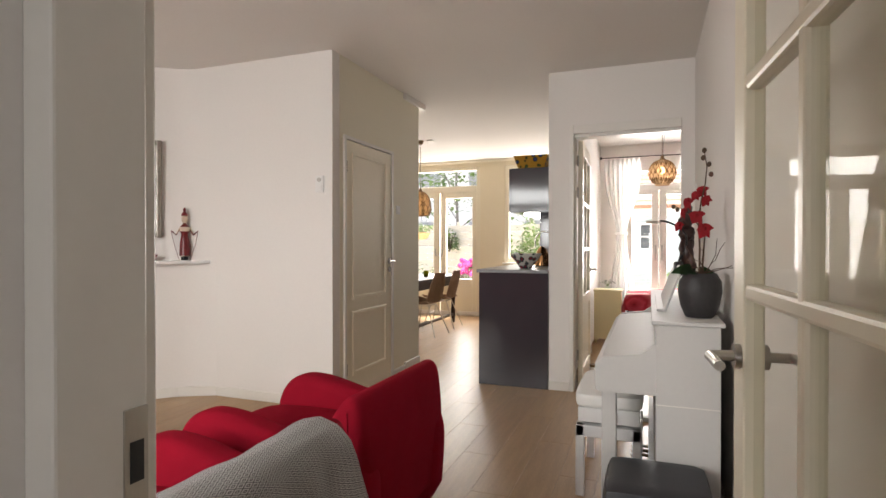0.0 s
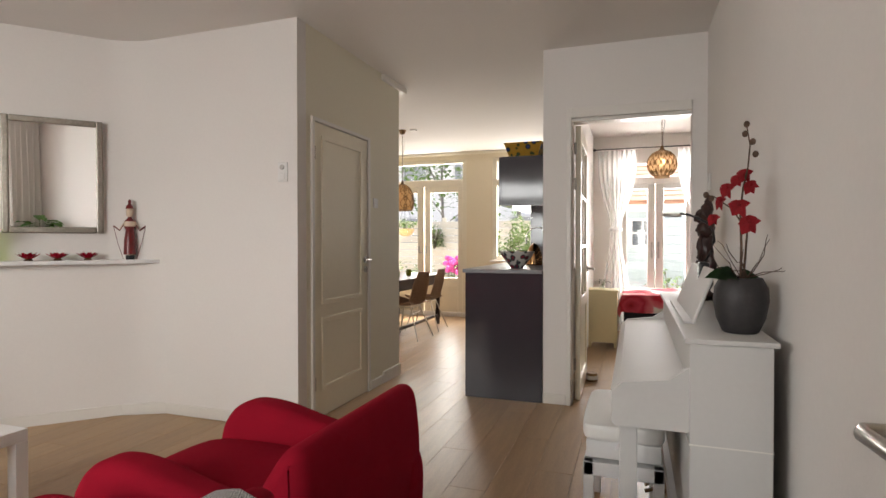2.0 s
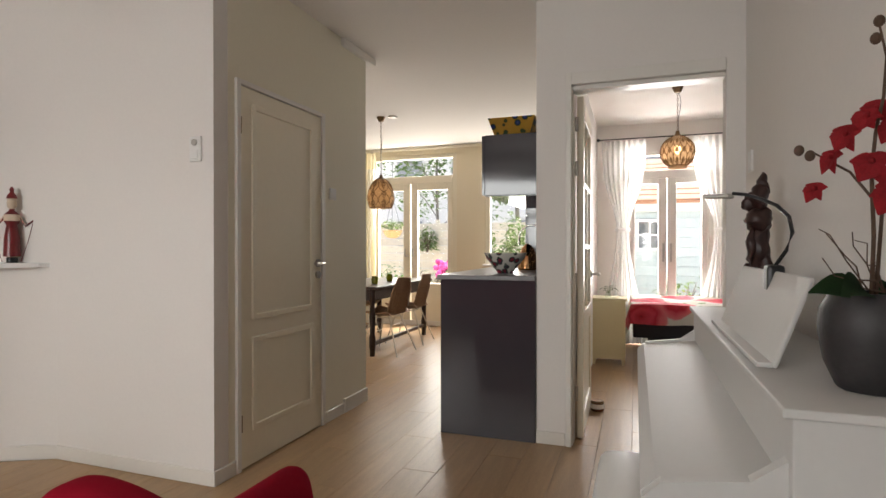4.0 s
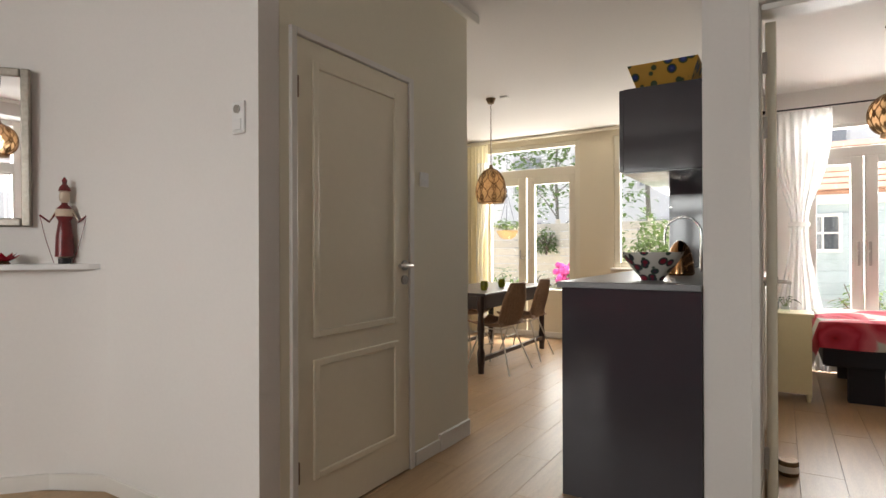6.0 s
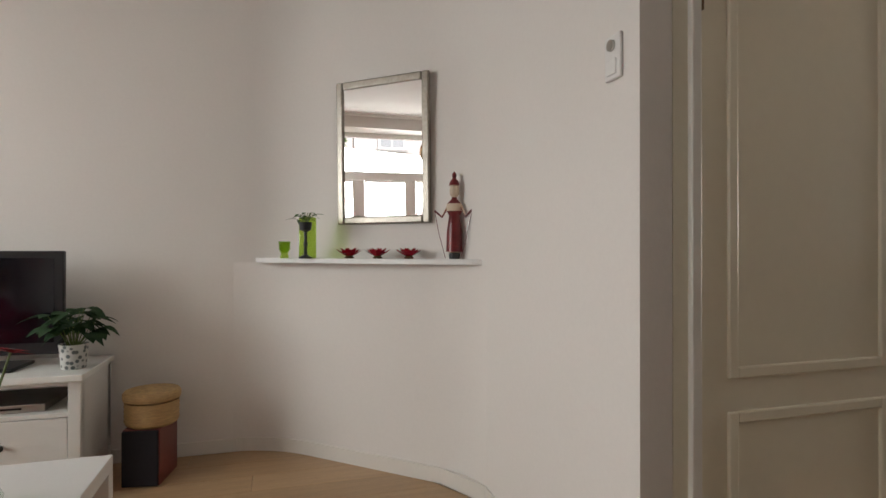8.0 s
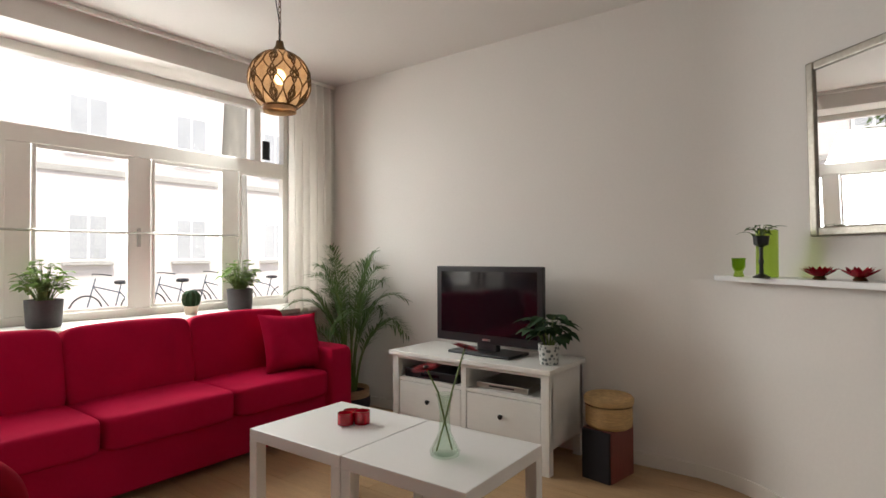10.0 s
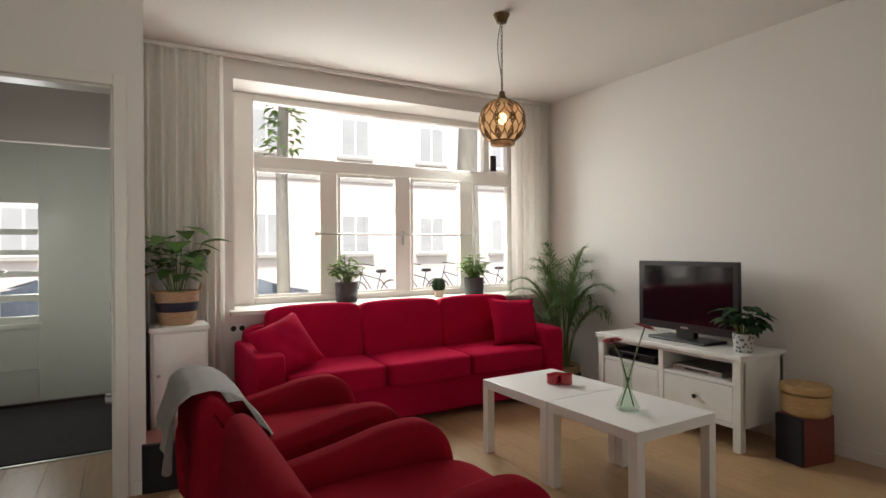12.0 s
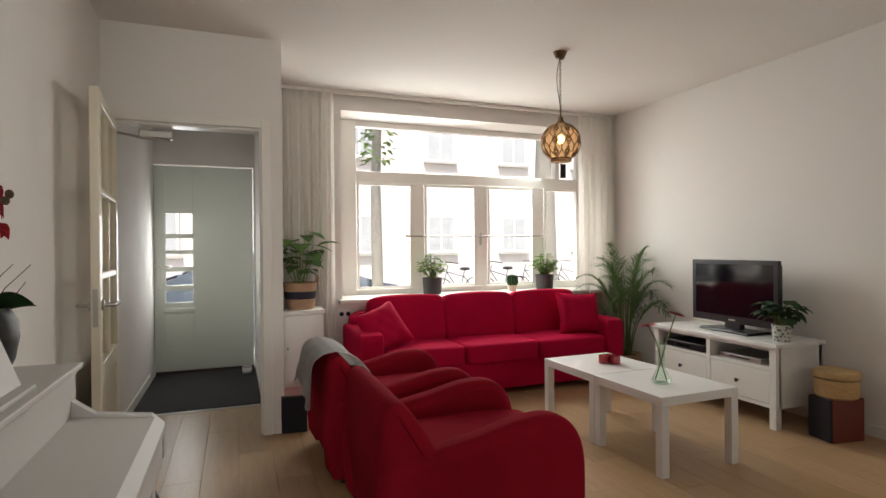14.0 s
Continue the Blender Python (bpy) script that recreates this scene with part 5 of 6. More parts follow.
def thermostat(m, label, cat, knob=True, w=0.05, h=0.13):
    t = thing("wall_" + cat.replace(" ", "_"), m, label, cat)
    part("plate", boxes(((-w / 2, -0.012, -h / 2), (w / 2, 0, h / 2)), bev=0.005), PLASTIC, t)
    if knob:
        part("dial", tube(bmesh.new(), [(0, -0.012, h * 0.25), (0, -0.02, h * 0.25)], 0.016, 18), STEEL, t)
    part("rocker", boxes(((-w * 0.3, -0.016, -h * 0.4), (w * 0.3, -0.01, -h * 0.05)), bev=0.003), PLASTIC, t)
    return t


thermostat(pose(-2.46, 3.52, 1.668), "white wall switch with a round dial", "switch", True, 0.072, 0.125)
thermostat(pose(-2.355, 4.634, 1.54, 0, 0, 90), "white wall switch beside the closet door", "light switch", False, 0.08, 0.08)
thermostat(pose(0.16, 4.49, 1.613, 0, 0, -90), "white thermostat on the wall above the piano", "thermostat", False, 0.085, 0.11)


# ---- piano corner ----
def piano():
    t = thing("piano", pose(0, 0, 0), "white upright digital piano with its lid closed", "piano")
    y0, y1 = 2.44, 4.15
    bm = bmesh.new()
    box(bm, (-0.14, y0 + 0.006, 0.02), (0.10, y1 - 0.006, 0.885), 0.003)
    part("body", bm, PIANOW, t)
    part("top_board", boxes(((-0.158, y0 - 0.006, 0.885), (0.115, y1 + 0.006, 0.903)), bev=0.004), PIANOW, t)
    part("panel_joint", boxes(((-0.143, y0 + 0.004, 0.553), (0.102, y1 - 0.004, 0.557))), TRIM, t)
    # keyboard box with a sloping lid
    for ya, yb in ((y0 + 0.03, y0 + 0.06), (y1 - 0.06, y1 - 0.03)):
        bm = bmesh.new()
        pts = [(-0.14, 0.585), (-0.375, 0.585), (-0.385, 0.60), (-0.385, 0.70), (-0.35, 0.735), (-0.20, 0.755), (-0.14, 0.80)]
        a = [bm.verts.new((x, ya, z)) for x, z in pts]
        b = [bm.verts.new((x, yb, z)) for x, z in pts]
        for i in range(len(pts)):
            j = (i + 1) % len(pts)
            bm.faces.new((a[i], a[j], b[j], b[i]))
        bm.faces.new(a[::-1])
        bm.faces.new(b)
        part("key_block", bm, PIANOW, t)
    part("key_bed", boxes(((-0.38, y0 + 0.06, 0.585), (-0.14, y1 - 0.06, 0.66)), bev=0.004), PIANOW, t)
    bm = bmesh.new()
    pts = [(-0.14, 0.66), (-0.382, 0.66), (-0.388, 0.70), (-0.36, 0.728), (-0.14, 0.752)]
    a = [bm.verts.new((x, y0 + 0.06, z)) for x, z in pts]
    b = [bm.verts.new((x, y1 - 0.06, z)) for x, z in pts]
    for i in range(len(pts)):
        j = (i + 1) % len(pts)
        bm.faces.new((a[i], a[j], b[j], b[i]))
    bm.faces.new(a[::-1])
    bm.faces.new(b)
    part("key_lid", bm, PIANOW, t)
    for y in (y0 + 0.06, y1 - 0.12):
        part("leg", boxes(((-0.36, y, 0.03), (-0.30, y + 0.06, 0.585)), bev=0.004), PIANOW, t)
        part("foot_rail", boxes(((-0.37, y, 0.0), (0.09, y + 0.06, 0.03)), bev=0.004), PIANOW, t)
    part("pedal_rail", boxes(((-0.17, y0 + 0.06, 0.10), (-0.14, y1 - 0.06, 0.16)), bev=0.003), PIANOW, t)
    for i in range(3):
        y = (y0 + y1) / 2 + (i - 1) * 0.07
        part("pedal", tube(bmesh.new(), [(-0.17, y, 0.06), (-0.22, y, 0.065), (-0.26, y, 0.05)], 0.009, 8), BRASS, t)
    # music desk leaning back
    m = Matrix.Translation((-0.10, 2.93, 0.905)) @ Euler((0, radians(20), 0)).to_matrix().to_4x4()
    bm = bmesh.new()
    box(bm, (-0.006, -0.16, 0), (0.006, 0.64, 0.22), 0.005, 2, m)
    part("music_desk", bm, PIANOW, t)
    part("desk_ledge", boxes(((-0.135, 2.78, 0.904), (-0.10, 3.56, 0.916)), bev=0.003), PIANOW, t)
    return t


piano()
s = thing("piano_bench", pose(-0.35, 3.01, 0), "white adjustable piano bench with a padded seat", "bench")
part("seat", cushion(bmesh.new(), (-0.155, -0.28, 0.43), (0.155, 0.28, 0.50), 0.01, 8, edge=9), SATIN, s, "white padded seat", smooth=True)
part("apron", boxes(((-0.14, -0.265, 0.36), (0.14, 0.265, 0.43)), bev=0.004), LACQ, s)
part("base_frame", boxes(((-0.15, -0.275, 0.29), (0.15, 0.275, 0.345)), bev=0.004), LACQ, s)
for x in (-0.13, 0.13):
    for y in (-0.255, 0.255):
        part("leg", boxes(((x - 0.02, y - 0.02, 0), (x + 0.02, y + 0.02, 0.345)), bev=0.004), LACQ, s)
part("knob", tube(bmesh.new(), [(0.0, -0.265, 0.40), (0.0, -0.30, 0.40)], 0.03, 18), LACQ, s, smooth=True)

s = thing("footstool", pose(-0.14, 2.235, 0), "low charcoal upholstered cube stool beside the piano", "stool")
part("cover", cushion(bmesh.new(), (-0.185, -0.185, 0.02), (0.185, 0.185, 0.345), 0.008, 8, edge=12), STOOLC, s, smooth=True)

p = thing("orchid", pose(0.035, 2.63, 0.903), "red orchid in a dark faceted ceramic pot on the piano", "orchid")
pot(p, [(0.052, 0), (0.058, 0.004), (0.078, 0.05), (0.088, 0.11), (0.085, 0.155), (0.066, 0.19), (0.058, 0.19), (0.06, 0.165)], POTB, 0.06, 0.17, 14, flute=0.02, lobes=7)
rng = random.Random(5)
lv, st = bmesh.new(), bmesh.new()
for a, ln in ((3.5, 0.12), (4.1, 0.15), (0.6, 0.07)):
    leaf(lv, (0.02 * math.cos(a), 0.02 * math.sin(a), 0.185), (math.cos(a) * 1.0, math.sin(a) * 1.0, 0.55), ln, 0.07, 0.45, 0.25, 8, (0.25, -1.0, 1.2))
spine = [Vector(q) for q in ((0, 0, 0.18), (0.0, -0.01, 0.30), (-0.004, -0.01, 0.42), (0.006, 0.0, 0.50), (0.022, 0.01, 0.57), (0.03, 0.02, 0.65), (0.02, 0.025, 0.715))]
tube(st, spine, 0.0045, 6, 0.002)
part("stem", tube(bmesh.new(), [(0.01, 0.01, 0.18), (0.022, 0.015, 0.35), (-0.02, 0.05, 0.43), (-0.075, 0.09, 0.48)], 0.004, 6, 0.002), STEMB, p)
for a in range(9):
    th = rng.uniform(0, 6.28)
    q = Vector((0.02, 0, 0.19))
    pts = [q]
    for k in range(4):
        q = q + Vector((0.035 * math.cos(th) + rng.uniform(-0.015, 0.015), 0.035 * math.sin(th) + rng.uniform(-0.015, 0.015), rng.uniform(0.0, 0.055)))
        pts.append(q)
    part("aerial_root", tube(bmesh.new(), pts, 0.002, 5, 0.001), STEMB, p)
for q, s_ in (((-0.01, -0.03, 0.44), 1.0), ((-0.04, 0.0, 0.50), 0.95), ((0.03, -0.02, 0.505), 0.9), ((-0.055, 0.03, 0.46), 0.85), ((0.02, -0.04, 0.38), 1.05), ((0.015, 0.02, 0.55), 0.8), ((-0.075, 0.07, 0.40), 0.7), ((-0.01, -0.01, 0.53), 0.85)):
    nrm = Vector((-0.75 + rng.uniform(-0.5, 0.5), -0.75 + rng.uniform(-0.5, 0.5), 0.1 + rng.uniform(-0.3, 0.2))).normalized()
    qt = nrm.to_track_quat("Z", "Y")
    fl = bmesh.new()
    for k in range(5):
        a = 2 * math.pi * k / 5 + 0.3
        dv_ = qt @ Vector((math.cos(a), math.sin(a), 0.2))
        leaf(fl, Vector(q), dv_, (0.034 if k % 2 else 0.037) * s_, (0.050 if k % 2 else 0.029) * s_, rng.uniform(0.1, 0.6), 0.35, 5, nrm)
    ball(fl, Vector(q) + nrm * 0.006, 0.006, seg=8)
    part("flower", fl, PETAL, p, "deep red orchid flower")
for q in ((0.038, 0.02, 0.66), (0.016, 0.03, 0.69), (0.02, 0.025, 0.722), (0.045, 0.01, 0.615), (-0.085, 0.07, 0.47), (-0.10, 0.09, 0.485)):
    part("bud", ball(bmesh.new(), q, 0.010, (1, 1, 1.2), 10), STEMB, p)
part("leaves", thick(lv, 0.002), LEAFD, p, smooth=True)
part("stem", st, STEMB, p)

bm = bmesh.new()
for q, r_, sc in (((0, 0, 0.02), 0.055, (1, 1, 0.5)), ((0.0, 0.005, 0.09), 0.045, (0.9, 1, 1.6)), ((-0.02, 0.02, 0.15), 0.042, (1, 0.8, 1.1)), ((0.025, -0.01, 0.17), 0.04, (0.9, 1, 1.4)),
                  ((0.0, 0.0, 0.25), 0.052, (0.9, 0.9, 1.5)), ((-0.035, -0.03, 0.25), 0.024, (0.8, 0.8, 2.6)), ((0.03, 0.045, 0.29), 0.026, (0.8, 0.8, 2.4)), ((0.0, 0.0, 0.34), 0.055, (1.0, 1.15, 0.8)),
                  ((-0.03, 0.01, 0.39), 0.03, (1.2, 0.8, 0.9)), ((0.0, 0.0, 0.415), 0.042, (0.9, 1, 1.25)), ((0.018, 0.005, 0.455), 0.03, (0.8, 0.8, 1.5)), ((-0.035, -0.015, 0.42), 0.014, (1.8, 1, 0.8))):
    ball(bm, q, r_, sc, 18)
for v in bm.verts:
    c_ = v.co
    v.co += Vector((math.sin(90 * c_.z + 40 * c_.y), math.sin(75 * c_.z + 50 * c_.x), math.sin(110 * c_.x + 60 * c_.y))) * 0.005 + Vector((math.sin(260 * c_.z), math.sin(230 * c_.z + 200 * c_.x), 0)) * 0.003
bmesh.ops.transform(bm, matrix=pose(0.05, 3.74, 0.903) @ Matrix.Diagonal((0.86, 0.86, 1.12, 1)), verts=bm.verts)
tagged(part("carved_figure", bm, CARVED, smooth=True), "tall dark carved wooden figure on the piano", "figurine")
l_ = thing("piano_lamp", pose(-0.03, 3.12, 1.10), "slim black gooseneck reading lamp clipped to the piano", "reading lamp")
part("clip", boxes(((-0.02, -0.03, -0.05), (0.025, 0.03, 0.03)), bev=0.01), BLACKP, l_)
part("gooseneck", tube(bmesh.new(), [(0, 0, 0.02), (0.025, -0.03, 0.07), (0.04, -0.03, 0.12), (0.04, 0.005, 0.165), (0.02, 0.05, 0.20), (-0.015, 0.095, 0.225), (-0.05, 0.13, 0.242), (-0.08, 0.15, 0.248)], 0.0055, 8), BLACKP, l_, smooth=True)
hd = part("lamp_head", boxes(((-0.05, -0.014, -0.008), (0.05, 0.014, 0.008)), bev=0.005), STEEL, l_)
hd.matrix_local = pose(-0.115, 0.195, 0.243, 0, 4, -50)
tagged(part("threshold_strip", boxes(((-0.785, -0.238, 0.0), (0.145, -0.205, 0.006)), bev=0.002), STEEL), "thin pale metal strip between mat and planks", "floor strip")
dmat = tagged(part("doormat", boxes(((-0.785, -1.66, 0.0), (0.145, -0.24, 0.012)), bev=0.003), MATC), "dark coir mat filling the hall floor", "doormat")
box_ = tagged(part("doorstop", lathe(bmesh.new(), [(0.04, 0), (0.045, 0.004), (0.045, 0.075), (0.04, 0.08)], 24, (-0.70, -1.42, 0.012)), STEEL, smooth=True), "small round steel can used as a doorstop", "doorstop")
part("band", lathe(bmesh.new(), [(0.0455, 0.02), (0.0465, 0.022), (0.0465, 0.055), (0.0455, 0.057)], 24, (-0.70, -1.42, 0.012)), LINEN, box_)


# ---- kitchen and dining corner ----
k = thing("kitchen_unit", pose(0, 0, 0), "grey high-gloss kitchen cabinet run along the partition wall", "kitchen cabinet")
part("end_panel", boxes(((-1.565, 4.63, 0.0), (-0.962, 4.652, 0.975)), bev=0.002), GREYG, k)
part("carcass", boxes(((-1.545, 4.652, 0.10), (-0.962, 8.98, 0.975)), ((-1.50, 4.652, 0.0), (-0.962, 8.98, 0.10))), GREYG, k)
for i in range(7):
    y = 4.66 + i * 0.617
    d = part("cabinet_door", boxes(((-1.566, y, 0.11), (-1.546, y + 0.612, 0.97)), bev=0.002), GREYG, k)
    part("handle", boxes(((-1.586, y + 0.1, 0.90), (-1.566, y + 0.5, 0.912)), bev=0.003), STEEL, d)
tagged(part("worktop", boxes(((-1.585, 4.615, 0.976), (-0.962, 8.98, 1.004)), bev=0.003), STONE), "grey stone kitchen worktop", "worktop")
u = thing("wall_cabinet", pose(0, 0, 0), "grey high-gloss kitchen wall cabinet", "kitchen cabinet")
part("body", boxes(((-1.285, 4.665, 1.50), (-0.962, 5.28, 1.875)), bev=0.002), GREYG, u)
part("door", boxes(((-1.305, 4.668, 1.502), (-1.286, 5.278, 1.873)), bev=0.002), GREYG, u)
part("underside", boxes(((-1.284, 4.667, 1.494), (-0.964, 5.278, 1.499))), SCREEN, u)
tc_ = thing("tall_cabinet", pose(0, 0, 0), "dark grey glossy tall cabinet standing on the worktop", "kitchen cabinet")
part("body", boxes(((-1.455, 7.0, 1.005), (-0.964, 7.6, 2.05)), bev=0.002), GREYG, tc_)
for z0, z1 in ((1.012, 1.50), (1.506, 2.045)):
    d = part("door", boxes(((-1.475, 7.004, z0), (-1.456, 7.596, z1)), bev=0.002), GREYG, tc_)
    part("handle", boxes(((-1.49, 7.06, z0 + 0.1), (-1.475, 7.075, z0 + 0.3)), bev=0.003), STEEL, d)
e = thing("extractor_hood", pose(0, 0, 0), "grey glossy built-in extractor hood with a black underside", "extractor hood")
part("canopy", boxes(((-1.30, 5.30, 1.50), (-0.963, 5.88, 1.53)), bev=0.004), SCREEN, e, "black glass underside")
part("front", boxes(((-1.305, 5.30, 1.533), (-0.963, 5.88, 1.875)), bev=0.003), GREYG, e)
sb = thing("splashback", pose(0, 0, 0), "dark glossy tiled splashback behind the worktop", "tiles", kind="structure")
TILE = mat("dark_wall_tile", (0.04, 0.037, 0.045), 0.12, spec=0.4, var=0.1, scale=4, bump=0.02, rand=0.12)
tm = boxes(((-0.004, -0.098, -0.048), (0.004, 0.098, 0.048)), bev=0.002, seg=1)
tile = part("tile", tm, TILE, sb)
tile.location = (-0.958, 4.92, 1.054)
for j in range(9):
    for i in range(20):
        if i or j:
            o = tile.copy()
            scene.collection.objects.link(o)
            o.parent = sb
            o.location = (-0.958, 4.92 + i * 0.2 + (j % 2) * 0.1, 1.054 + j * 0.1)
t_ = thing("tap", pose(-1.12, 6.0, 1.004), "tall arched chrome kitchen tap", "tap")
part("spout", tube(bmesh.new(), [(0, 0, 0), (0, 0, 0.25)] + [(-0.11 + 0.11 * math.cos(a), 0, 0.25 + 0.11 * math.sin(a)) for a in [math.pi * i / 12 for i in range(1, 13)]] + [(-0.22, 0, 0.19)], 0.009, 10), CHROME, t_, smooth=True)
part("lever", tube(bmesh.new(), [(0, 0.02, 0.06), (0, 0.09, 0.10)], 0.008, 8), CHROME, t_)
kt = thing("copper_kettle", pose(-1.18, 5.55, 1.004), "polished copper kettle on the worktop", "kettle")
COPPER = mat("polished_copper", (0.55, 0.30, 0.14), 0.15, 1.0, var=0.1, scale=10, bump=0.02)
part("body", lathe(bmesh.new(), [(0.07, 0), (0.078, 0.01), (0.07, 0.10), (0.05, 0.16), (0.03, 0.185), (0.012, 0.20)], 28), COPPER, kt, smooth=True)
part("handle", tube(bmesh.new(), [(0, 0.06, 0.14), (0, 0.12, 0.15), (0, 0.125, 0.05), (0, 0.075, 0.03)], 0.008, 8), BLACKP, kt)
bo = thing("fruit_bowl", pose(-1.215, 4.93, 1.004), "painted ceramic bowl with red and green flowers", "bowl")
part("bowl_body", lathe(bmesh.new(), [(0.05, 0), (0.055, 0.012), (0.085, 0.045), (0.125, 0.10), (0.142, 0.135), (0.137, 0.136), (0.118, 0.10), (0.08, 0.052), (0.03, 0.03)], 40), BOWLP, bo, smooth=True)
for q, col in (((0.03, 0.02, 0.10), WICKER), ((-0.04, 0.03, 0.10), LEAFL), ((0.0, -0.05, 0.095), WICKER)):
    part("fruit", ball(bmesh.new(), q, 0.038, seg=16), col, bo, smooth=True)
tr = thing("painted_tray", pose(-1.13, 4.95, 1.876, 0, 0, 0), "yellow painted flower box on the wall cabinet", "planter box")
bm = bmesh.new()
q0 = [(-0.11, -0.20), (0.11, -0.20), (0.11, 0.22), (-0.11, 0.22)]
lo = [bm.verts.new((x, y, 0)) for x, y in q0]
hi = [bm.verts.new((x * 1.35, y * 1.2, 0.115)) for x, y in q0]
for i in range(4):
    bm.faces.new((lo[i], lo[(i + 1) % 4], hi[(i + 1) % 4], hi[i]))
bm.faces.new(lo[::-1])
part("box_body", thick(bm, 0.008), TRAYP, tr)

dt = thing("dining_table", pose(-3.40, 7.42, 0), "dark wooden dining table with turned stretchers", "dining table")
part("tabletop", boxes(((-0.42, -0.85, 0.725), (0.42, 0.85, 0.755)), bev=0.006), DARKWOOD, dt)
part("apron", boxes(((-0.35, -0.78, 0.60), (0.35, 0.78, 0.725)), bev=0.003), DARKWOOD, dt)
for x in (-0.33, 0.33):
    for y in (-0.76, 0.76):
        part("leg", lathe(bmesh.new(), [(0.028, 0), (0.03, 0.06), (0.036, 0.1), (0.036, 0.2), (0.026, 0.24), (0.034, 0.42), (0.024, 0.55), (0.036, 0.6), (0.036, 0.725)], 16, (x, y, 0)), DARKWOOD, dt, smooth=True)
    part("stretcher", boxes(((x - 0.02, -0.76, 0.11), (x + 0.02, 0.76, 0.15)), bev=0.004), DARKWOOD, dt)


PALEST = mat("pale_brushed_metal", (0.62, 0.58, 0.51), 0.4, 0.35, var=0.05, scale=20, bump=0.03)


def rattan_chair(m):
    """A woven shell on thin steel rods; faces local +x."""
    c = thing("dining_chair", m, "woven rattan shell chair on thin steel legs at the table", "chair", "chairs round the table")
    bm = bmesh.new()

    def shell(u, v):
        a = 2 * u - 1
        if v < 0.5:
            t = v / 0.5
            x, z = 0.21 - 0.40 * t, 0.44 - 0.035 * math.sin(math.pi * t) + 0.0
        else:
            t = (v - 0.5) / 0.5
            x, z = -0.19 - 0.03 * math.sin(math.pi * t * 0.5) - 0.07 * t, 0.44 + 0.40 * t
        w = 0.225 * (1 - 0.10 * max(0, v - 0.5)) * (1 - 0.35 * max(0, v - 0.82) / 0.18)
        bow = 0.05 * a * a
        return Vector((x + (bow if v > 0.5 else 0), w * a, z + (bow if v < 0.5 else 0)))
    grid(bm, 16, 28, shell)
    part("shell", thick(bm, 0.01), RATTAN, c, smooth=True)
    bm = bmesh.new()
    for k in range(1, 12):
        tube(bm, [shell(k / 12, v / 24) + Vector((-0.004 if v > 12 else 0, 0, 0.004 if v <= 12 else 0)) for v in range(25)], 0.0042, 5)
    part("rattan_ribs", bm, RATTAN, c, smooth=True)
    bm = bmesh.new()
    rim = [shell(0, v / 20) for v in range(21)] + [shell(u / 10, 1) for u in range(1, 11)] + [shell(1, 1 - v / 20) for v in range(1, 21)] + [shell(1 - u / 10, 0) for u in range(1, 11)]
    tube(bm, rim, 0.009, 6)
    part("rim", bm, RATTAN, c, smooth=True)
    for x, y in ((0.2, 0.2), (0.2, -0.2), (-0.26, 0.2), (-0.26, -0.2)):
        part("leg", tube(bmesh.new(), [(x * 0.45, y * 0.6, 0.42), (x * 1.05, y * 1.15, 0.0)], 0.0085, 8), PALEST, c)
    part("cross_rod", tube(bmesh.new(), [(0.13, 0.16, 0.22), (0.13, -0.16, 0.22)], 0.006, 6), PALEST, c)
    part("seat_rod", tube(bmesh.new(), [(0.1, 0.13, 0.405), (-0.12, 0.13, 0.40), (-0.12, -0.13, 0.40), (0.1, -0.13, 0.405)], 0.007, 6), PALEST, c)
    return c


ch = rattan_chair(pose(-3.05, 6.94, 0, 0, 0, 176))
copy_thing(ch, pose(-3.08, 7.66, 0, 0, 0, 184))
copy_thing(ch, pose(-3.78, 7.05, 0, 0, 0, 4))
copy_thing(ch, pose(-3.80, 7.70, 0, 0, 0, -5))
for x, y in ((-3.20, 6.98), (-3.22, 7.42)):
    g = thing("green_tumbler", pose(x, y, 0.755), "small green glass candle tumbler on the dining table", "tumbler", "green tumblers")
    part("glass_body", lathe(bmesh.new(), [(0.028, 0), (0.034, 0.01), (0.04, 0.05), (0.034, 0.085), (0.036, 0.09), (0.03, 0.085), (0.034, 0.05), (0.02, 0.012)], 20), mat("olive_glass", (0.20, 0.22, 0.01), 0.1, var=0.05, bump=0, coat=0.4), g, smooth=True)
pendant("pendant_lamp", (-3.13, 7.0, H), 0.15, 0.89, "brown woven drop-shaped lamp over the dining table", "drop", 0.6, 7)
part("ceiling_hook", boxes(((-3.02, 6.97, H - 0.02), (-2.94, 7.03, H - 0.003)), bev=0.004), TRIM).name = "junction_box"
tagged(bpy.data.objects["junction_box"], "small white junction box on the ceiling", "junction box")
curtain("curtain", -4.44, -4.12, 8.86, 0.03, 2.60, 6, 0.03, CURTY, "yellow kitchen curtain beside the garden doors", seed=8)
curtain("curtain", -4.25, -4.05, 8.80, 0.03, 2.35, 4, 0.02, SHEER, "white kitchen voile beside the garden doors", (1.1, -4.3, 0.5), 9)
tagged(part("curtain_rail", boxes(((-4.44, 8.85, 2.615), (-1.0, 8.88, 2.65)), bev=0.003), CREAMT), "cream curtain rail along the kitchen ceiling", "curtain rail")

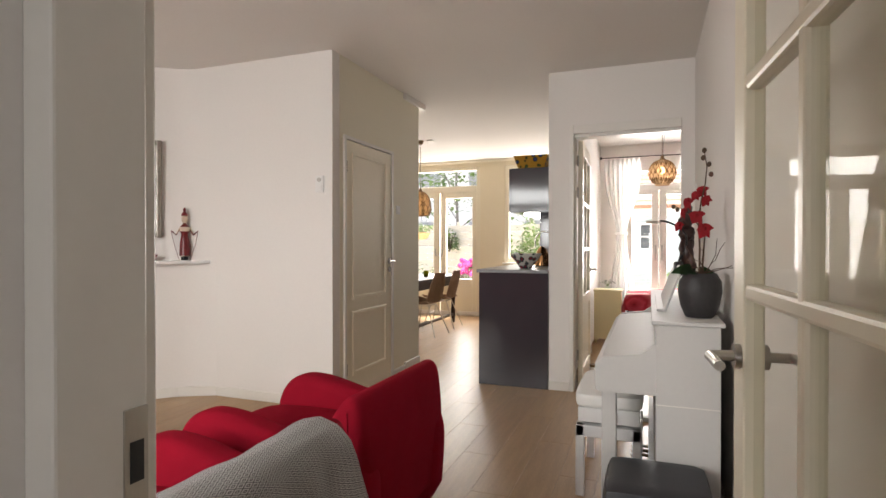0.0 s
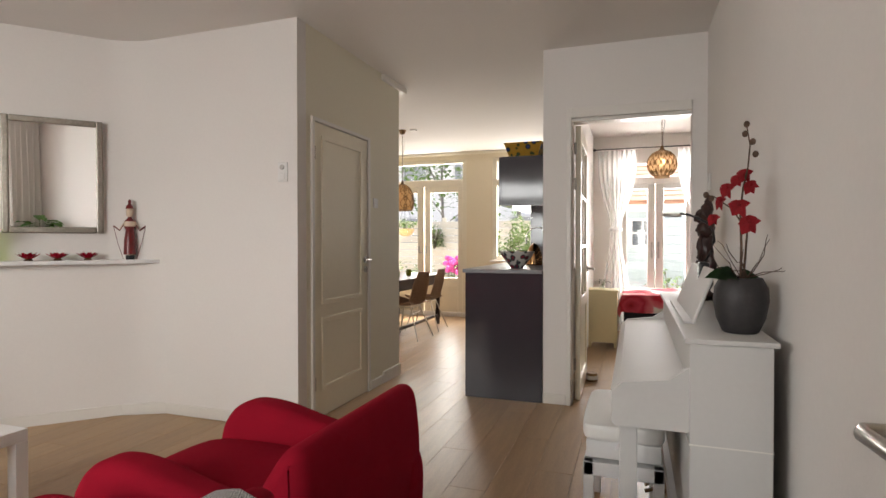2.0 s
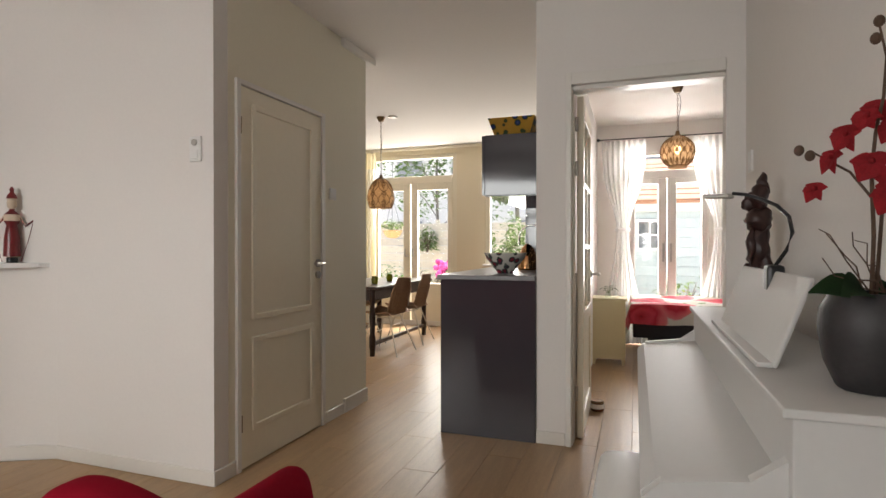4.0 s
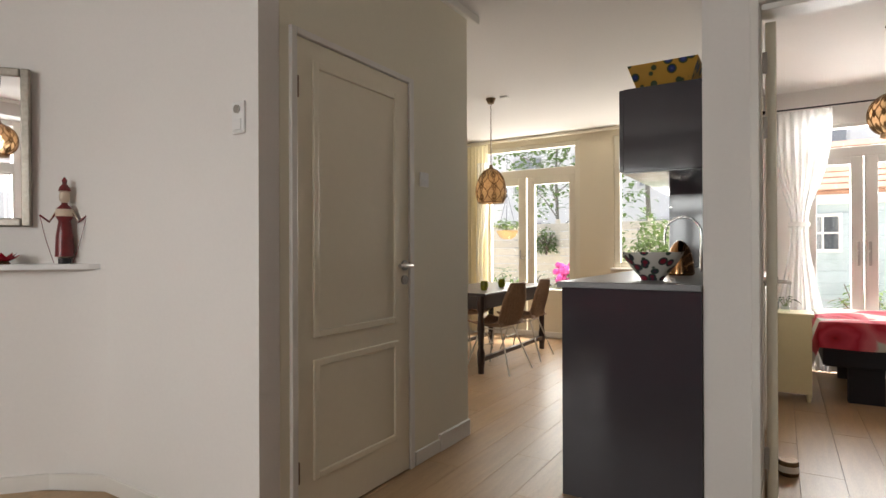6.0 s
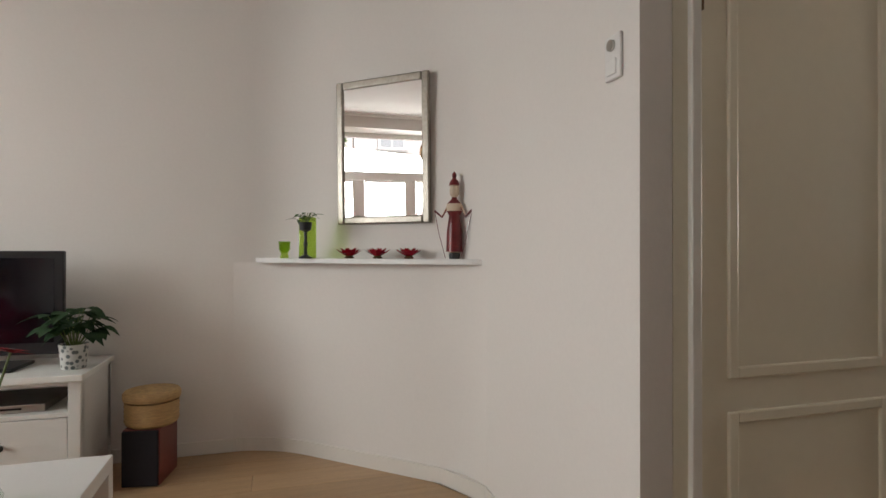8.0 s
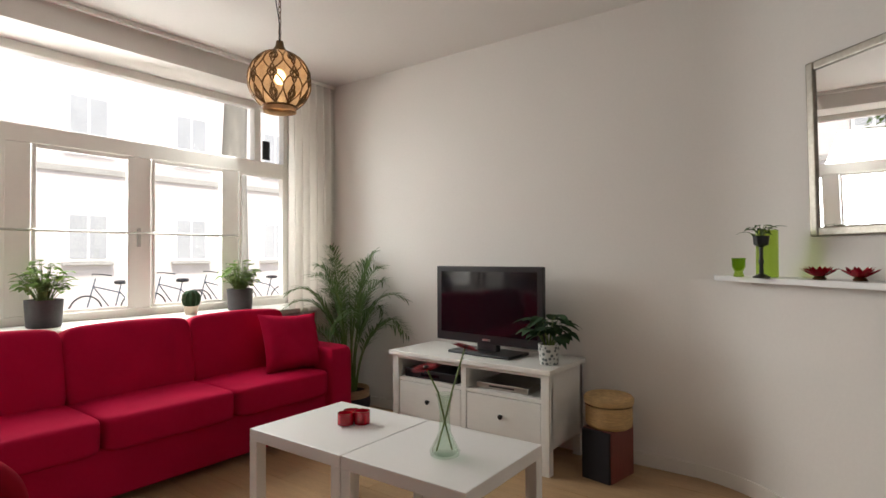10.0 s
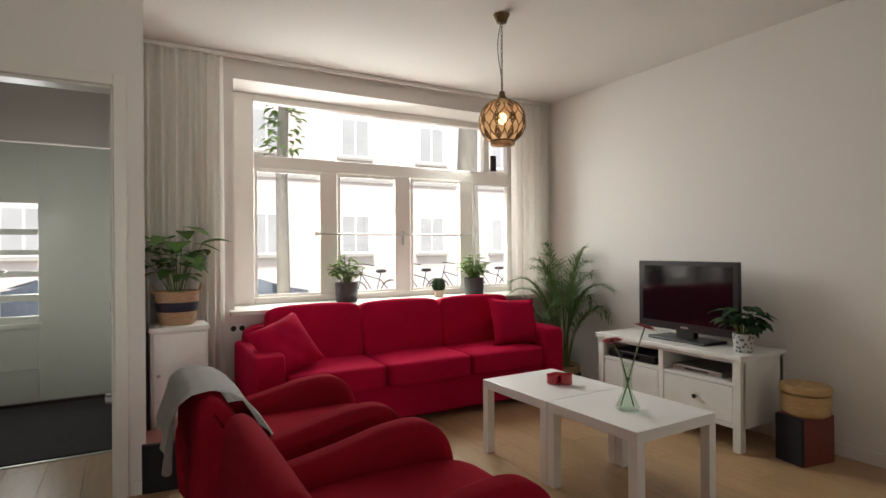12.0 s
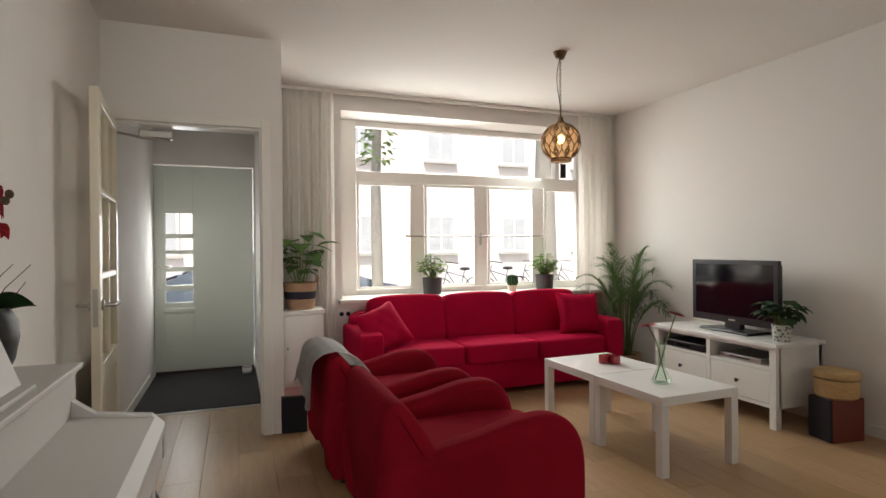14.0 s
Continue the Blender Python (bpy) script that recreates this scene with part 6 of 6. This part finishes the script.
# ---- bedroom ----
b = thing("bed", pose(0, 0, 0), "made double bed with a red poppy cover", "bed")
BASEC = mat("black_bed_fabric", (0.015, 0.014, 0.018), 0.85, var=0.15, bump=0.3, bscale=300)
part("bed_base", boxes(((-0.42, 7.15, 0.27), (1.7, 8.26, 0.41)), bev=0.015), BASEC, b)
for x in (-0.1, 1.5):
    for y in (7.26, 8.18):
        part("bed_leg", boxes(((x - 0.16, y - 0.05, 0), (x + 0.06, y + 0.05, 0.27))), BASEC, b)
part("mattress", cushion(bmesh.new(), (-0.43, 7.17, 0.40), (1.72, 8.27, 0.56), 0.01, 8, edge=12), LINEN, b, smooth=True)


def cover(u, v):
    x = -0.50 + 2.23 * u
    y = 7.10 + 1.2 * v
    z = 0.60 + 0.012 * math.sin(9 * x) * math.sin(11 * y) + 0.02 * u
    fall = max(0, 0.06 - v) / 0.06
    z -= 0.19 * fall ** 1.1
    y += 0.03 * (1 - (1 - fall) ** 2) * 0.5
    fx = max(0, 0.03 - u) / 0.03
    z -= 0.22 * fx ** 1.1
    return Vector((x + 0.01 * math.sin(20 * y), y + 0.008 * math.sin(14 * x), z))


part("bed_cover", thick(grid(bmesh.new(), 100, 80, cover), 0.012), POPPY, b, "white cover with large red poppies", smooth=True)
for y in (7.42, 8.0):
    tagged(part("bed_pillow", cushion(bmesh.new(), (1.15, y - 0.26, 0.61), (1.62, y + 0.26, 0.80), 0.03, 8, edge=3), LINEN, smooth=True), "white pillow at the head of the bed", "pillow", "bed pillows")
n_ = thing("nightstand", pose(-0.64, 7.20, 0), "small cream nightstand beside the bed", "nightstand")
part("body", boxes(((-0.17, -0.15, 0.06), (0.15, 0.15, 0.64)), bev=0.004), CREAMF, n_)
part("top", boxes(((-0.185, -0.165, 0.64), (0.165, 0.165, 0.665)), bev=0.004), CREAMF, n_)
for x in (-0.15, 0.13):
    for y in (-0.13, 0.13):
        part("foot", lathe(bmesh.new(), [(0.012, 0), (0.022, 0.06)], 10, (x, y, 0)), CREAMF, n_)
p = thing("potted_plant", pose(-0.66, 7.2, 0.665), "tiny plant in a glass on the nightstand", "potted plant")
part("glass_pot", lathe(bmesh.new(), [(0.03, 0), (0.035, 0.02), (0.025, 0.05), (0.02, 0.05)], 16), CLEARG, p, smooth=True)
leafy(p, (0, 0, 0.04), 6, 0.05, 0.09, 0.07, 0.025, LEAFD, 33)
rd = thing("radiator", pose(-0.79, 6.1, 0.12), "white panel radiator on the bedroom wall", "radiator")
part("radiator_panel", boxes(((-0.02, -0.36, 0), (0.03, 0.36, 0.88)), bev=0.01), TRIM, rd)
for y in (-0.28, 0.28):
    part("radiator_bracket", boxes(((-0.05, y - 0.02, 0.1), (-0.02, y + 0.02, 0.8))), TRIM, rd)
    part("radiator_foot", boxes(((-0.01, y - 0.015, -0.12), (0.02, y + 0.015, 0.0))), TRIM, rd)
pendant("pendant_lamp", (-0.03, 6.85, H), 0.15, 0.60, "amber mosaic glass ball lamp in the bedroom", power=1.0, lobes=15)
curtain("curtain", -0.78, -0.28, 8.22, 0.03, 2.44, 8, 0.03, SHEER, "white tie-back voile curtain", (1.38, -0.54, 0.72), 12)
curtain("curtain", 0.22, 0.88, 8.22, 0.03, 2.44, 9, 0.03, SHEER, "white tie-back voile curtain", (1.38, 0.52, 0.75), 14)
for x in (-0.54, 0.53):
    tagged(part("tie_back", lathe(bmesh.new(), [(0.085, 0), (0.088, 0.02), (0.085, 0.04)], 20, (x, 8.22, 1.36)), SHEER), "white cloth tie-back round the voile", "tie-back")
r = tagged(part("curtain_rod", tube(bmesh.new(), [(-0.82, 8.26, 2.47), (1.0, 8.26, 2.47)], 0.008, 8), BLACKP), "thin black curtain rod in the bedroom", "curtain rod")
for x in (-0.825, 1.005):
    part("finial", ball(bmesh.new(), (x, 8.26, 2.47), 0.02, seg=12), BLACKP, r)
dc = tagged(part("doorstop", lathe(bmesh.new(), [(0.042, 0), (0.046, 0.004), (0.046, 0.07), (0.042, 0.075)], 24, (-0.655, 5.44, 0)), BRASS, smooth=True), "small round metal can holding the bedroom door", "doorstop")
part("band", lathe(bmesh.new(), [(0.0465, 0.02), (0.0475, 0.022), (0.0475, 0.05), (0.0465, 0.052)], 24, (-0.655, 5.44, 0)), LINEN, dc)

# ---- street ----
tagged(part("ground", boxes(((-300, -300, -0.6), (300, 300, -0.22))), GRASS), "paved ground round the house", "ground", kind="structure")
tagged(part("pavement", boxes(((-40, -3.6, -0.25), (40, -1.9, -0.10)), bev=0.01), CONC), "grey stone pavement before the house", "pavement", kind="structure")
tagged(part("road", boxes(((-60, -9.0, -0.25), (60, -3.6, -0.20))), ASPH), "brick-paved street", "road", kind="structure")
tagged(part("pavement_far", boxes(((-40, -12.5, -0.25), (40, -9.0, -0.10)), bev=0.01), CONC), "grey stone pavement across the street", "pavement", kind="structure")
WINF = mat("white_window_paint", (0.66, 0.65, 0.63), 0.4, var=0.03)
# pale grey puts the sky's reflection into the far panes' base colour
SKYPANE = mat("sky_reflecting_pane", (0.34, 0.35, 0.36), 0.15, var=0.15, scale=2, bump=0)
DGLASS = mat("dark_window_glass", (0.05, 0.06, 0.07), 0.06, var=0.05, bump=0)


def house(x0, x1, label):
    h = thing("house", pose(0, 0, 0), label, "house", "houses across the street", "structure")
    part("wall", boxes(((x0, -17.0, -0.2), (x1, -12.5, 10.0))), BRICK, h)
    part("roof", boxes(((x0 - 0.1, -17.2, 10.0), (x1 + 0.1, -12.2, 10.35)), bev=0.03), STONE, h)
    n = int((x1 - x0) / 2.7)
    for st_ in range(3):
        for i in range(n):
            x = x0 + 1.35 + i * 2.7
            z = 1.1 + st_ * 3.0
            w = part("window", boxes(((x - 0.5, -12.55, z), (x + 0.5, -12.44, z + 1.25)), bev=0.01), WINF, h)
            part("pane", boxes(((x - 0.42, -12.46, z + 0.08), (x - 0.03, -12.43, z + 1.17))), SKYPANE, w)
            part("pane", boxes(((x + 0.03, -12.46, z + 0.08), (x + 0.42, -12.43, z + 1.17))), SKYPANE, w)
            part("sill", boxes(((x - 0.58, -12.5, z - 0.09), (x + 0.58, -12.38, z - 0.01)), bev=0.01), CONC, w)
    part("floor_band", boxes(((x0, -12.5, 3.35), (x1, -12.46, 3.5))), CONC, h)


house(-22, -11.05, "pale brick row house with white windows across the street")
house(-11, -0.05, "pale brick row house with white windows across the street")
house(0, 10.9, "pale brick row house with white windows across the street")


def tree(m, h, r, label, leaves=500, seed=3, lo=2.6, ivy=0):
    t = thing("street_tree", m, label, "tree")
    rng = random.Random(seed)
    tr_, cr = bmesh.new(), bmesh.new()
    tube(tr_, [(0, 0, -0.1), (0.03, 0, h * 0.3), (-0.04, 0.03, h * 0.6), (0.05, 0, h)], r, 12, r * 0.4)
    tips = []
    for k in range(11):
        a = 2.399 * k
        z = lo + (h - lo) * k / 11
        e = Vector((math.cos(a) * (1.7 - 0.05 * k), math.sin(a) * (1.7 - 0.05 * k), z + 1.0))
        tube(tr_, [(0, 0, z), (e.x * 0.5, e.y * 0.5, z + 0.6), e], r * 0.3, 6, 0.015)
        tips += [e, Vector((e.x * 0.6, e.y * 0.6, z + 0.7))]
    for k in range(leaves):
        c = rng.choice(tips) + Vector((rng.gauss(0, 0.4), rng.gauss(0, 0.4), rng.gauss(0, 0.35)))
        a = rng.uniform(0, 6.28)
        leaf(cr, c, (math.cos(a), math.sin(a), rng.uniform(-0.4, 0.4)), rng.uniform(0.12, 0.22), 0.11, 0.3, 0.2, 3)
    for k in range(ivy):
        a, z = rng.uniform(0, 6.28), rng.uniform(2.75, 4.4)
        q = Vector((math.cos(a), math.sin(a), 0)) * rng.uniform(0.08, 0.26)
        leaf(cr, q + Vector((0, 0, z)), (math.cos(a), math.sin(a), rng.uniform(-0.6, 0.4)), rng.uniform(0.08, 0.14), 0.08, 0.3, 0.2, 3)
    part("trunk", tr_, BARK, t, smooth=True)
    part("crown", cr, FOLI, t)


tree(pose(-2.7, -4.0, -0.2), 8, 0.10, "slim street tree with leafy shoots on its trunk", 900, 3, 4.2, 260)
tree(pose(-5.75, -4.0, -0.2), 9, 0.21, "thick old street tree before the window", 900, 9, 4.6)


def car(m, label):
    c = thing("parked_car", m, label, "car")
    prof = [(-2.05, 0.25), (-2.1, 0.55), (-1.95, 0.84), (-1.1, 1.0), (-0.55, 1.36), (0.65, 1.42), (1.35, 1.0), (2.0, 0.9), (2.1, 0.5), (2.0, 0.25)]
    bm = bmesh.new()
    a = [bm.verts.new((x, -0.82, z)) for x, z in prof]
    b_ = [bm.verts.new((x, 0.82, z)) for x, z in prof]
    for i in range(len(prof)):
        j = (i + 1) % len(prof)
        bm.faces.new((a[i], a[j], b_[j], b_[i]))
    bm.faces.new(a[::-1])
    bm.faces.new(b_)
    bmesh.ops.bevel(bm, geom=list(bm.edges), offset=0.06, segments=3, affect="EDGES")
    part("body", bm, CARP, c, smooth=True)
    for s in (-1, 1):
        bm = bmesh.new()
        for q in (((-0.95, 0.95), (-0.5, 1.3), (0.0, 1.34), (0.0, 0.95)), ((0.06, 0.95), (0.06, 1.34), (0.6, 1.34), (1.1, 1.0))):
            v = [bm.verts.new((x, s * 0.826, z)) for x, z in q]
            bm.faces.new(v)
        part("side_window", thick(bm, 0.008), DGLASS, c)
        for x in (-1.3, 1.3):
            w = part("wheel", tube(bmesh.new(), [(x, s * 0.66, 0.3), (x, s * 0.84, 0.3)], 0.31, 24), BLACKP, c, smooth=True)
            part("rim", tube(bmesh.new(), [(x, s * 0.83, 0.3), (x, s * 0.85, 0.3)], 0.2, 18), STEEL, w)
    for y in (-0.55, 0.55):
        part("headlight", boxes(((-2.1, y - 0.2, 0.6), (-1.95, y + 0.2, 0.74)), bev=0.03), CHROME, c)
    part("windscreen", boxes(((-0.95, -0.7, 0.97), (-0.6, 0.7, 1.28)), bev=0.01), DGLASS, c)


car(pose(-1.15, -4.85, -0.2, 0, 0, 3), "dark parked car in the street")


def bicycle(m):
    b = thing("bicycle", m, "dark city bicycle parked in the street", "bicycle", "parked bicycles")
    for x in (-0.52, 0.52):
        w = part("wheel", tube(bmesh.new(), [(x + 0.33 * math.cos(a), 0, 0.34 + 0.33 * math.sin(a)) for a in [2 * math.pi * i / 28 for i in range(29)]], 0.017, 6, cap=False), BLACKP, b)
        bm = bmesh.new()
        for i in range(12):
            a = math.pi * i / 6
            tube(bm, [(x, 0, 0.34), (x + 0.32 * math.cos(a), 0, 0.34 + 0.32 * math.sin(a))], 0.003, 4)
        part("spokes", bm, STEEL, w)
    bm = bmesh.new()
    for q in (((-0.52, 0, 0.34), (-0.05, 0, 0.30)), ((-0.05, 0, 0.30), (-0.2, 0, 0.85)), ((-0.05, 0, 0.30), (0.36, 0, 0.82)), ((-0.16, 0, 0.7), (0.36, 0, 0.84)), ((0.52, 0, 0.34), (0.33, 0, 1.0)), ((-0.52, 0, 0.34), (-0.16, 0, 0.72))):
        tube(bm, q, 0.014, 6)
    part("bike_frame", bm, CARP, b)
    part("handlebar", tube(bmesh.new(), [(0.2, -0.28, 1.05), (0.33, -0.1, 1.08), (0.33, 0.1, 1.08), (0.2, 0.28, 1.05)], 0.012, 6), BLACKP, b)
    part("saddle", cushion(bmesh.new(), (-0.34, -0.09, 0.86), (-0.08, 0.09, 0.94), 0.01, 4, edge=3), BLACKP, b)
    return b


bk = bicycle(pose(-7.2, -8.6, -0.2, 0, 0, 12))
for x, a in ((-8.3, 5), (-9.5, -8), (-6.0, 14), (-11.0, 4)):
    copy_thing(bk, pose(x, -8.7, -0.2, 0, 0, a))

# ---- garden ----
f = thing("garden_fence", pose(0, 0, 0), "honey-coloured horizontal board fence round the garden", "fence", kind="structure")
fb = part("fence_board", boxes(((-3.0, -0.012, -0.085), (3.0, 0.012, 0.085)), bev=0.004, seg=1), FENCE, f)
fb.location = (-4.0, 14.0, 0.0)
for j in range(10):
    for cx, cy, rz in ((-4.0, 14.0, 0), (-7.0, 11.6, 90)):
        if j or rz:
            o = fb.copy()
            scene.collection.objects.link(o)
            o.parent = f
            o.location, o.rotation_euler = (cx, cy, j * 0.185), (0, 0, radians(rz))
for x in (-6.9, -5.0, -3.0, -1.05):
    part("post", boxes(((x - 0.045, 14.02, -0.25), (x + 0.045, 14.11, 1.85)), bev=0.004), FENCE, f)


def shrub(m, r, h, n, label, material=FOLI, seed=1, blossom=None):
    s = thing("garden_shrub", m, label, "shrub")
    rng = random.Random(seed)
    st_, cr = bmesh.new(), bmesh.new()
    for k in range(14):
        a = 2.399 * k
        tube(st_, [(0, 0, 0), (r * 0.4 * math.cos(a), r * 0.4 * math.sin(a), h * 0.5), (r * 0.8 * math.cos(a), r * 0.8 * math.sin(a), h * rng.uniform(0.6, 1))], 0.02, 5, 0.005)
    for k in range(n):
        a, q = rng.uniform(0, 6.28), math.sqrt(rng.random())
        z = h * rng.uniform(0.12, 1.0) * (1 - 0.35 * q * q) * (1 + 0.18 * math.sin(3 * a + seed))
        leaf(cr, (r * q * math.cos(a), r * q * math.sin(a), z), (math.cos(a + rng.uniform(-1, 1)), math.sin(a + rng.uniform(-1, 1)), rng.uniform(-0.2, 0.7)), rng.uniform(0.08, 0.17), 0.06, 0.4, 0.2, 3)
    part("branches", st_, STEMB, s)
    part("foliage", cr, material, s)
    if blossom:
        bm = bmesh.new()
        for k in range(60):
            a, q = rng.uniform(0, 6.28), math.sqrt(rng.random())
            ball(bm, (r * 0.8 * q * math.cos(a), r * 0.8 * q * math.sin(a), h * rng.uniform(0.8, 1.08)), 0.05, seg=6)
        part("blossom", bm, blossom, s)
    return s


shrub(pose(-2.6, 11.2, -0.22), 0.85, 1.80, 4200, "green leafy garden shrub", LEAFL, 4)
shrub(pose(-3.55, 10.6, -0.22), 0.3, 1.05, 300, "small garden bush with pink blossom", FOLI, 5, PINK)
shrub(pose(-5.0, 11.6, -0.22), 0.7, 1.0, 600, "low green garden bush by the fence", FOLI, 6)
shrub(pose(0.35, 11.3, -0.22), 0.5, 0.9, 400, "low green bush before the shed", LEAFL, 8)
tree(pose(-5.9, 16.5, -0.2), 5.6, 0.06, "leafy garden tree behind the fence", 2200, 21, 1.9)
tree(pose(-3.6, 16.8, -0.2), 7.0, 0.08, "leafy garden tree behind the fence", 1300, 23, 4.0)
shrub(pose(-5.16, 13.75, 1.05), 0.2, 0.55, 260, "trailing green plant hanging on the fence", LEAFL, 12)
hb = thing("hanging_basket", pose(-4.50, 10.3, 1.47), "hanging wicker basket with trailing green plant", "hanging basket")
part("basket", lathe(bmesh.new(), [(0.06, -0.14), (0.13, -0.10), (0.175, -0.02), (0.18, 0.0), (0.165, 0.0), (0.12, -0.08)], 24), WICKER, hb, smooth=True)
bm = bmesh.new()
for k in range(3):
    a = 2.1 * k
    tube(bm, [(0.17 * math.cos(a), 0.17 * math.sin(a), 0), (0, 0, 0.6)], 0.004, 5)
tube(bm, [(0, 0, 0.6), (0, 0, 1.65)], 0.004, 5)
part("chains", bm, BLACKP, hb)
leafy(hb, (0, 0, -0.02), 34, 0.22, 0.22, 0.11, 0.06, LEAFL, 41)
bs = thing("bracket", pose(-4.50, 10.3, 3.1), "wooden pergola beam over the garden", "beam")
part("beam", boxes(((-0.05, -1.15, 0), (0.05, 0.3, 0.12)), bev=0.005), FENCE, bs)
gb = thing("garden_bench", pose(-4.6, 12.2, -0.22), "weathered wooden garden bench", "bench")
for i in range(4):
    part("slat", boxes(((-0.7, -0.2 + i * 0.11, 0.42), (0.7, -0.11 + i * 0.11, 0.445)), bev=0.003), FENCE, gb)
for x in (-0.6, 0.6):
    part("bench_leg", boxes(((x - 0.03, -0.2, 0), (x + 0.03, 0.22, 0.42)), bev=0.003), FENCE, gb)

sh = thing("garden_shed", pose(0, 0, 0), "grey-blue board shed with a white window and a red tiled roof", "shed", kind="structure")
ROOFT = mat("red_roof_tile", (0.42, 0.22, 0.14), 0.8, var=0.2, scale=20, bump=0.3, bscale=60)
part("wall", boxes(((-2.0, 12.5, -0.2), (4.5, 15.0, 1.86))), SHEDW, sh)
sb_ = part("siding_board", boxes(((-1.6, -0.014, -0.09), (1.6, 0.014, 0.088)), bev=0.006, seg=1), SHEDW, sh)
sb_.location = (-0.4, 12.47, 0.0)
for j in range(10):
    for cx in (-0.4, 2.82):
        if j or cx > 0:
            o = sb_.copy()
            scene.collection.objects.link(o)
            o.parent = sh
            o.location = (cx, 12.47, j * 0.18)
w = part("window", boxes(((-0.39, 12.42, 1.10), (-0.34, 12.47, 1.70)), ((0.06, 12.42, 1.10), (0.11, 12.47, 1.70)), ((-0.34, 12.42, 1.10), (0.06, 12.47, 1.15)), ((-0.34, 12.42, 1.65), (0.06, 12.47, 1.70)), ((-0.155, 12.425, 1.15), (-0.125, 12.465, 1.65)), ((-0.34, 12.425, 1.385), (0.06, 12.465, 1.415)), bev=0.004), WINF, sh)
for x0, x1 in ((-0.34, -0.155), (-0.125, 0.06)):
    for z0, z1 in ((1.15, 1.385), (1.415, 1.65)):
        part("pane", boxes(((x0, 12.44, z0), (x1, 12.45, z1))), DGLASS, w)
part("fascia", boxes(((-2.1, 12.40, 1.84), (4.6, 12.46, 1.99)), bev=0.01), WINF, sh)
tilt = Matrix.Translation((1.25, 12.38, 1.99)) @ Euler((radians(24), 0, 0)).to_matrix().to_4x4()
rf = part("roof", box(bmesh.new(), (-3.4, 0, 0), (3.4, 2.9, 0.05), m=tilt), ROOFT, sh)
tl_ = part("roof_tile", boxes(((-3.38, -0.15, 0.05), (3.38, 0.15, 0.075)), bev=0.01, seg=1), ROOFT, rf)
tl_.matrix_local = tilt @ pose(0, 0.15, 0, -3)
for k in range(1, 9):
    o = tl_.copy()
    scene.collection.objects.link(o)
    o.parent = rf
    o.matrix_local = tilt @ pose(0, 0.15 + 0.3 * k, 0, -3)
bh = thing("house", pose(0, 0, 0), "pale brick house behind the gardens", "house", "", "structure")
part("wall", boxes(((-14, 24, -0.2), (8, 28, 8.5))), RENDERW, bh)
part("roof", boxes(((-14.2, 23.8, 8.5), (8.2, 28.2, 8.8))), STONE, bh)
for st_ in range(3):
    for i in range(8):
        x, z = -12.5 + i * 2.6, 0.8 + st_ * 2.7
        w = part("window", boxes(((x - 0.7, 23.93, z), (x + 0.7, 24.05, z + 1.6)), bev=0.01), WINF, bh)
        part("pane", boxes(((x - 0.6, 23.91, z + 0.1), (x + 0.6, 23.94, z + 1.5))), SKYPANE, w)

# ---- floor planks ----
PW, PL = 0.192, 1.285
pm = boxes(((-PW / 2 + 0.0006, -PL / 2 + 0.0006, -0.012), (PW / 2 - 0.0006, PL / 2 - 0.0006, 0.0)), bev=0.0011, seg=1)
plank = part("plank", pm, OAK, floor)
first = True
for i in range(-12, 25):
    x = 0.16 - PW * (i + 0.5)
    y_from = 4.77 if i < 0 else (-0.60 if x < -0.9 else -1.70)
    y = -1.70 - PL * 1.0 + PL * ((i * 0.37) % 1.0)
    while y < 9.0 + PL:
        lo_, hi_ = max(y - PL / 2, y_from), min(y + PL / 2, 8.35 if x > -0.9 else 9.0)
        hidden = (x < -2.55 and 3.65 < lo_ and hi_ < 5.0) or (-1.45 < x < -0.97 and lo_ > 4.7)
        if hi_ - lo_ > 0.03 and not hidden:
            if first:
                o, first = plank, False
            else:
                o = plank.copy()
                scene.collection.objects.link(o)
                o.parent = floor
            o.location = (x, (lo_ + hi_) / 2, 0)
            o.scale = (1, (hi_ - lo_) / PL, 1)
        y += PL
